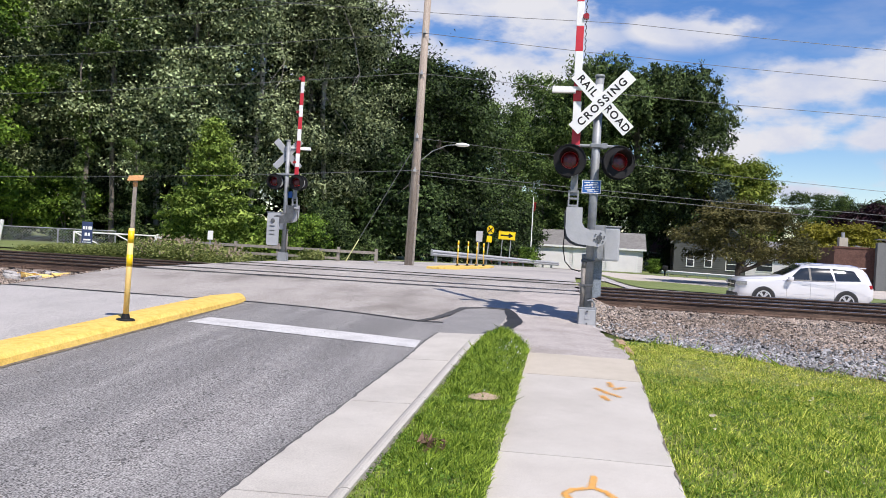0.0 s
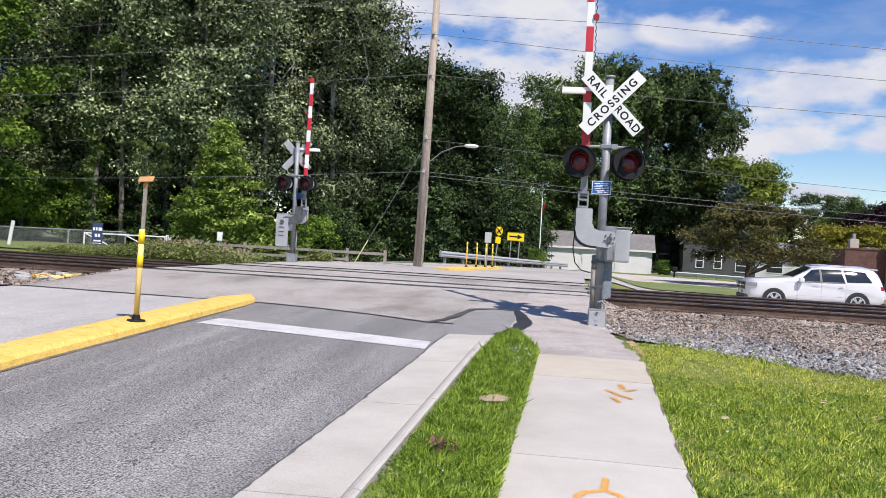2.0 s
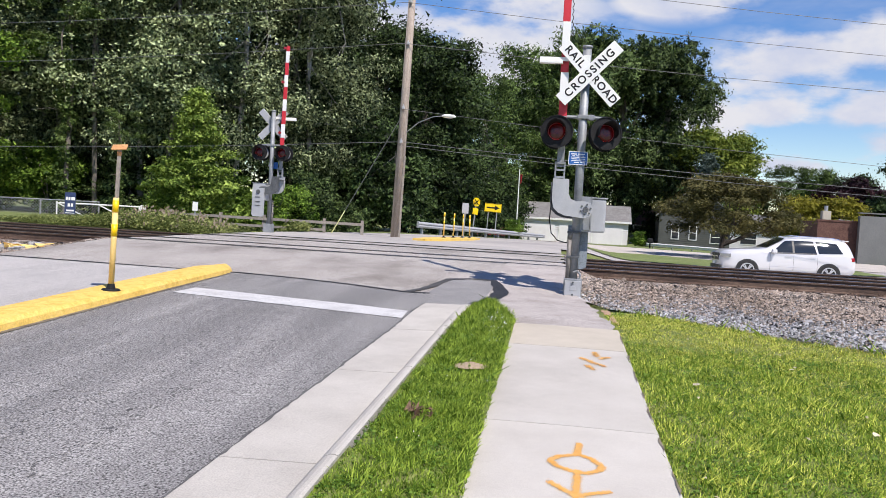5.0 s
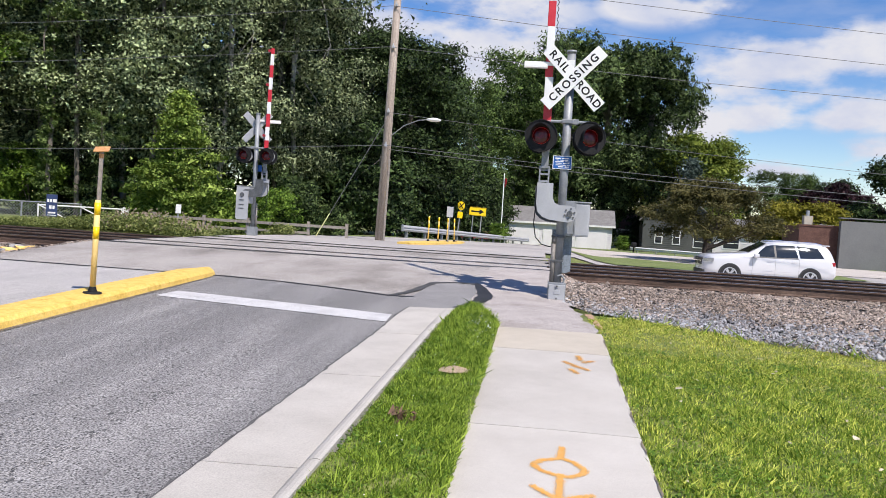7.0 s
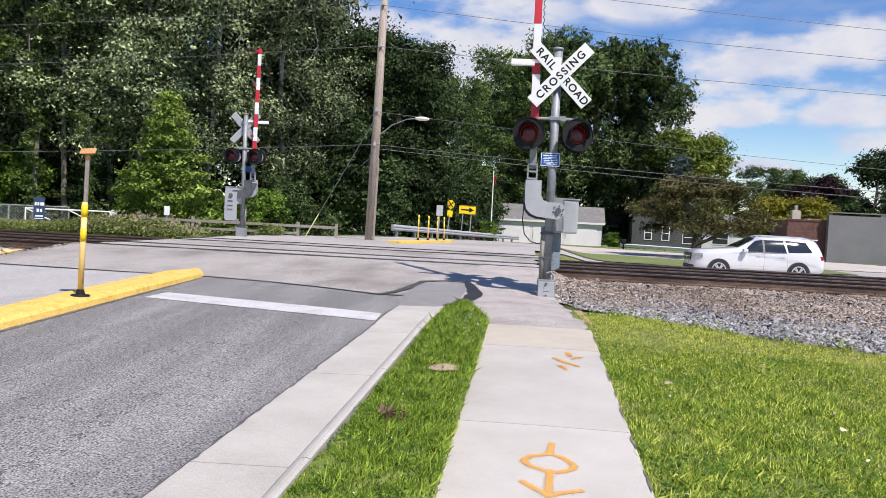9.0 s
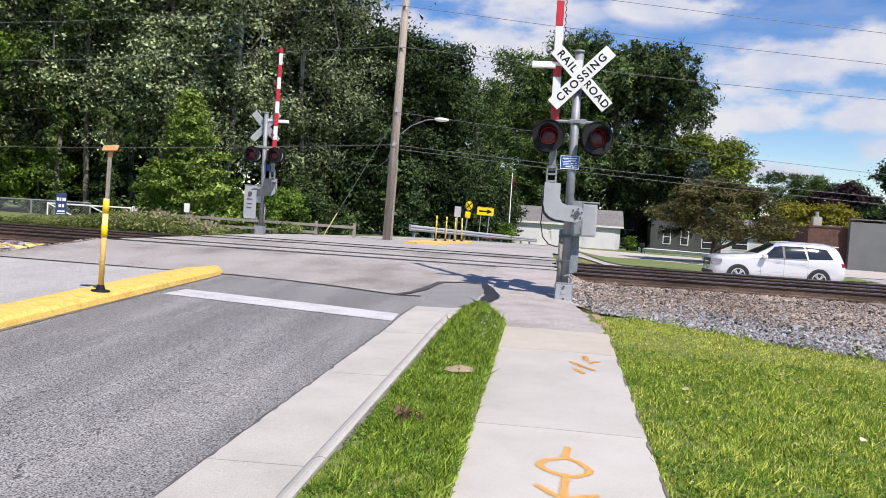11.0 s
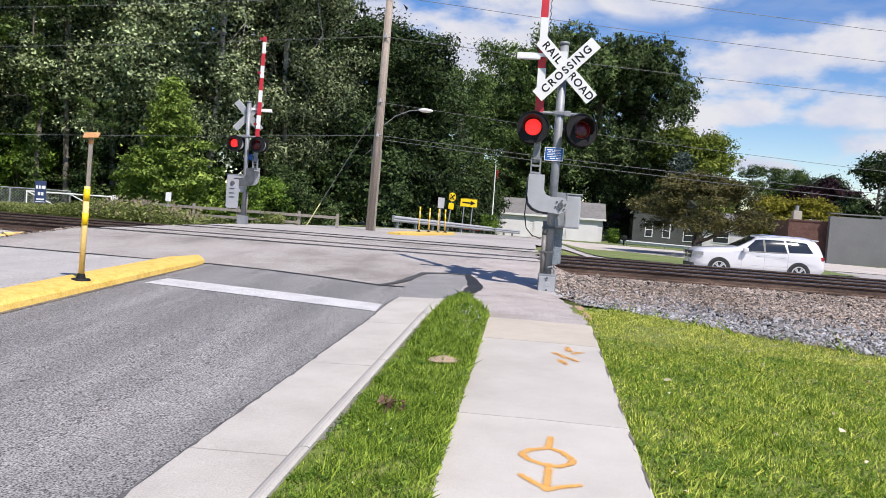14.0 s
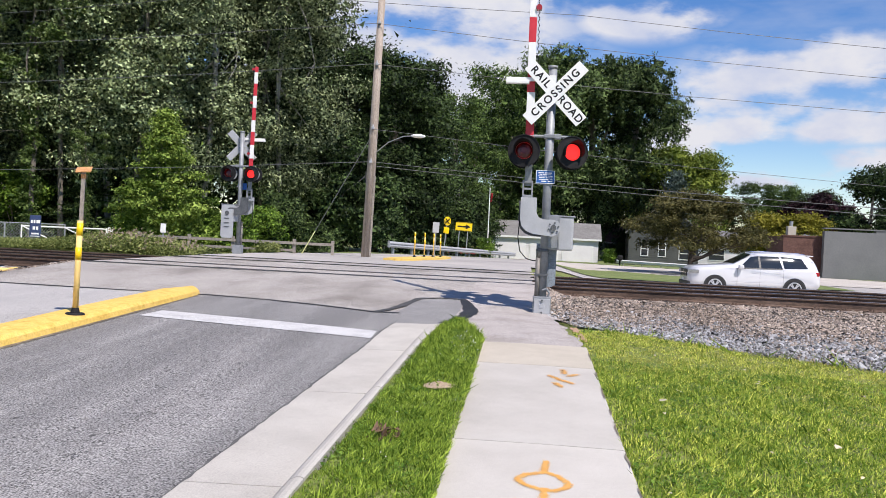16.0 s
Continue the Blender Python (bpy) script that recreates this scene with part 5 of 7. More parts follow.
# ---- poles and wires ----
def build_pole():
    th = thing("utility_pole", pose(-5.9, 30.5, 0.1, 0, 1.0, 0), "tall weathered wooden utility pole with street lamp arm", "utility pole")
    part("shaft", rod(B(), (0, 0, -0.3), (0, 0, 10.2), 0.185, 0.125, 20), M_POLE, th, "", None, True)
    bm = pipe(B(), [(0.12, -0.05, 3.95), (0.6, -0.15, 4.35), (1.15, -0.25, 4.58), (1.5, -0.3, 4.62)], 0.017, 8)
    lamp = part("lamp_arm", bm, M_GALV, th, "galvanised street lamp arm")
    bm = B()
    bmesh.ops.create_uvsphere(bm, u_segments=16, v_segments=10, radius=1, matrix=Matrix.Translation((1.72, -0.33, 4.62)) @ Matrix.Diagonal((0.27, 0.12, 0.075, 1)))
    part("lamp_head", bm, M_WHITEP, lamp, "pale oval street lamp head", None, True)
    for z in (3.6, 4.85, 7.2, 8.72):
        bm = box(B(), -0.05, 0.05, -0.22, -0.10, z - 0.05, z + 0.05, 0.01)
        rod(bm, (0.0, -0.2, z - 0.02), (0.0, -0.2, z + 0.12), 0.03, 0.022, 10)
        part("insulator_bracket", bm, M_GREYP, th, "grey insulator bracket")
    part("riser_guard", box(B(), 0.13, 0.20, -0.13, -0.06, 0.0, 3.1, 0.01), M_WOOD, th)
    g = thing("guy_wire", Matrix(), "steel guy wire with yellow guard beside the pole", "guy wire")
    part("wire", rod(B(), (-5.95, 30.4, 4.5), (-8.2, 30.0, 0.2), 0.012, 0.012, 6), M_WIRE, g)
    part("guard", rod(B(), (-8.2, 30.0, 0.2), (-7.75, 30.08, 1.06), 0.02, 0.02, 8), M_GUARD, g, "pale yellow guard sleeve")


build_pole()


def wire(pts, r=0.010):
    th = thing("overhead_wire", Matrix(), "thin grey overhead wire", "wire", "overhead wires")
    P = []
    for (a, b) in zip(pts, pts[1:]):
        a, b = Vector(a), Vector(b)
        n = 8
        sag = (b - a).length ** 2 * 0.00028
        P += [a.lerp(b, i / n) - Vector((0, 0, sag * 4 * (i / n) * (1 - i / n))) for i in range(n)]
    P.append(Vector(pts[-1]))
    bm = B()
    rows = [[bm.verts.new((p.x, p.y + r * math.cos(a), p.z + r * math.sin(a))) for a in (0.5, 2.07, 3.64, 5.21)] for p in P]
    for p, q in zip(rows, rows[1:]):
        for i in range(4):
            bm.faces.new((p[i], p[(i + 1) % 4], q[(i + 1) % 4], q[i]))
    part("strand", bm, M_WIRE, th)


wire([(-60, 30.5, 7.1), (-5.87, 30.3, 8.78), (40, 30.5, 6.4)])
wire([(-60, 30.5, 5.6), (-5.93, 30.3, 7.29), (40, 30.5, 5.7)])
wire([(-60, 30.5, 2.9), (-5.82, 30.3, 3.70), (40, 30.5, 2.8)], 0.010)
wire([(-5.8, 30.3, 4.9), (40, 30.5, 2.9)], 0.008)
wire([(-5.7, 30.3, 3.55), (40, 30.5, 2.4)], 0.010)
wire([(-40, 30.5, 12.6), (1.54, 30.5, 9.28), (40, 30.5, 7.1)])
wire([(-60, 36, 8.6), (-9.5, 36, 11.8)], 0.009)


# ---- guardrails, signs ----
def guardrail(a, b, posts, label, steel=None):
    a, b = Vector(a), Vector(b)
    d = (b - a)
    L = d.length
    ang = math.degrees(math.atan2(d.y, d.x))
    th = thing("guardrail", pose(a.x, a.y, a.z, 0, -math.degrees(math.asin(d.z / L)), ang), label, "guardrail", "guardrails", "structure")
    prof = [(0.0, 0.40), (-0.03, 0.42), (-0.08, 0.47), (-0.08, 0.51), (-0.02, 0.555), (-0.08, 0.60), (-0.08, 0.64), (-0.03, 0.69), (0.0, 0.71)]
    bm = B()
    rows = [[bm.verts.new((x, y, z)) for y, z in prof] + [bm.verts.new((x, y + 0.006, z)) for y, z in prof[::-1]] for x in np.linspace(0, L, 12)]
    for p, q in zip(rows, rows[1:]):
        for i in range(len(p)):
            j = (i + 1) % len(p)
            bm.faces.new((p[i], p[j], q[j], q[i]))
    part("beam", bm, steel or M_GALV, th, "ribbed galvanised steel beam")
    for i in range(posts):
        x = L * (i + 0.3) / posts
        part("post", box(B(), x - 0.05, x + 0.05, 0.02, 0.15, -0.4, 0.70), M_GALV, th)
    part("end_terminal", box(B(), -0.06, 0.0, -0.09, 0.03, 0.38, 0.73, 0.02), M_GALV, th)


guardrail((-6.9, 41.4, -0.05), (-0.9, 68, -0.85), 10, "galvanised steel guardrail along the road bend", M_GREYP)
guardrail((8.0, 74.5, -1.15), (17.5, 62, -1.05), 7, "white-grey guardrail before the house", M_WHITEP)


def post_sign(m, posts, h, label, build, r=0.03, material=None):
    th = thing("road_sign", m, label, "sign", "")
    for x in posts:
        part("post", box(B(), x - r, x + r, -0.02, 0.02, -0.3, h), material or M_GALV, th, "grey steel post")
    build(th)
    return th


def arrow_board(th):
    bm = box(B(), -0.55, 0.55, -0.04, -0.03, 1.72, 2.28, 0.004)
    b = part("board", bm, M_YBRIGHT, th, "yellow board with black arrow")
    bm = plate(B(), [(-0.42, 1.95), (0.12, 1.95), (0.12, 1.83), (0.44, 2.0), (0.12, 2.17), (0.12, 2.05), (-0.42, 2.05)], -0.046, -0.041)
    box(bm, -0.53, 0.53, -0.043, -0.0405, 2.245, 2.265)
    box(bm, -0.53, 0.53, -0.043, -0.0405, 1.735, 1.755)
    part("arrow", bm, M_BLACK, b, "black arrow and border")


def round_board(th):
    bm = rod(B(), (0, -0.04, 2.25), (0, -0.03, 2.25), 0.29, 0.29, 28)
    b = part("board", bm, M_YBRIGHT, th, "round yellow warning disc with black cross")
    bm = box(B(), -0.25, 0.25, -0.046, -0.041, -0.035, 0.035, 0, pose(0, 0, 2.25, 0, 45, 0))
    box(bm, -0.25, 0.25, -0.046, -0.041, -0.035, 0.035, 0, pose(0, 0, 2.25, 0, -45, 0))
    part("cross", bm, M_BLACK, b, "black cross")
    part("plaque", box(B(), -0.21, 0.21, -0.04, -0.03, 1.42, 1.84, 0.004), M_YBRIGHT, th, "square yellow plaque")


def grey_back(th):
    part("board", box(B(), -0.13, 0.13, -0.04, -0.03, 1.12, 1.54, 0.004), M_GREYP, th, "grey sign seen from behind")


def white_board(th):
    b = part("board", box(B(), -0.10, 0.10, -0.04, -0.03, 0.72, 1.06, 0.004), M_WHITEP, th, "white plate")


def blue_board(th):
    b = part("board", box(B(), -0.22, 0.22, -0.05, -0.02, 0.80, 1.75, 0.01), M_NAVY, th, "dark blue board with white print")
    bm = B()
    for z, hh, spans in ((1.48, 0.14, ((-0.18, -0.10), (-0.07, 0.0), (0.04, 0.19))), (1.2, 0.14, ((-0.10, 0.0), (0.03, 0.12))), (0.96, 0.07, ((-0.15, 0.15),)), (0.85, 0.03, ((-0.18, 0.18),))):
        for x0, x1 in spans:
            part("print", box(B(), x0, x1, -0.056, -0.051, z - hh / 2, z + hh / 2), M_WHITEP, b, "white print bar")


post_sign(pose(-4.25, 55, -0.33, 0, 2, 10), (-0.28, 0.28), 2.0, "yellow arrow sign with black arrow on two posts", arrow_board)
post_sign(pose(-5.45, 54.8, -0.25, 0, 5, 40), (0,), 2.4, "round yellow railroad warning sign with plaque", round_board, 0.04)
post_sign(pose(-3.65, 33.2, 0.08, 0, 1, 10), (0,), 1.5, "grey back of a road sign on the island", grey_back, 0.025)
post_sign(pose(-13.6, 30.1, 0.0, 0, 1, 15), (0,), 1.05, "small white plate sign among weeds", white_board, 0.025)
post_sign(pose(-21.1, 34, -0.62, 0, 0, 30), (-0.13, 0.13), 1.6, "dark blue board sign on two timber posts", blue_board, 0.06, M_WOOD)


def build_flagpole():
    th = thing("flagpole", pose(-2.9, 62, -0.5), "thin white flagpole with a limp flag", "flagpole")
    part("pole", rod(B(), (0, 0, -0.2), (0, 0, 5.2), 0.05, 0.035, 10), M_WHITEP, th)
    bm = B()
    rows = [[bm.verts.new((0.05 + 0.13 * u + 0.05 * math.sin(6 * u + z * 3), 0.10 * math.sin(9 * u + z * 2), z)) for u in np.linspace(0, 1, 7)] for z in (4.8, 4.5, 4.15)]
    for p, q in zip(rows, rows[1:]):
        for i in range(6):
            bm.faces.new((p[i], p[i + 1], q[i + 1], q[i]))
    bmesh.ops.solidify(bm, geom=bm.faces[:], thickness=0.01)
    part("flag", bm, M_RED, th, "limp red and white flag")


build_flagpole()


# ---- left side: fences ----
def build_fences():
    th = thing("chainlink_fence", Matrix(), "galvanised chain-link fence beside the woods", "fence", "", "structure")
    a, b = Vector((-33, 35.6, -0.55)), Vector((-22.6, 38.9, -0.5))
    d = (b - a)
    L = d.length
    u = d / L
    for i in range(5):
        p = a + u * (L * i / 4)
        part("post", rod(B(), p, p + Vector((0, 0, 1.25)), 0.04, 0.04, 8), M_GALV, th)
    bm = B()
    rod(bm, a + Vector((0, 0, 1.22)), b + Vector((0, 0, 1.22)), 0.028, 0.028, 8)
    part("top_rail", bm, M_GALV, th)
    v, f = [], []
    k = 0
    for s in np.arange(0, L, 0.14):
        for sg in (-1, 1):
            p, q = a + u * s, a + u * min(max(s + sg * 1.2, 0), L)
            zt = 1.2 * abs((q - p).length) / 1.2
            p, q = p + Vector((0, 0, 0.02)), q + Vector((0, 0, 0.02 + zt))
            n = Vector((0, 0, 0.009))
            w = u * 0.009
            v += [p - w, p + w, q + w, q - w]
            f.append((k, k + 1, k + 2, k + 3))
            k += 4
    part_mesh = raw("mesh", [tuple(x) for x in v], f, M_GALV, th, "diamond wire mesh")
    g = thing("field_gate", Matrix(), "white tubular field gate", "gate", "", "structure")
    a, b = Vector((-23.9, 37.4, -0.45)), Vector((-20.2, 38.4, -0.45))
    bm = B()
    for z in (0.15, 1.05):
        rod(bm, a + Vector((0, 0, z)), b + Vector((0, 0, z)), 0.035, 0.035, 8)
    part("rails", bm, M_WHITEP, g)
    part("brace", rod(B(), a + Vector((0, 0, 1.05)), a.lerp(b, 0.5) + Vector((0, 0, 0.15)), 0.03, 0.03, 8), M_WHITEP, g)
    part("brace", rod(B(), a.lerp(b, 0.5) + Vector((0, 0, 1.05)), b + Vector((0, 0, 0.15)), 0.03, 0.03, 8), M_WHITEP, g)
    for p in (a, b):
        part("upright", rod(B(), p, p + Vector((0, 0, 1.1)), 0.035, 0.035, 8), M_WHITEP, g)
    p = b + Vector((0.18, 0.05, -0.1))
    part("gate_post", box(B(), p.x - 0.1, p.x + 0.1, p.y - 0.1, p.y + 0.1, p.z, p.z + 1.25, 0.01), M_WHITEP, g, "square white gate post")
    # tilted white marker
    t = thing("marker_post", pose(-23.6, 31.5, -0.3, 0, 9, 0), "leaning pale marker post by the fence", "post")
    part("stake", rod(B(), (0, 0, 0), (0, 0, 1.35), 0.075, 0.075, 10), M_WHITEP, t)
    # timber rail fence behind the far mast
    w = thing("rail_fence", Matrix(), "low grey timber rail fence at the road end", "fence", "", "structure")
    xs = [-14.6, -12.6, -10.9, -8.55, -7.1]
    for x in xs:
        z = float(land(x, 30.2))
        part("post", box(B(), x - 0.05, x + 0.05, 30.15, 30.25, 0.1, 0.72), M_WOOD, w)
    for x0, x1 in zip(xs, xs[1:]):
        part("board", box(B(), x0, x1, 30.10, 30.14, 0.52, 0.62), M_WOOD, w)
        if x0 < -8.7:
            part("board", box(B(), x0, x1, 30.10, 30.14, 0.25, 0.34), M_WOOD, w)


build_fences()


# ---- buildings ----
def gable_house(name, m, w, d, h, rise, wall_m, roof_m, label, category, openings=(), over=0.3, ridge="x"):
    """Box with a gable roof; openings on the front: (x0, x1, z0, z1, material, name)."""
    th = thing(name, m, label, category)
    bm = B()
    if ridge == "x":
        pts = [(0, 0), (d, 0), (d, h), (d / 2, h + rise), (0, h)]
        f = [bm.verts.new((0, y, z)) for y, z in pts]
        g = [bm.verts.new((w, y, z)) for y, z in pts]
    else:
        pts = [(0, 0), (w, 0), (w, h), (w / 2, h + rise), (0, h)]
        f = [bm.verts.new((x, 0, z)) for x, z in pts]
        g = [bm.verts.new((x, d, z)) for x, z in pts]
    bm.faces.new(f)
    bm.faces.new(g[::-1])
    for i in range(5):
        j = (i + 1) % 5
        bm.faces.new((f[i], g[i], g[j], f[j]))
    wall = part("wall", bm, wall_m, th)
    # siding laps
    bm = B()
    z = 0.2
    while z < h:
        box(bm, 0, w, -0.02, -0.001, z, z + 0.012)
        z += 0.2
    part("siding_lap", bm, wall_m, wall)
    bm = B()
    t = 0.12
    if ridge == "x":
        for s in (0, 1):
            y0, y1 = (-over, d / 2) if s == 0 else (d + over, d / 2)
            z0 = h - rise * over / (d / 2)
            q = [(-over, y0, z0), (w + over, y0, z0), (w + over, y1, h + rise), (-over, y1, h + rise)]
            lo = [bm.verts.new(p) for p in q]
            hi = [bm.verts.new((p[0], p[1], p[2] + t)) for p in q]
            bm.faces.new(lo)
            bm.faces.new(hi[::-1])
            for i in range(4):
                j = (i + 1) % 4
                bm.faces.new((lo[i], hi[i], hi[j], lo[j]))
    else:
        for s in (0, 1):
            x0, x1 = (-over, w / 2) if s == 0 else (w + over, w / 2)
            z0 = h - rise * over / (w / 2)
            q = [(x0, -over, z0), (x0, d + over, z0), (x1, d + over, h + rise), (x1, -over, h + rise)]
            lo = [bm.verts.new(p) for p in q]
            hi = [bm.verts.new((p[0], p[1], p[2] + t)) for p in q]
            bm.faces.new(lo)
            bm.faces.new(hi[::-1])
            for i in range(4):
                j = (i + 1) % 4
                bm.faces.new((lo[i], hi[i], hi[j], lo[j]))
    part("roof", bm, roof_m, th, "shingled gable roof")
    if ridge == "x":
        z0 = h - rise * over / (d / 2)
        part("fascia", box(B(), -over, w + over, -over - 0.04, -over, z0 - 0.06, z0 + 0.13), M_WHITEP, th, "white eaves board")
    for x0, x1, z0, z1, mm, nm in openings:
        fr = box(B(), x0 - 0.09, x1 + 0.09, -0.05, -0.022, z0 - 0.09, z1 + 0.09)
        o = part(nm, fr, M_WHITEP, th, "white-framed " + nm)
        part("pane", box(B(), x0, x1, -0.062, -0.052, z0, z1), mm, o)
        if nm == "window":
            part("sash", box(B(), x0, x1, -0.07, -0.063, (z0 + z1) / 2 - 0.03, (z0 + z1) / 2 + 0.03), M_WHITEP, o)
    return th


gable_house("garage", pose(-3.8, 88, -1.5, 0, 0, -2), 11.2, 7, 2.75, 1.55, M_SIDING_W, M_SHINGLE, "long white garage with grey shingle roof", "garage",
            ((0.7, 3.6, 0.05, 2.1, M_SIDING_W, "garage_door"), (4.2, 7.0, 0.05, 2.1, M_SIDING_W, "garage_door"), (7.6, 10.6, 0.05, 2.1, M_SIDING_W, "garage_door")))
gable_house("house", pose(10.2, 85.5, -1.3, 0, 0, -12), 7.0, 8.5, 3.6, 3.0, M_SIDING_G, M_SHINGLE, "dark grey two-storey house with steep gable roof", "house",
            ((1.3, 1.9, 1.2, 2.5, M_GLASS, "window"), (3.0, 3.6, 1.2, 2.5, M_GLASS, "window"), (5.0, 6.2, 1.0, 2.1, M_GLASS, "window"), (2.9, 3.6, 3.9, 5.0, M_GLASS, "window")), 0.35, "y")
gable_house("house_wing", pose(16.8, 84, -1.3, 0, 0, -12), 12, 6, 2.7, 1.2, M_SIDING_W, M_SHINGLE, "low white siding wing beside the grey house", "house",
            ((1.0, 2.4, 1.1, 2.1, M_GLASS, "window"), (6.0, 7.4, 1.1, 2.1, M_GLASS, "window")))
gable_house("shed", pose(9.5, 104, -1.5, 0, 0, 0), 7, 6, 2.6, 2.0, M_SIDING_G, M_BROWNROOF, "small house far off with brown shingle roof", "house")


def build_store():
    th = thing("brick_store", Matrix(), "flat-roofed brown brick store with grey painted side wall", "building")
    part("brick_wall", box(B(), 16.9, 21.0, 57.2, 57.5, -0.9, 2.05), M_BRICK, th, "brown brick rear wall")
    part("brick_wall", box(B(), 16.9, 17.2, 57.5, 61, -0.9, 2.05), M_BRICK, th)
    part("parapet", box(B(), 16.85, 21.0, 57.15, 57.55, 2.05, 2.15), M_BRICK, th, "brick coping")
    bm = box(B(), 19.3, 60, 56.6, 57.0, -0.9, 2.5)
    box(bm, 22.5, 60, 56.6, 57.0, 2.5, 2.65)
    part("painted_wall", bm, M_BLOCK, th, "grey painted block wall")
    part("coping", box(B(), 19.25, 60, 56.55, 57.05, 2.65, 2.72), M_BLOCK, th)
    part("roof", box(B(), 17.0, 60, 57.5, 61, 1.7, 1.8), M_SHINGLE, th)
    ch = part("chimney", box(B(), 17.55, 18.1, 58.5, 59.0, 1.8, 2.75, 0.02), M_CONC_TAN, th, "pale brick chimney")
    part("chimney_pot", rod(B(), (17.82, 58.75, 2.75), (17.82, 58.75, 3.1), 0.12, 0.12, 10), M_GALV, ch)


build_store()


def mailbox():
    th = thing("mailbox", pose(8.0, 72.5, -1.15), "black mailbox on a post by the guardrail", "mailbox")
    part("post", box(B(), -0.06, 0.06, -0.06, 0.06, 0, 0.75), M_BLACK, th)
    bm = box(B(), -0.22, 0.22, -0.3, 0.3, 0.70, 1.15, 0.12)
    part("body", bm, M_BLACK, th)


mailbox()


def red_car():
    th = thing("parked_car", pose(-5.1, 72, -0.8, 0, 0, 10), "dark red car parked under the trees", "car")
    bm = B()
    prof = [(-2.1, 0.3), (2.1, 0.3), (2.15, 0.85), (1.3, 0.95), (0.7, 1.4), (-0.9, 1.4), (-1.6, 0.95), (-2.15, 0.8)]
    part("body", plate(bm, prof, -0.85, 0.85), M_REDCAR, th)
    part("window", plate(B(), [(0.65, 1.33), (-0.85, 1.33), (-1.4, 0.98), (1.15, 0.98)], -0.87, -0.855), M_GLASS, th)
    for x in (-1.3, 1.3):
        part("wheel", rod(B(), (x, -0.88, 0.32), (x, -0.66, 0.32), 0.32, 0.32, 20), M_TYRE, th)


red_car()


# ---- white SUV ----
def suv(m):
    th = thing("suv", m, "white four-door SUV parked on the gravel lot", "car")
    S = [-2.55, -2.52, -2.48] + [-2.4 + 0.12 * i for i in range(40)] + [2.36, 2.43, 2.48, 2.52, 2.54]
    top = lin([-2.55, -2.45, -2.3, -1.6, -1.05, -0.85, -0.05, 0.4, 1.2, 1.9, 2.2, 2.35, 2.48, 2.54], [0.84, 1.04, 1.12, 1.19, 1.23, 1.27, 1.70, 1.77, 1.79, 1.76, 1.70, 1.45, 1.12, 0.95])
    belt = lin([-2.55, -2.4, -1.1, 2.3, 2.54], [0.82, 1.01, 1.10, 1.15, 0.93])
    half = lin([-2.55, -2.45, -2.2, -1.7, -1, 1.5, 2.2, 2.45, 2.54], [0.62, 0.78, 0.90, 0.945, 0.96, 0.96, 0.93, 0.87, 0.78])
    low = lin([-2.55, -2.4, -2.0, 2.1, 2.4, 2.54], [0.42, 0.30, 0.26, 0.28, 0.36, 0.48])
    bm = B()
    rows = []
    for x in S:
        t, bl, hw, lo = top(x), belt(x), half(x), low(x)
        g = max(t - bl, 0.02)
        inset = min(0.30, g * 0.46)
        pr = [(hw * 0.75, lo), (hw * 0.97, lo + 0.06), (hw, lo + 0.30), (hw * 0.995, bl - 0.10), (hw - 0.02, bl), (hw - 0.04 - inset * 0.55, bl + g * 0.55), (hw - 0.07 - inset * 0.9, bl + g * 0.88), (hw * 0.45, t), (0, t + 0.012)]
        ring_ = pr + [(-y, z) for y, z in pr[-2::-1]]
        rows.append([bm.verts.new((x, y, z)) for y, z in ring_])
    for p, q in zip(rows, rows[1:]):
        for i in range(len(p) - 1):
            bm.faces.new((p[i], p[i + 1], q[i + 1], q[i]))
        bm.faces.new((p[-1], p[0], q[0], q[-1]))
    bm.faces.new(rows[0])
    bm.faces.new(rows[-1][::-1])
    part("body", bm, M_CARPAINT, th, "glossy white body", None, True)

    def side(x, z):
        """Half-width of the body at a place on its flank."""
        t, bl, hw = top(x), belt(x), half(x)
        g = max(t - bl, 0.02)
        inset = min(0.30, g * 0.46)
        return float(np.interp(z, [0.3, bl - 0.1, bl, bl + g * 0.55, bl + g * 0.88], [hw, hw * 0.995, hw - 0.02, hw - 0.04 - inset * 0.55, hw - 0.07 - inset * 0.9]))

    def panel(name, outline, mm, label="", off=0.008, thick=0.012, parent=None):
        p0, p1, p2, p3 = [Vector(p) for p in outline]
        nu, nv = max(1, int(abs(p1.x - p0.x) / 0.08)), 5
        for sgn in (-1, 1):
            bm = B()
            grids = []
            for o in (off, off - thick):
                g_ = []
                for j in range(nv + 1):
                    for i in range(nu + 1):
                        q = p0.lerp(p1, i / nu).lerp(p3.lerp(p2, i / nu), j / nv)
                        g_.append(bm.verts.new((q.x, sgn * (side(q.x, q.y) + o), q.y)))
                for j in range(nv):
                    for i in range(nu):
                        k = j * (nu + 1) + i
                        bm.faces.new((g_[k], g_[k + 1], g_[k + nu + 2], g_[k + nu + 1]))
                grids.append(g_)
            part(name, bm, mm, parent or th, label, None, True)

    panel("side_window", [(-0.66, 1.14), (0.12, 1.16), (0.12, 1.62), (-0.16, 1.58)], M_GLASS, "dark tinted front door glass", 0.016)
    panel("side_window", [(0.20, 1.15), (1.02, 1.17), (0.92, 1.63), (0.20, 1.62)], M_GLASS, "dark tinted rear door glass", 0.016)
    panel("side_window", [(1.10, 1.17), (2.02, 1.21), (1.80, 1.58), (1.02, 1.63)], M_GLASS, "dark tinted rear quarter glass", 0.016)
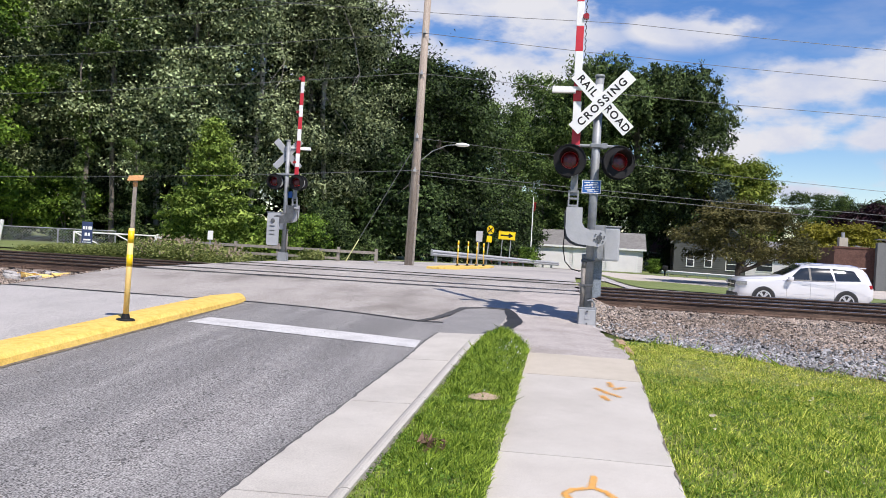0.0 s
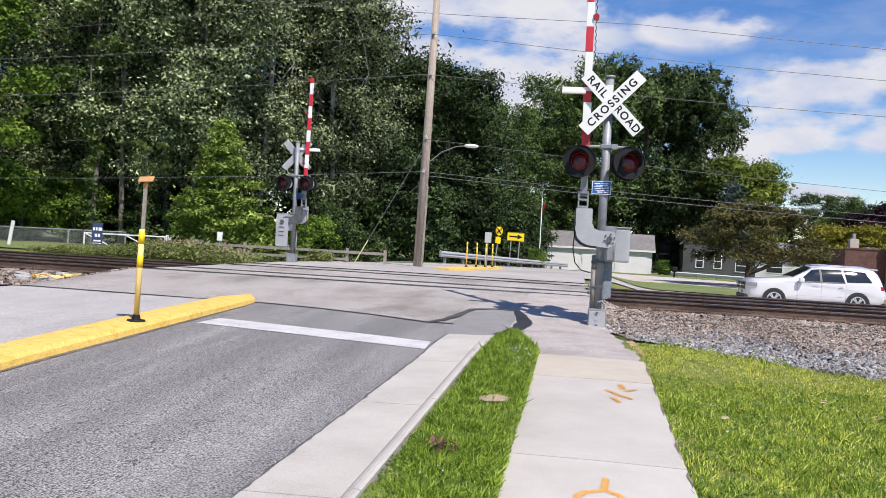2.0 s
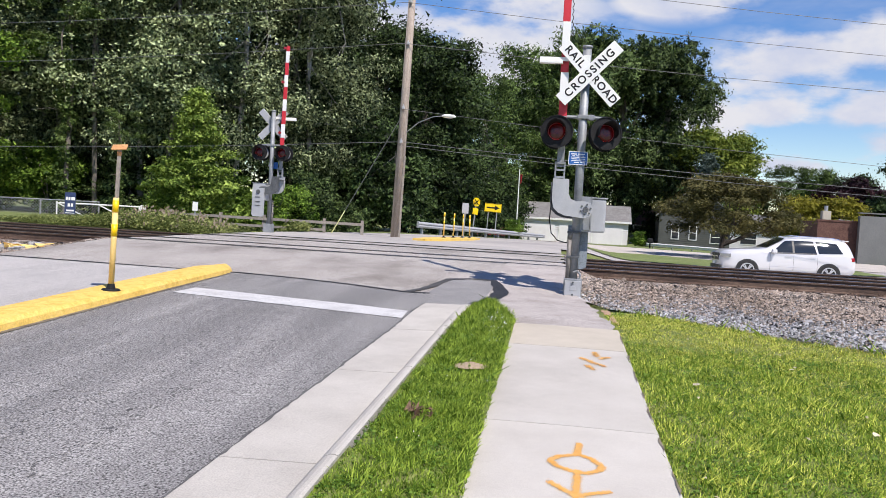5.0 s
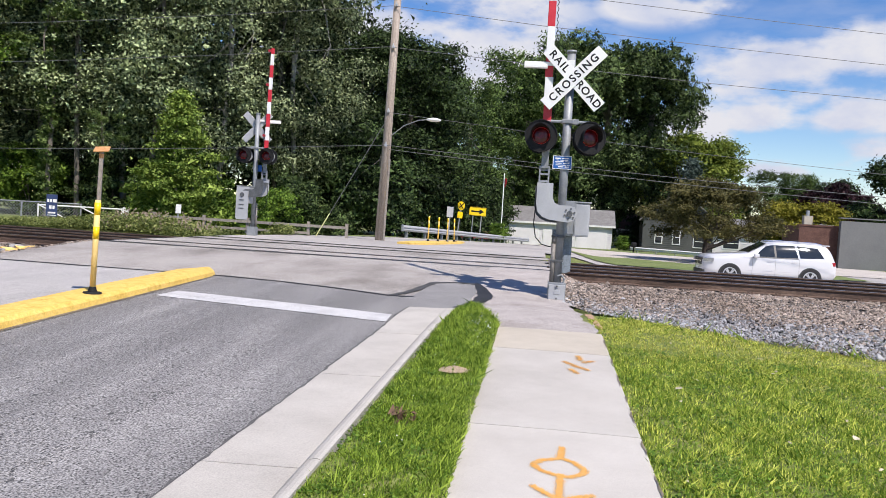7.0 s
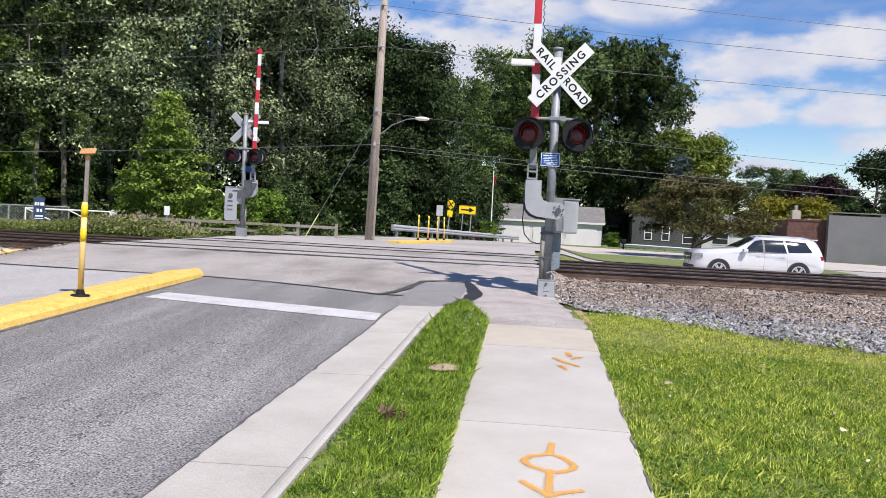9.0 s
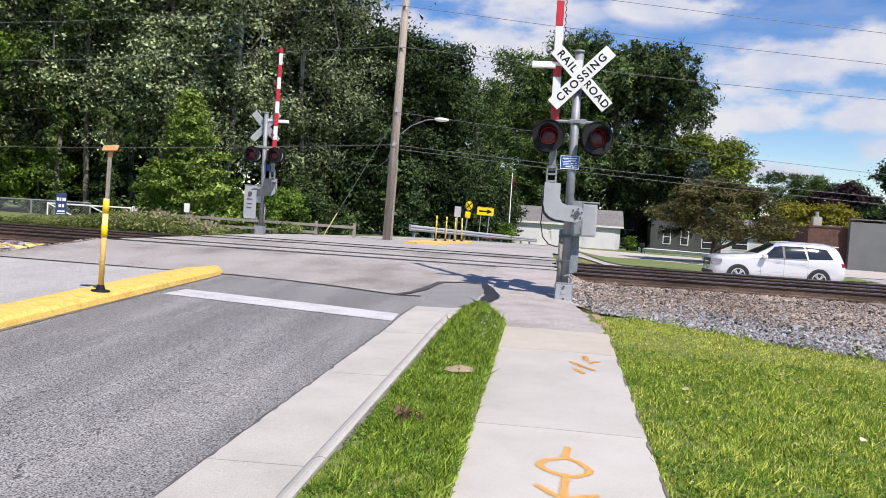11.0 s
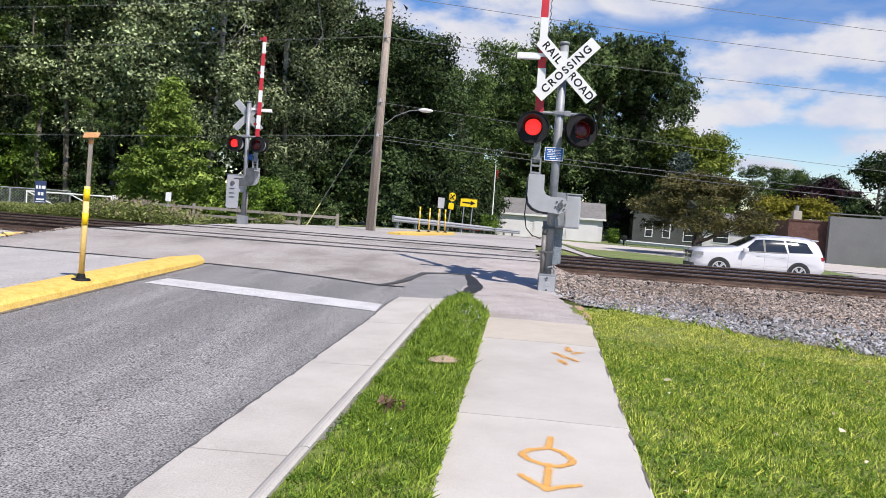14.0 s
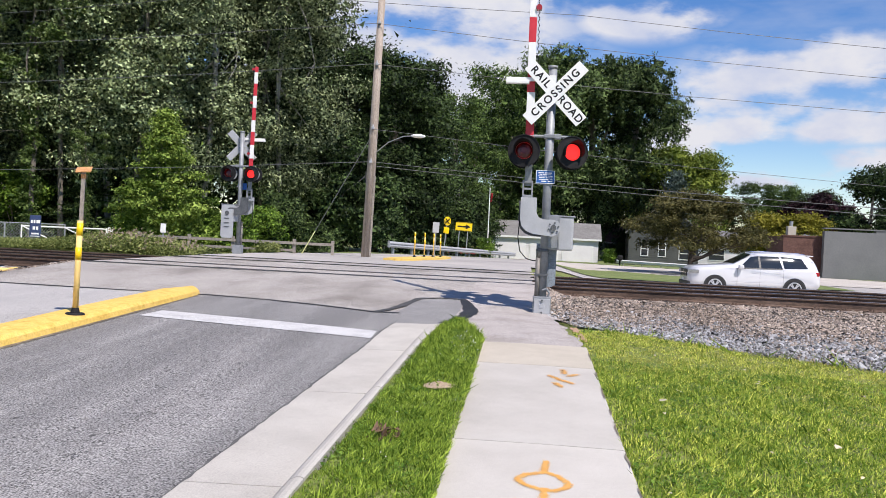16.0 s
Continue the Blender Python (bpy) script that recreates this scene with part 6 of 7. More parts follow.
    panel("door_pillar", [(0.12, 1.16), (0.20, 1.16), (0.20, 1.62), (0.12, 1.62)], M_TRIM, "black pillar between the door windows", 0.014)
    panel("window_trim", [(-0.72, 1.10), (1.04, 1.13), (1.03, 1.165), (-0.68, 1.135)], M_TRIM, "", 0.013)
    panel("body_crease", [(-1.0, 0.60), (1.05, 0.62), (1.05, 0.635), (-1.0, 0.615)], M_CARPAINT, "", 0.018, 0.02)
    part("spoiler", box(B(), 2.02, 2.30, -0.60, 0.60, 1.685, 1.73, 0.02), M_CARPAINT, th, "white roof spoiler")
    panel("rocker_trim", [(-1.1, 0.30), (1.0, 0.31), (1.0, 0.40), (-1.1, 0.39)], M_CHROME, "bright sill strip", 0.012)
    for x in (-0.72, 0.16, 1.06):
        panel("door_seam", [(x - 0.003, 0.45), (x + 0.003, 0.45), (x + 0.003, 1.10), (x - 0.003, 1.10)], M_TRIM, "", 0.004, 0.006)
    for x in (-0.05, 0.88):
        panel("door_handle", [(x - 0.10, 0.985), (x + 0.10, 0.985), (x + 0.10, 1.02), (x - 0.10, 1.02)], M_CARPAINT, "", 0.035, 0.03)
    # windscreen and rear glass
    bm = B()
    q = [bm.verts.new(p) for p in ((-0.82, -0.70, 1.305), (-0.82, 0.70, 1.305), (-0.10, 0.52, 1.70), (-0.10, -0.52, 1.70))]
    bm.faces.new(q)
    bmesh.ops.solidify(bm, geom=bm.faces[:], thickness=-0.015)
    part("windscreen", bm, M_GLASS, th)
    # lamps, grille
    for s in (-1, 1):
        bm = box(B(), -2.50, -2.08, s * 0.62 - 0.26, s * 0.62 + 0.26, 0.84, 0.985, 0.02, Matrix.Translation((-2.3, s * 0.62, 0)) @ pose(0, 0, 0, 0, 0, s * 24) @ Matrix.Translation((2.3, -s * 0.62, 0)))
        part("headlight", bm, M_HEAD, th, "clear headlight")
        bm = box(B(), 2.22, 2.47, s * 0.80 - 0.09, s * 0.80 + 0.09, 0.93, 1.08, 0.02)
        part("tail_light", bm, M_TAIL, th, "dark red tail light")
        bm = box(B(), -0.72, -0.52, s * 1.07 - 0.10, s * 1.07 + 0.10, 1.10, 1.26, 0.05)
        mi = part("wing_mirror", bm, M_CARPAINT, th)
        bm = pipe(B(), [(-0.0, s * 0.56, 1.74), (0.5, s * 0.57, 1.80), (1.7, s * 0.57, 1.79), (2.0, s * 0.56, 1.74)], 0.018, 8)
        part("roof_rail", bm, M_CHROME, th)
    bm = box(B(), -2.585, -2.45, -0.50, 0.50, 0.70, 0.98, 0.03)
    g = part("grille", bm, M_TRIM, th, "black grille with chrome cross bars")
    bm = box(B(), -2.595, -2.58, -0.48, 0.48, 0.83, 0.855)
    box(bm, -2.595, -2.58, -0.02, 0.02, 0.71, 0.97)
    part("grille_bar", bm, M_CHROME, g)
    part("lower_intake", box(B(), -2.575, -2.40, -0.72, 0.72, 0.36, 0.52, 0.03), M_TRIM, th, "black lower bumper intake")
    part("number_plate", box(B(), -2.60, -2.585, -0.16, 0.16, 0.53, 0.64), M_WHITEP, th, "blank plate")
    # wheels, each on a black plate that paints the shaded arch opening
    for x in (-1.56, 1.50):
        for s in (-1, 1):
            hw = half(x)
            bm = B()
            n = 24
            outer = [(x + 0.44 * math.cos(math.pi * i / n), max(0.39 + 0.43 * math.sin(math.pi * i / n), 0.30)) for i in range(n + 1)]
            outl = outer + [(x - 0.44, 0.29), (x + 0.44, 0.29)]
            a = [bm.verts.new((px, s * (hw + 0.014), pz)) for px, pz in outl]
            b = [bm.verts.new((px, s * (hw - 0.05), pz)) for px, pz in outl]
            bm.faces.new(a)
            bm.faces.new(b[::-1])
            for i in range(len(a)):
                j = (i + 1) % len(a)
                bm.faces.new((a[i], b[i], b[j], a[j]))
            part("wheel_arch", bm, M_TRIM, th, "black plate standing in for the shaded wheel opening")
            w = part("wheel", rod(B(), (x, s * (hw - 0.22), 0.39), (x, s * (hw + 0.018), 0.39), 0.39, 0.385, 32), M_TYRE, th, "black tyre")
            bm = B()
            yy = s * (hw + 0.022)
            for i in range(5):
                ang = i * 72 + 18
                for off in (-9, 9):
                    mm = pose(x, 0, 0.39, 0, ang + off, 0)
                    box(bm, 0.05, 0.26, yy - 0.012, yy + 0.012, -0.022, 0.022, 0, mm)
            r_ = B()
            part("rim", ring(r_, 0.235, 0.275, -0.02, 0.012, 32), M_ALLOY, w, "", pose(x, yy, 0.39))
            part("spokes", bm, M_ALLOY, w, "five split alloy spokes")
            part("hub", rod(B(), (x, yy - 0.02, 0.39), (x, yy + 0.02, 0.39), 0.07, 0.07, 14), M_ALLOY, w)
    return th


suv(pose(8.95, 34.6, -0.74, 0, 0, 3))


# ---- trees ----
def leaves(rng, lobes, n, size, droop=0.0, flat=0.0, clump=0.26):
    """Leaf slivers in twig clumps spread over lobes (centre, radii): arrays of corners and faces."""
    vol = np.array([l[1][0] * l[1][1] * l[1][2] for l in lobes]) ** 0.67
    m = max(8, n // 26)
    pick = rng.choice(len(lobes), m, p=vol / vol.sum())
    c = np.array([l[0] for l in lobes])[pick]
    r = np.array([l[1] for l in lobes])[pick]
    d = rng.normal(size=(m, 3))
    d /= np.linalg.norm(d, axis=1)[:, None]
    up = rng.uniform(0, 1, m) < 0.5
    d[:, 2] = np.where(up, np.abs(d[:, 2]), d[:, 2])
    bump = 1 + 0.25 * np.sin(d[:, 0] * 5 + c[:, 0] * 3) * np.sin(d[:, 1] * 5 + c[:, 1]) + 0.2 * np.sin(d[:, 2] * 7 + c[:, 2] * 2)
    q = c + d * r * (rng.uniform(0, 1, m) ** 0.22 * bump)[:, None]
    k = rng.integers(0, m, n)
    spread = clump * rng.lognormal(0, 0.35, m)
    off = rng.normal(size=(n, 3)) * np.array([1, 1, 0.55])
    p = q[k] + off * spread[k][:, None]
    if droop:
        hang = droop * rng.uniform(0, 1, m) ** 1.5
        fall = rng.uniform(0, 1, n)
        p = q[k] + off * np.array([0.45, 0.45, 0.3]) * spread[k][:, None]
        p[:, 2] -= hang[k] * fall
    nrm = d[k] * (0.8 - flat) + rng.normal(size=(n, 3)) * 0.6 + np.array([0, 0, 0.4 + flat])
    nrm /= np.linalg.norm(nrm, axis=1)[:, None]
    t = np.cross(nrm, rng.normal(size=(n, 3)))
    t /= np.linalg.norm(t, axis=1)[:, None] + 1e-9
    if droop:
        t = t + np.array([0, 0, -0.6])
        t /= np.linalg.norm(t, axis=1)[:, None]
    b = np.cross(nrm, t)
    s = (size * rng.lognormal(0, 0.3, n))[:, None]
    wd = 0.42 if droop else 0.66
    v = np.stack([p - t * s + b * s * wd, p - t * s * 0.6 - b * s * wd, p + t * s + nrm * s * 0.1], 1).reshape(-1, 3)
    f = np.arange(n * 3).reshape(-1, 3)
    return v, f


def limb(bm, rng, a, b, r0, r1, depth):
    a, b = Vector(a), Vector(b)
    mid = a.lerp(b, 0.5) + Vector(rng.normal(0, 0.05, 3)) * (b - a).length
    rod(bm, a, mid, r0, (r0 + r1) / 2, 7)
    rod(bm, mid, b, (r0 + r1) / 2, r1, 7)
    if depth > 0:
        for _ in range(2):
            d = (b - a).normalized() + Vector(rng.normal(0, 0.55, 3))
            d.normalize()
            limb(bm, rng, b, b + d * (b - a).length * rng.uniform(0.25, 0.4), r1, r1 * 0.5, depth - 1)


def tree_kind(seed, name, label, category, lobes, n, size, leaf, trunk, limbs=4, droop=0.0, flat=0.0, bark=None, group="", clump=0.26):
    """One tree at the origin: tapered trunk with limbs, crown of leaf slivers. trunk: (height, radius)."""
    rng = np.random.default_rng(seed)
    th = thing(name, pose(0, 0, -200), label, category, group)
    h, r = trunk
    bm = B()
    lean = rng.normal(0, 0.02, 2) * h
    top = Vector((lean[0], lean[1], h))
    midp = top * 0.5 + Vector((rng.normal(0, 0.015) * h, rng.normal(0, 0.015) * h, 0))
    rod(bm, (0, 0, -0.5), midp, r, r * 0.75, 10)
    rod(bm, midp, top, r * 0.75, r * 0.35, 10)
    for i in range(limbs):
        k = rng.integers(len(lobes))
        z = h * rng.uniform(0.35, 0.95)
        st = midp.lerp(top, (z / h - 0.5) * 2) if z > h / 2 else Vector((0, 0, -0.5)).lerp(midp, z / h * 2)
        e = Vector(lobes[k][0])
        limb(bm, rng, st, st.lerp(e, 0.6), r * 0.4, r * 0.16, 1)
    part("trunk", bm, bark or M_BARK, th)
    v, f = leaves(rng, lobes, n, size, droop, flat, clump)
    raw("crown", v, f, leaf, th, "")
    return th


def lobes_round(rng, cx, cy, z0, z1, rad, n, lr):
    """Lobes filling an egg between two heights."""
    out = []
    for _ in range(n):
        u = rng.uniform(0, 1)
        z = z0 + (z1 - z0) * u
        env = rad * math.sin(math.pi * (0.12 + 0.80 * u)) ** 0.6
        a = rng.uniform(0, 2 * math.pi)
        q = env * math.sqrt(rng.uniform(0.15, 1))
        s = lr * rng.uniform(0.7, 1.3)
        out.append(((cx + q * math.cos(a), cy + q * math.sin(a), z), (s, s, s * rng.uniform(0.6, 0.9))))
    return out


def place(kind, spots):
    """Copies of a tree: (x, y, scale, turn) or (x, y, scale, turn, height scale)."""
    for x, y, s, a, *hs in spots:
        m = pose(x, y, float(land(x, y)) - 0.1, 0, 0, a)
        o = copy_thing(kind, m)
        o.scale = (s, s, hs[0] if hs else s)


def dome(rng, n, rad, z0, z1, lr, lz):
    """Flat lobes filling a dome that is widest low down."""
    out = []
    for i in range(n):
        u = rng.uniform(0, 1) ** 1.2
        q = rad * math.sqrt(max(0.02, 1 - u * u)) * math.sqrt(rng.uniform(0.05, 1))
        a = i * 2.4 + rng.uniform(-0.4, 0.4)
        out.append(((q * math.cos(a), q * math.sin(a), z0 + (z1 - z0) * u), (lr, lr, lz)))
    return out


def build_trees():
    rg = np.random.default_rng(11)
    wood = "woodland trees"
    tall_a = tree_kind(21, "cottonwood_tree", "tall cottonwood at the wood's edge, glitter and shade put into its leaf colour", "tree", lobes_round(rg, 0, 0, 3.5, 19.5, 3.6, 70, 1.15), 62000, 0.072, M_LEAF_A, (17, 0.16), 5, bark=M_PALEBARK, group=wood, clump=0.30)
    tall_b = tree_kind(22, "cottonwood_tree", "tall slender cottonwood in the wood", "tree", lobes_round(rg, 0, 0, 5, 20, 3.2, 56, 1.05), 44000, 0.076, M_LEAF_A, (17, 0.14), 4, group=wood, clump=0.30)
    maple = tree_kind(23, "maple_tree", "broad dark green maple with dense crown, shade put into its leaf colour", "tree", lobes_round(rg, 0, 0, 1.6, 12.6, 3.9, 74, 1.15), 80000, 0.085, M_LEAF_B, (10, 0.3), 6, group=wood, clump=0.28)
    maple_b = tree_kind(24, "maple_tree", "dark green maple with lobed crown, shade put into its leaf colour", "tree", lobes_round(rg, 0, 0, 1.5, 12.0, 3.5, 46, 1.15), 18000, 0.13, M_LEAF_B, (9, 0.30), 6, group=wood, clump=0.33)
    oak = tree_kind(37, "oak_tree", "tall green oak with an open crown beyond the road", "tree", lobes_round(rg, 0, 0, 1.5, 12.0, 3.5, 54, 1.0), 42000, 0.072, M_LEAF_K, (10, 0.2), 7, group=wood, clump=0.20)
    willow = tree_kind(25, "willow_tree", "large tree with drooping soft green foliage", "tree", lobes_round(rg, 0, 0, 3.0, 13.6, 4.0, 60, 1.2), 62000, 0.12, M_LEAF_C, (11, 0.4), 7, droop=1.5, group=wood, clump=0.30)
    shrub = tree_kind(26, "shrub", "bright green leafy shrub at the wood's edge", "shrub", lobes_round(rg, 0, 0, 0.3, 2.6, 1.4, 22, 0.5), 11000, 0.06, M_LEAF_D, (1.6, 0.05), 4, group="shrubs", clump=0.14)
    bush = tree_kind(34, "bush", "dull green bush in the shade of the maples", "shrub", lobes_round(rg, 0, 0, 0.3, 2.6, 1.4, 20, 0.5), 8000, 0.07, M_LEAF_C, (1.6, 0.05), 4, group="shrubs", clump=0.16)
    dark = tree_kind(27, "understory_tree", "understory sapling in the wood, near-black leaves standing for deep shade", "tree", lobes_round(rg, 0, 0, 0.4, 6.0, 2.4, 22, 1.1), 11000, 0.105, M_LEAF_B, (5, 0.10), 4, group=wood)
    young = tree_kind(28, "young_elm", "light green young tree with feathery layered branches", "tree", [((q * math.cos(a), q * math.sin(a), z), (0.85 - 0.10 * z, 0.85 - 0.10 * z, 0.22)) for z, q, a in
             [(0.6 + 5.2 * i / 60, (2.1 - 2.05 * (i / 60) ** 1.3) * random.uniform(0.25, 1.0), i * 2.4) for i in range(60)]], 30000, 0.062, M_LEAF_Y, (5.6, 0.08), 8, flat=0.35, clump=0.13)
    crab = tree_kind(29, "ornamental_tree", "low spreading bronze-green ornamental tree with several stems", "tree", dome(rg, 64, 3.3, 1.55, 4.2, 0.7, 0.3), 34000, 0.06, M_LEAF_E, (1.9, 0.17), 12, flat=0.25, clump=0.16, bark=M_DARKBARK)
    gold = tree_kind(30, "golden_shrub", "large golden-yellow shrub behind the store", "shrub", lobes_round(rg, 0, 0, 1.0, 5.0, 2.4, 26, 0.7), 12000, 0.10, M_LEAF_G, (3, 0.15), 4)
    purple = tree_kind(31, "purple_maple", "round maple with dark purple leaves", "tree", lobes_round(rg, 0, 0, 2.0, 9.6, 3.6, 30, 1.2), 16000, 0.14, M_LEAF_F, (6, 0.3), 5)
    lime = tree_kind(32, "linden_tree", "yellow-green broad tree behind the house", "tree", lobes_round(rg, 0, 0, 2.0, 11.0, 3.9, 44, 1.1), 26000, 0.12, M_LEAF_H, (7, 0.3), 5, clump=0.32)
    elm = tree_kind(33, "elm_tree", "bright green sunlit elm at the wood's edge", "tree", lobes_round(rg, 0, 0, 2.2, 12.0, 2.5, 34, 0.85), 20000, 0.085, M_LEAF_D, (9, 0.16), 4, group=wood, clump=0.22)
    ivy = tree_kind(35, "ivy_clad_trunk", "slim trunk wrapped in pale green ivy", "tree", [((0.15 * math.sin(i), 0.15 * math.cos(i), 0.4 + i * 0.33), (0.42 - 0.006 * i, 0.42 - 0.006 * i, 0.4)) for i in range(30)] +
             [((rg.normal(0, 1.2), rg.normal(0, 1.0), rg.uniform(8, 13)), (0.8, 0.8, 0.5)) for _ in range(9)], 12000, 0.065, M_LEAF_V, (13, 0.14), 3, group=wood, clump=0.12)
    spruce = tree_kind(36, "blue_spruce", "small blue-green spruce behind the house", "tree", [((q * math.cos(a), q * math.sin(a), z), (0.6, 0.6, 0.25)) for z, q, a in
             [(2 + 8.5 * i / 60, (2.2 - 2.1 * (i / 60)) * random.uniform(0.4, 1.0), i * 2.4) for i in range(60)]], 9000, 0.12, M_LEAF_S, (10, 0.15), 4)
    rnd = random.Random(5)

    def jit(pts, s0, s1):
        return [(x + rnd.uniform(-0.6, 0.6), y + rnd.uniform(-0.8, 0.8), rnd.uniform(s0, s1), rnd.uniform(0, 360)) for x, y in pts]

    place(elm, [(-28.4, 36.0, 1.0, 0), (-31.8, 35.0, 1.05, 90)])
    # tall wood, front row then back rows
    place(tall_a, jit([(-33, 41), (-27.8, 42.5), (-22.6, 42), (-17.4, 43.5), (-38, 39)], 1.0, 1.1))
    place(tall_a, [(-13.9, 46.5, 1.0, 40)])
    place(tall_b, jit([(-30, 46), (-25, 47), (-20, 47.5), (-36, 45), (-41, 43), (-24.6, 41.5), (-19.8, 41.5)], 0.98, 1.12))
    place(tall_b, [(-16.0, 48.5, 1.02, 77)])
    place(maple_b, jit([(-34, 54), (-28, 55), (-23, 55), (-18.5, 56), (-41, 52)], 1.5, 1.65))
    place(ivy, [(-24.7, 39.2, 1.0, 0), (-21.4, 38.6, 0.42, 60)])
    # middle group and the far right group
    place(maple, [(-12.4, 54.5, 1.03, 20), (-9.2, 55.5, 1.06, 140), (-11.0, 60, 1.12, 250)])
    place(maple, [(-15.0, 53.5, 0.95, 77)])
    place(oak, [(-9, 66, 1.1, 20)])
    place(oak, [(-7.0, 75, 1.2, 30), (-3.3, 96, 1.78, 40), (-0.6, 97, 1.68, 130), (-5.8, 92, 1.25, 200), (0.8, 104, 1.75, 10)])
    place(willow, [(3.0, 100, 1.72, 15), (7.0, 101, 1.70, 140), (12.3, 100, 1.68, 250)])
    place(lime, [(15.6, 96, 1.13, 0), (18.4, 97, 1.10, 80), (20.4, 104, 0.95, 200)])
    place(spruce, [(15.6, 90.5, 0.95, 0)])
    place(maple_b, [(37.0, 123, 0.9, 60), (40.5, 121, 0.9, 20), (52, 122, 0.9, 50), (26.5, 124, 0.82, 0)])
    place(oak, [(34.8, 120, 0.95, 10), (31.0, 121, 0.96, 100)])
    place(purple, [(34.2, 100, 0.97, 0), (31.9, 101, 0.86, 90), (36.6, 102, 0.85, 30)])
    place(maple_b, [(33.9, 87, 0.90, 0), (38, 86, 0.98, 60)])
    place(gold, [(20.6, 74, 0.95, 0), (23.4, 74.5, 0.97, 120), (22, 76, 0.9, 60)])
    place(crab, [(9.45, 49.2, 1.16, 0, 1.08)])
    place(young, [(-15.0, 33.0, 1.0, 0)])
    # understory: dense near-black leaves that paint the shade behind the edge
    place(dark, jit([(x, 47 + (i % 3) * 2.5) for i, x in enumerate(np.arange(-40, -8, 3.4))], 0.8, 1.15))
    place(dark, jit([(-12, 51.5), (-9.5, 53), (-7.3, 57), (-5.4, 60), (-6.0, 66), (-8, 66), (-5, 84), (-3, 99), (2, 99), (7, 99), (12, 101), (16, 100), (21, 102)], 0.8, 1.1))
    place(shrub, jit([(-29, 40.5), (-26.5, 40.2), (-31.5, 40), (-34, 39.5)], 1.15, 1.45))
    place(bush, jit([(-24.3, 41.3), (-22.0, 41.0), (-20.2, 40.2), (-18.6, 39.5)], 0.9, 1.2))
    place(shrub, jit([(-17.2, 35.6), (-16.0, 34.8), (-13.6, 34.8), (-12.4, 35.4), (-15.0, 33.9), (-11.9, 36.2)], 0.7, 0.95))
    place(bush, [(-11.0, 37.4, 0.8, 20), (-10.0, 40, 0.7, 200), (-12.2, 38.6, 1.1, 90)])
    place(shrub, [(-2.95, 60.5, 0.55, 0), (8.6, 87, 0.6, 0)])
    for k in (oak, elm, tall_a, tall_b, maple, maple_b, willow, shrub, bush, dark, young, crab, gold, purple, lime, ivy, spruce):
        for o in (*k.children_recursive, k):
            bpy.data.objects.remove(o)


build_trees()


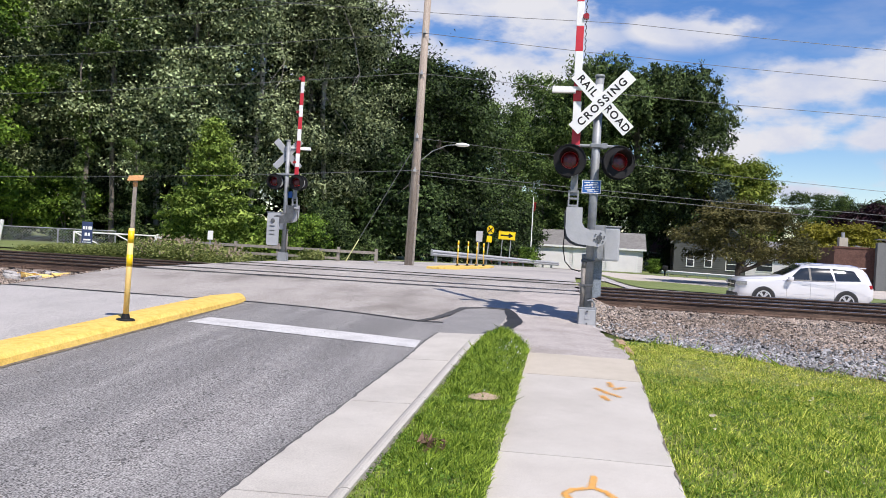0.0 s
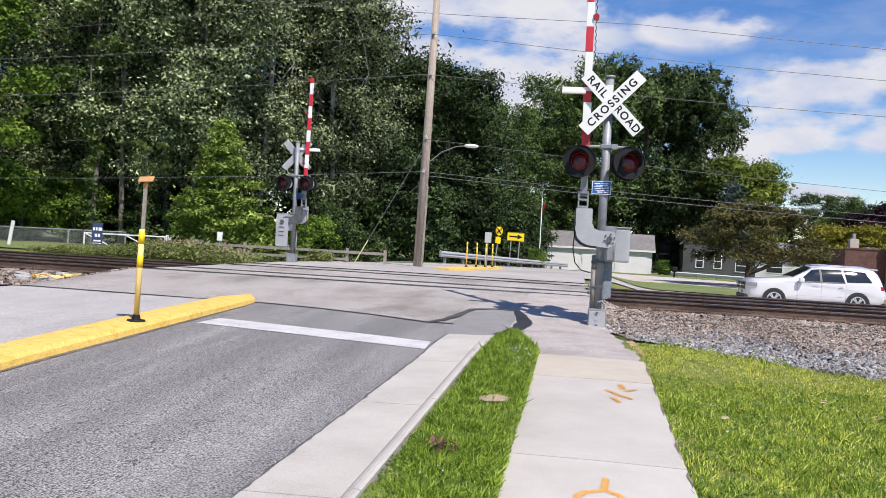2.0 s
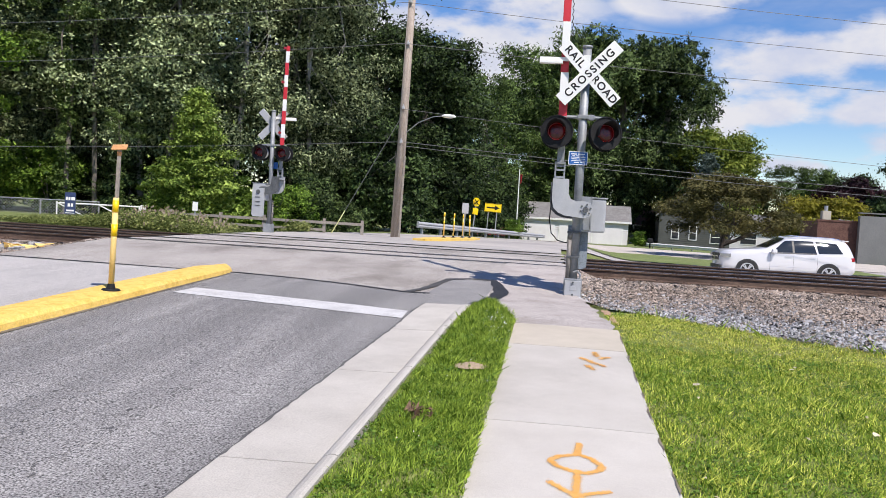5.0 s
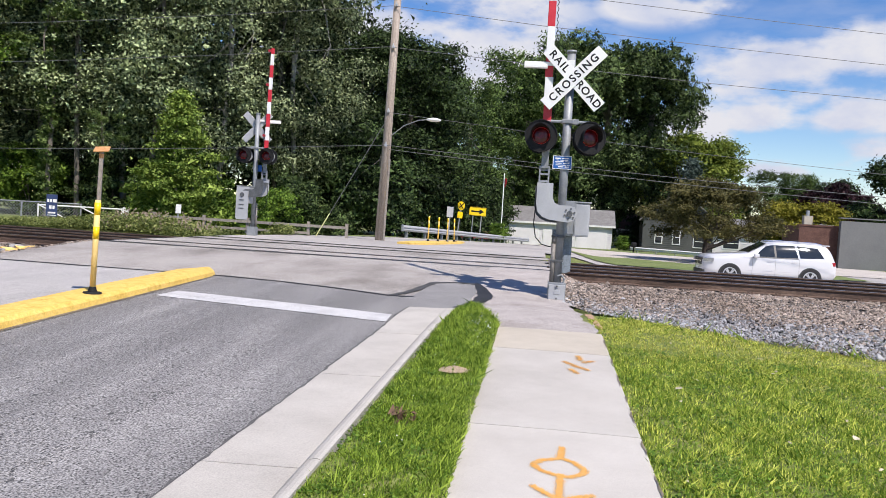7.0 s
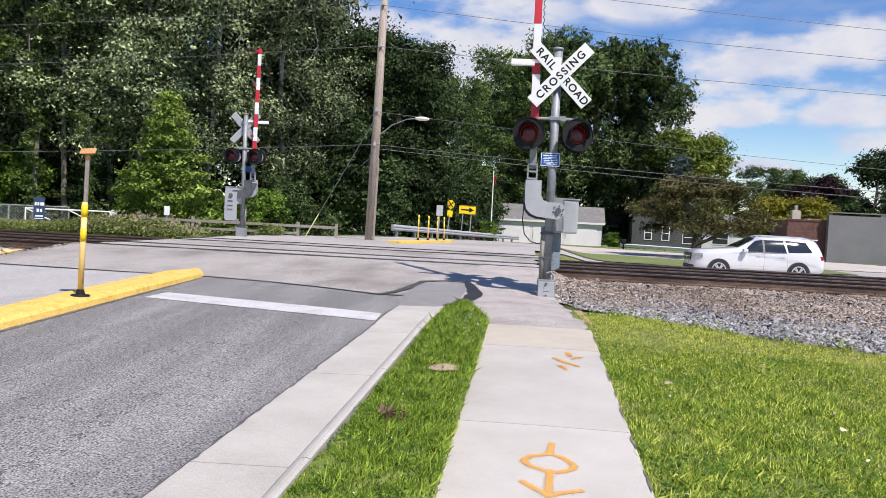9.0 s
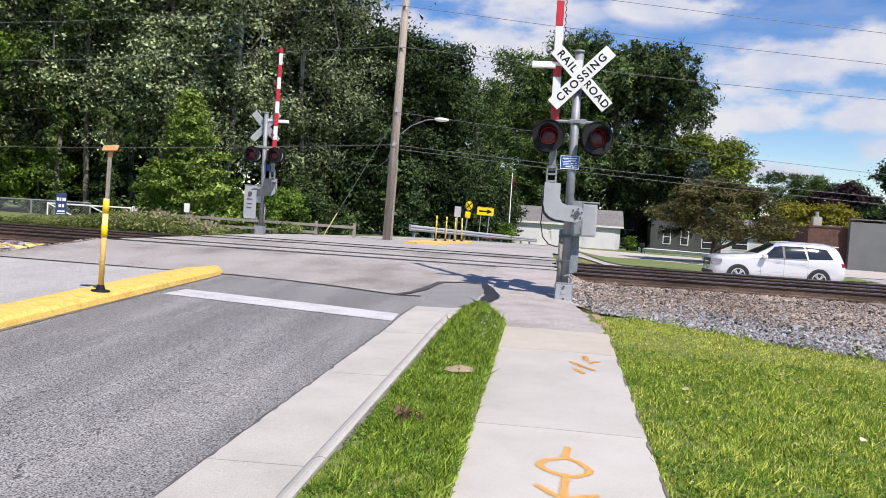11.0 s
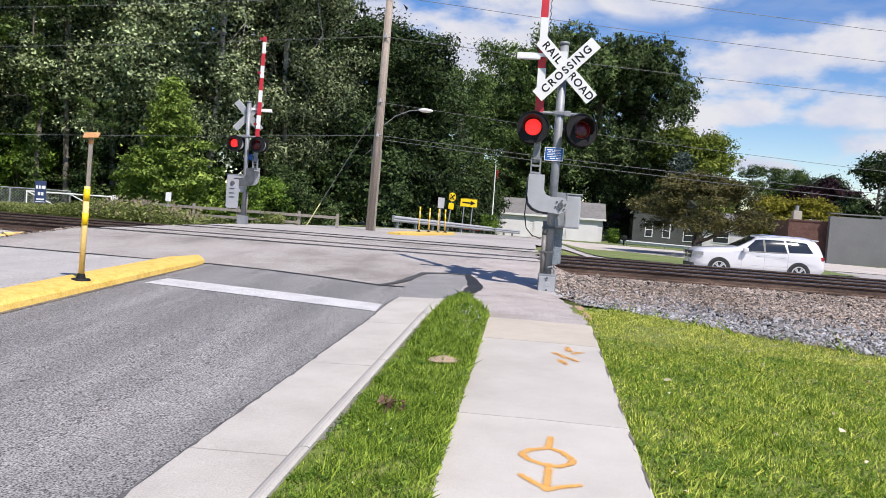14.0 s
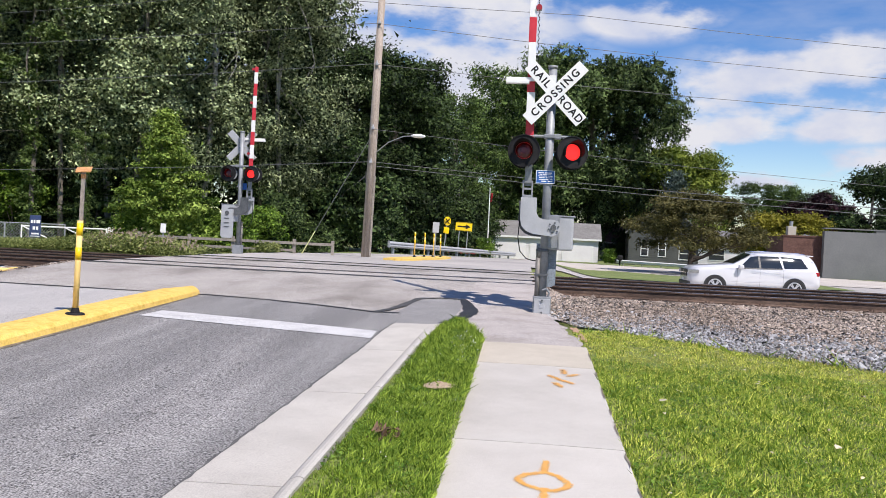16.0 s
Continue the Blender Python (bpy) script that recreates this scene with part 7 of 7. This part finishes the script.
def build_weeds():
    rng = np.random.default_rng(8)
    n = 6500
    px = rng.uniform(-20, -8.9, n)
    py = rng.uniform(27.2, 29.9, n) + np.maximum(0, -px - 15) * 0.1
    keep = (px < -10.2) | (py > 28.6)
    px, py = px[keep], py[keep]
    n = len(px)
    h = rng.uniform(0.2, 0.68, n) * np.interp(px, [-20, -17.5, -15, -13, -9], [0.35, 0.5, 1.1, 1.0, 0.6])
    V, F, VH, FH = [], [], [], []
    for i in range(n):
        z = float(land(px[i], py[i]))
        for j in range(7):
            a, hh, sz = rng.uniform(0, 6.28), h[i] * rng.uniform(0.1, 1) ** 0.6, rng.uniform(0.02, 0.048)
            c = np.array((px[i] + rng.normal(0, 0.08), py[i] + rng.normal(0, 0.08), z + hh))
            u = np.array((math.cos(a), math.sin(a), rng.uniform(-0.3, 0.9))) * sz
            w = np.cross(u, rng.normal(0, 1, 3)) * 0.45
            k = len(V)
            V += [tuple(c - u), tuple(c + w), tuple(c + u), tuple(c - w)]
            F.append((k, k + 1, k + 2, k + 3))
        if -15.5 < px[i] < -11.5 and rng.uniform() < 0.06:
            for j in range(3):
                k = len(VH)
                o = rng.normal(0, 0.05, 3)
                c = (px[i] + o[0], py[i] + o[1], z + h[i] * 1.05 + o[2])
                VH += [(c[0] - 0.03, c[1], c[2]), (c[0], c[1] - 0.02, c[2] - 0.04), (c[0] + 0.03, c[1] + 0.01, c[2]), (c[0], c[1] + 0.02, c[2] + 0.05)]
                FH.append((k, k + 1, k + 2, k + 3))
    tagged(raw("weeds", V, F, M_WEED), "tall dry weeds along the track bank", "weeds", "", "stuff")
    tagged(raw("weed_heads", VH, FH, M_WEEDHEAD), "pinkish seed heads above the weeds", "weeds", "", "stuff")


build_weeds()


def build_litter():
    rng = np.random.default_rng(4)
    # dead leaf clump in the verge and bare soil patch
    V, F = [], []
    for i in range(60):
        x, y = -0.85 + rng.normal(0, 0.05), 5.43 + rng.normal(0, 0.05)
        z = float(land(x, y)) + 0.085 + rng.uniform(0, 0.05)
        d = rng.normal(0, 0.019, (3, 3))
        k = len(V)
        V += [tuple(np.array((x, y, z)) + d[j]) for j in range(3)]
        F.append((k, k + 1, k + 2))
    tagged(raw("dead_leaves", V, F, M_DEADLEAF), "clump of brown dead leaves in the verge", "leaves", "", "stuff")
    bm = B()
    n = 18
    c = bm.verts.new((-0.65, 7.02, float(land(-0.65, 7.02)) + 0.11))
    rim = [bm.verts.new((-0.65 + 0.15 * math.cos(2 * math.pi * i / n) * rng.uniform(0.8, 1.15), 7.02 + 0.16 * math.sin(2 * math.pi * i / n) * rng.uniform(0.8, 1.15), float(land(-0.65, 7.02)) + 0.075)) for i in range(n)]
    for i in range(n):
        bm.faces.new((c, rim[i], rim[(i + 1) % n]))
    tagged(part("soil_patch", bm, M_SOIL), "bare dry soil patch in the grass verge", "soil", "", "structure")


build_litter()


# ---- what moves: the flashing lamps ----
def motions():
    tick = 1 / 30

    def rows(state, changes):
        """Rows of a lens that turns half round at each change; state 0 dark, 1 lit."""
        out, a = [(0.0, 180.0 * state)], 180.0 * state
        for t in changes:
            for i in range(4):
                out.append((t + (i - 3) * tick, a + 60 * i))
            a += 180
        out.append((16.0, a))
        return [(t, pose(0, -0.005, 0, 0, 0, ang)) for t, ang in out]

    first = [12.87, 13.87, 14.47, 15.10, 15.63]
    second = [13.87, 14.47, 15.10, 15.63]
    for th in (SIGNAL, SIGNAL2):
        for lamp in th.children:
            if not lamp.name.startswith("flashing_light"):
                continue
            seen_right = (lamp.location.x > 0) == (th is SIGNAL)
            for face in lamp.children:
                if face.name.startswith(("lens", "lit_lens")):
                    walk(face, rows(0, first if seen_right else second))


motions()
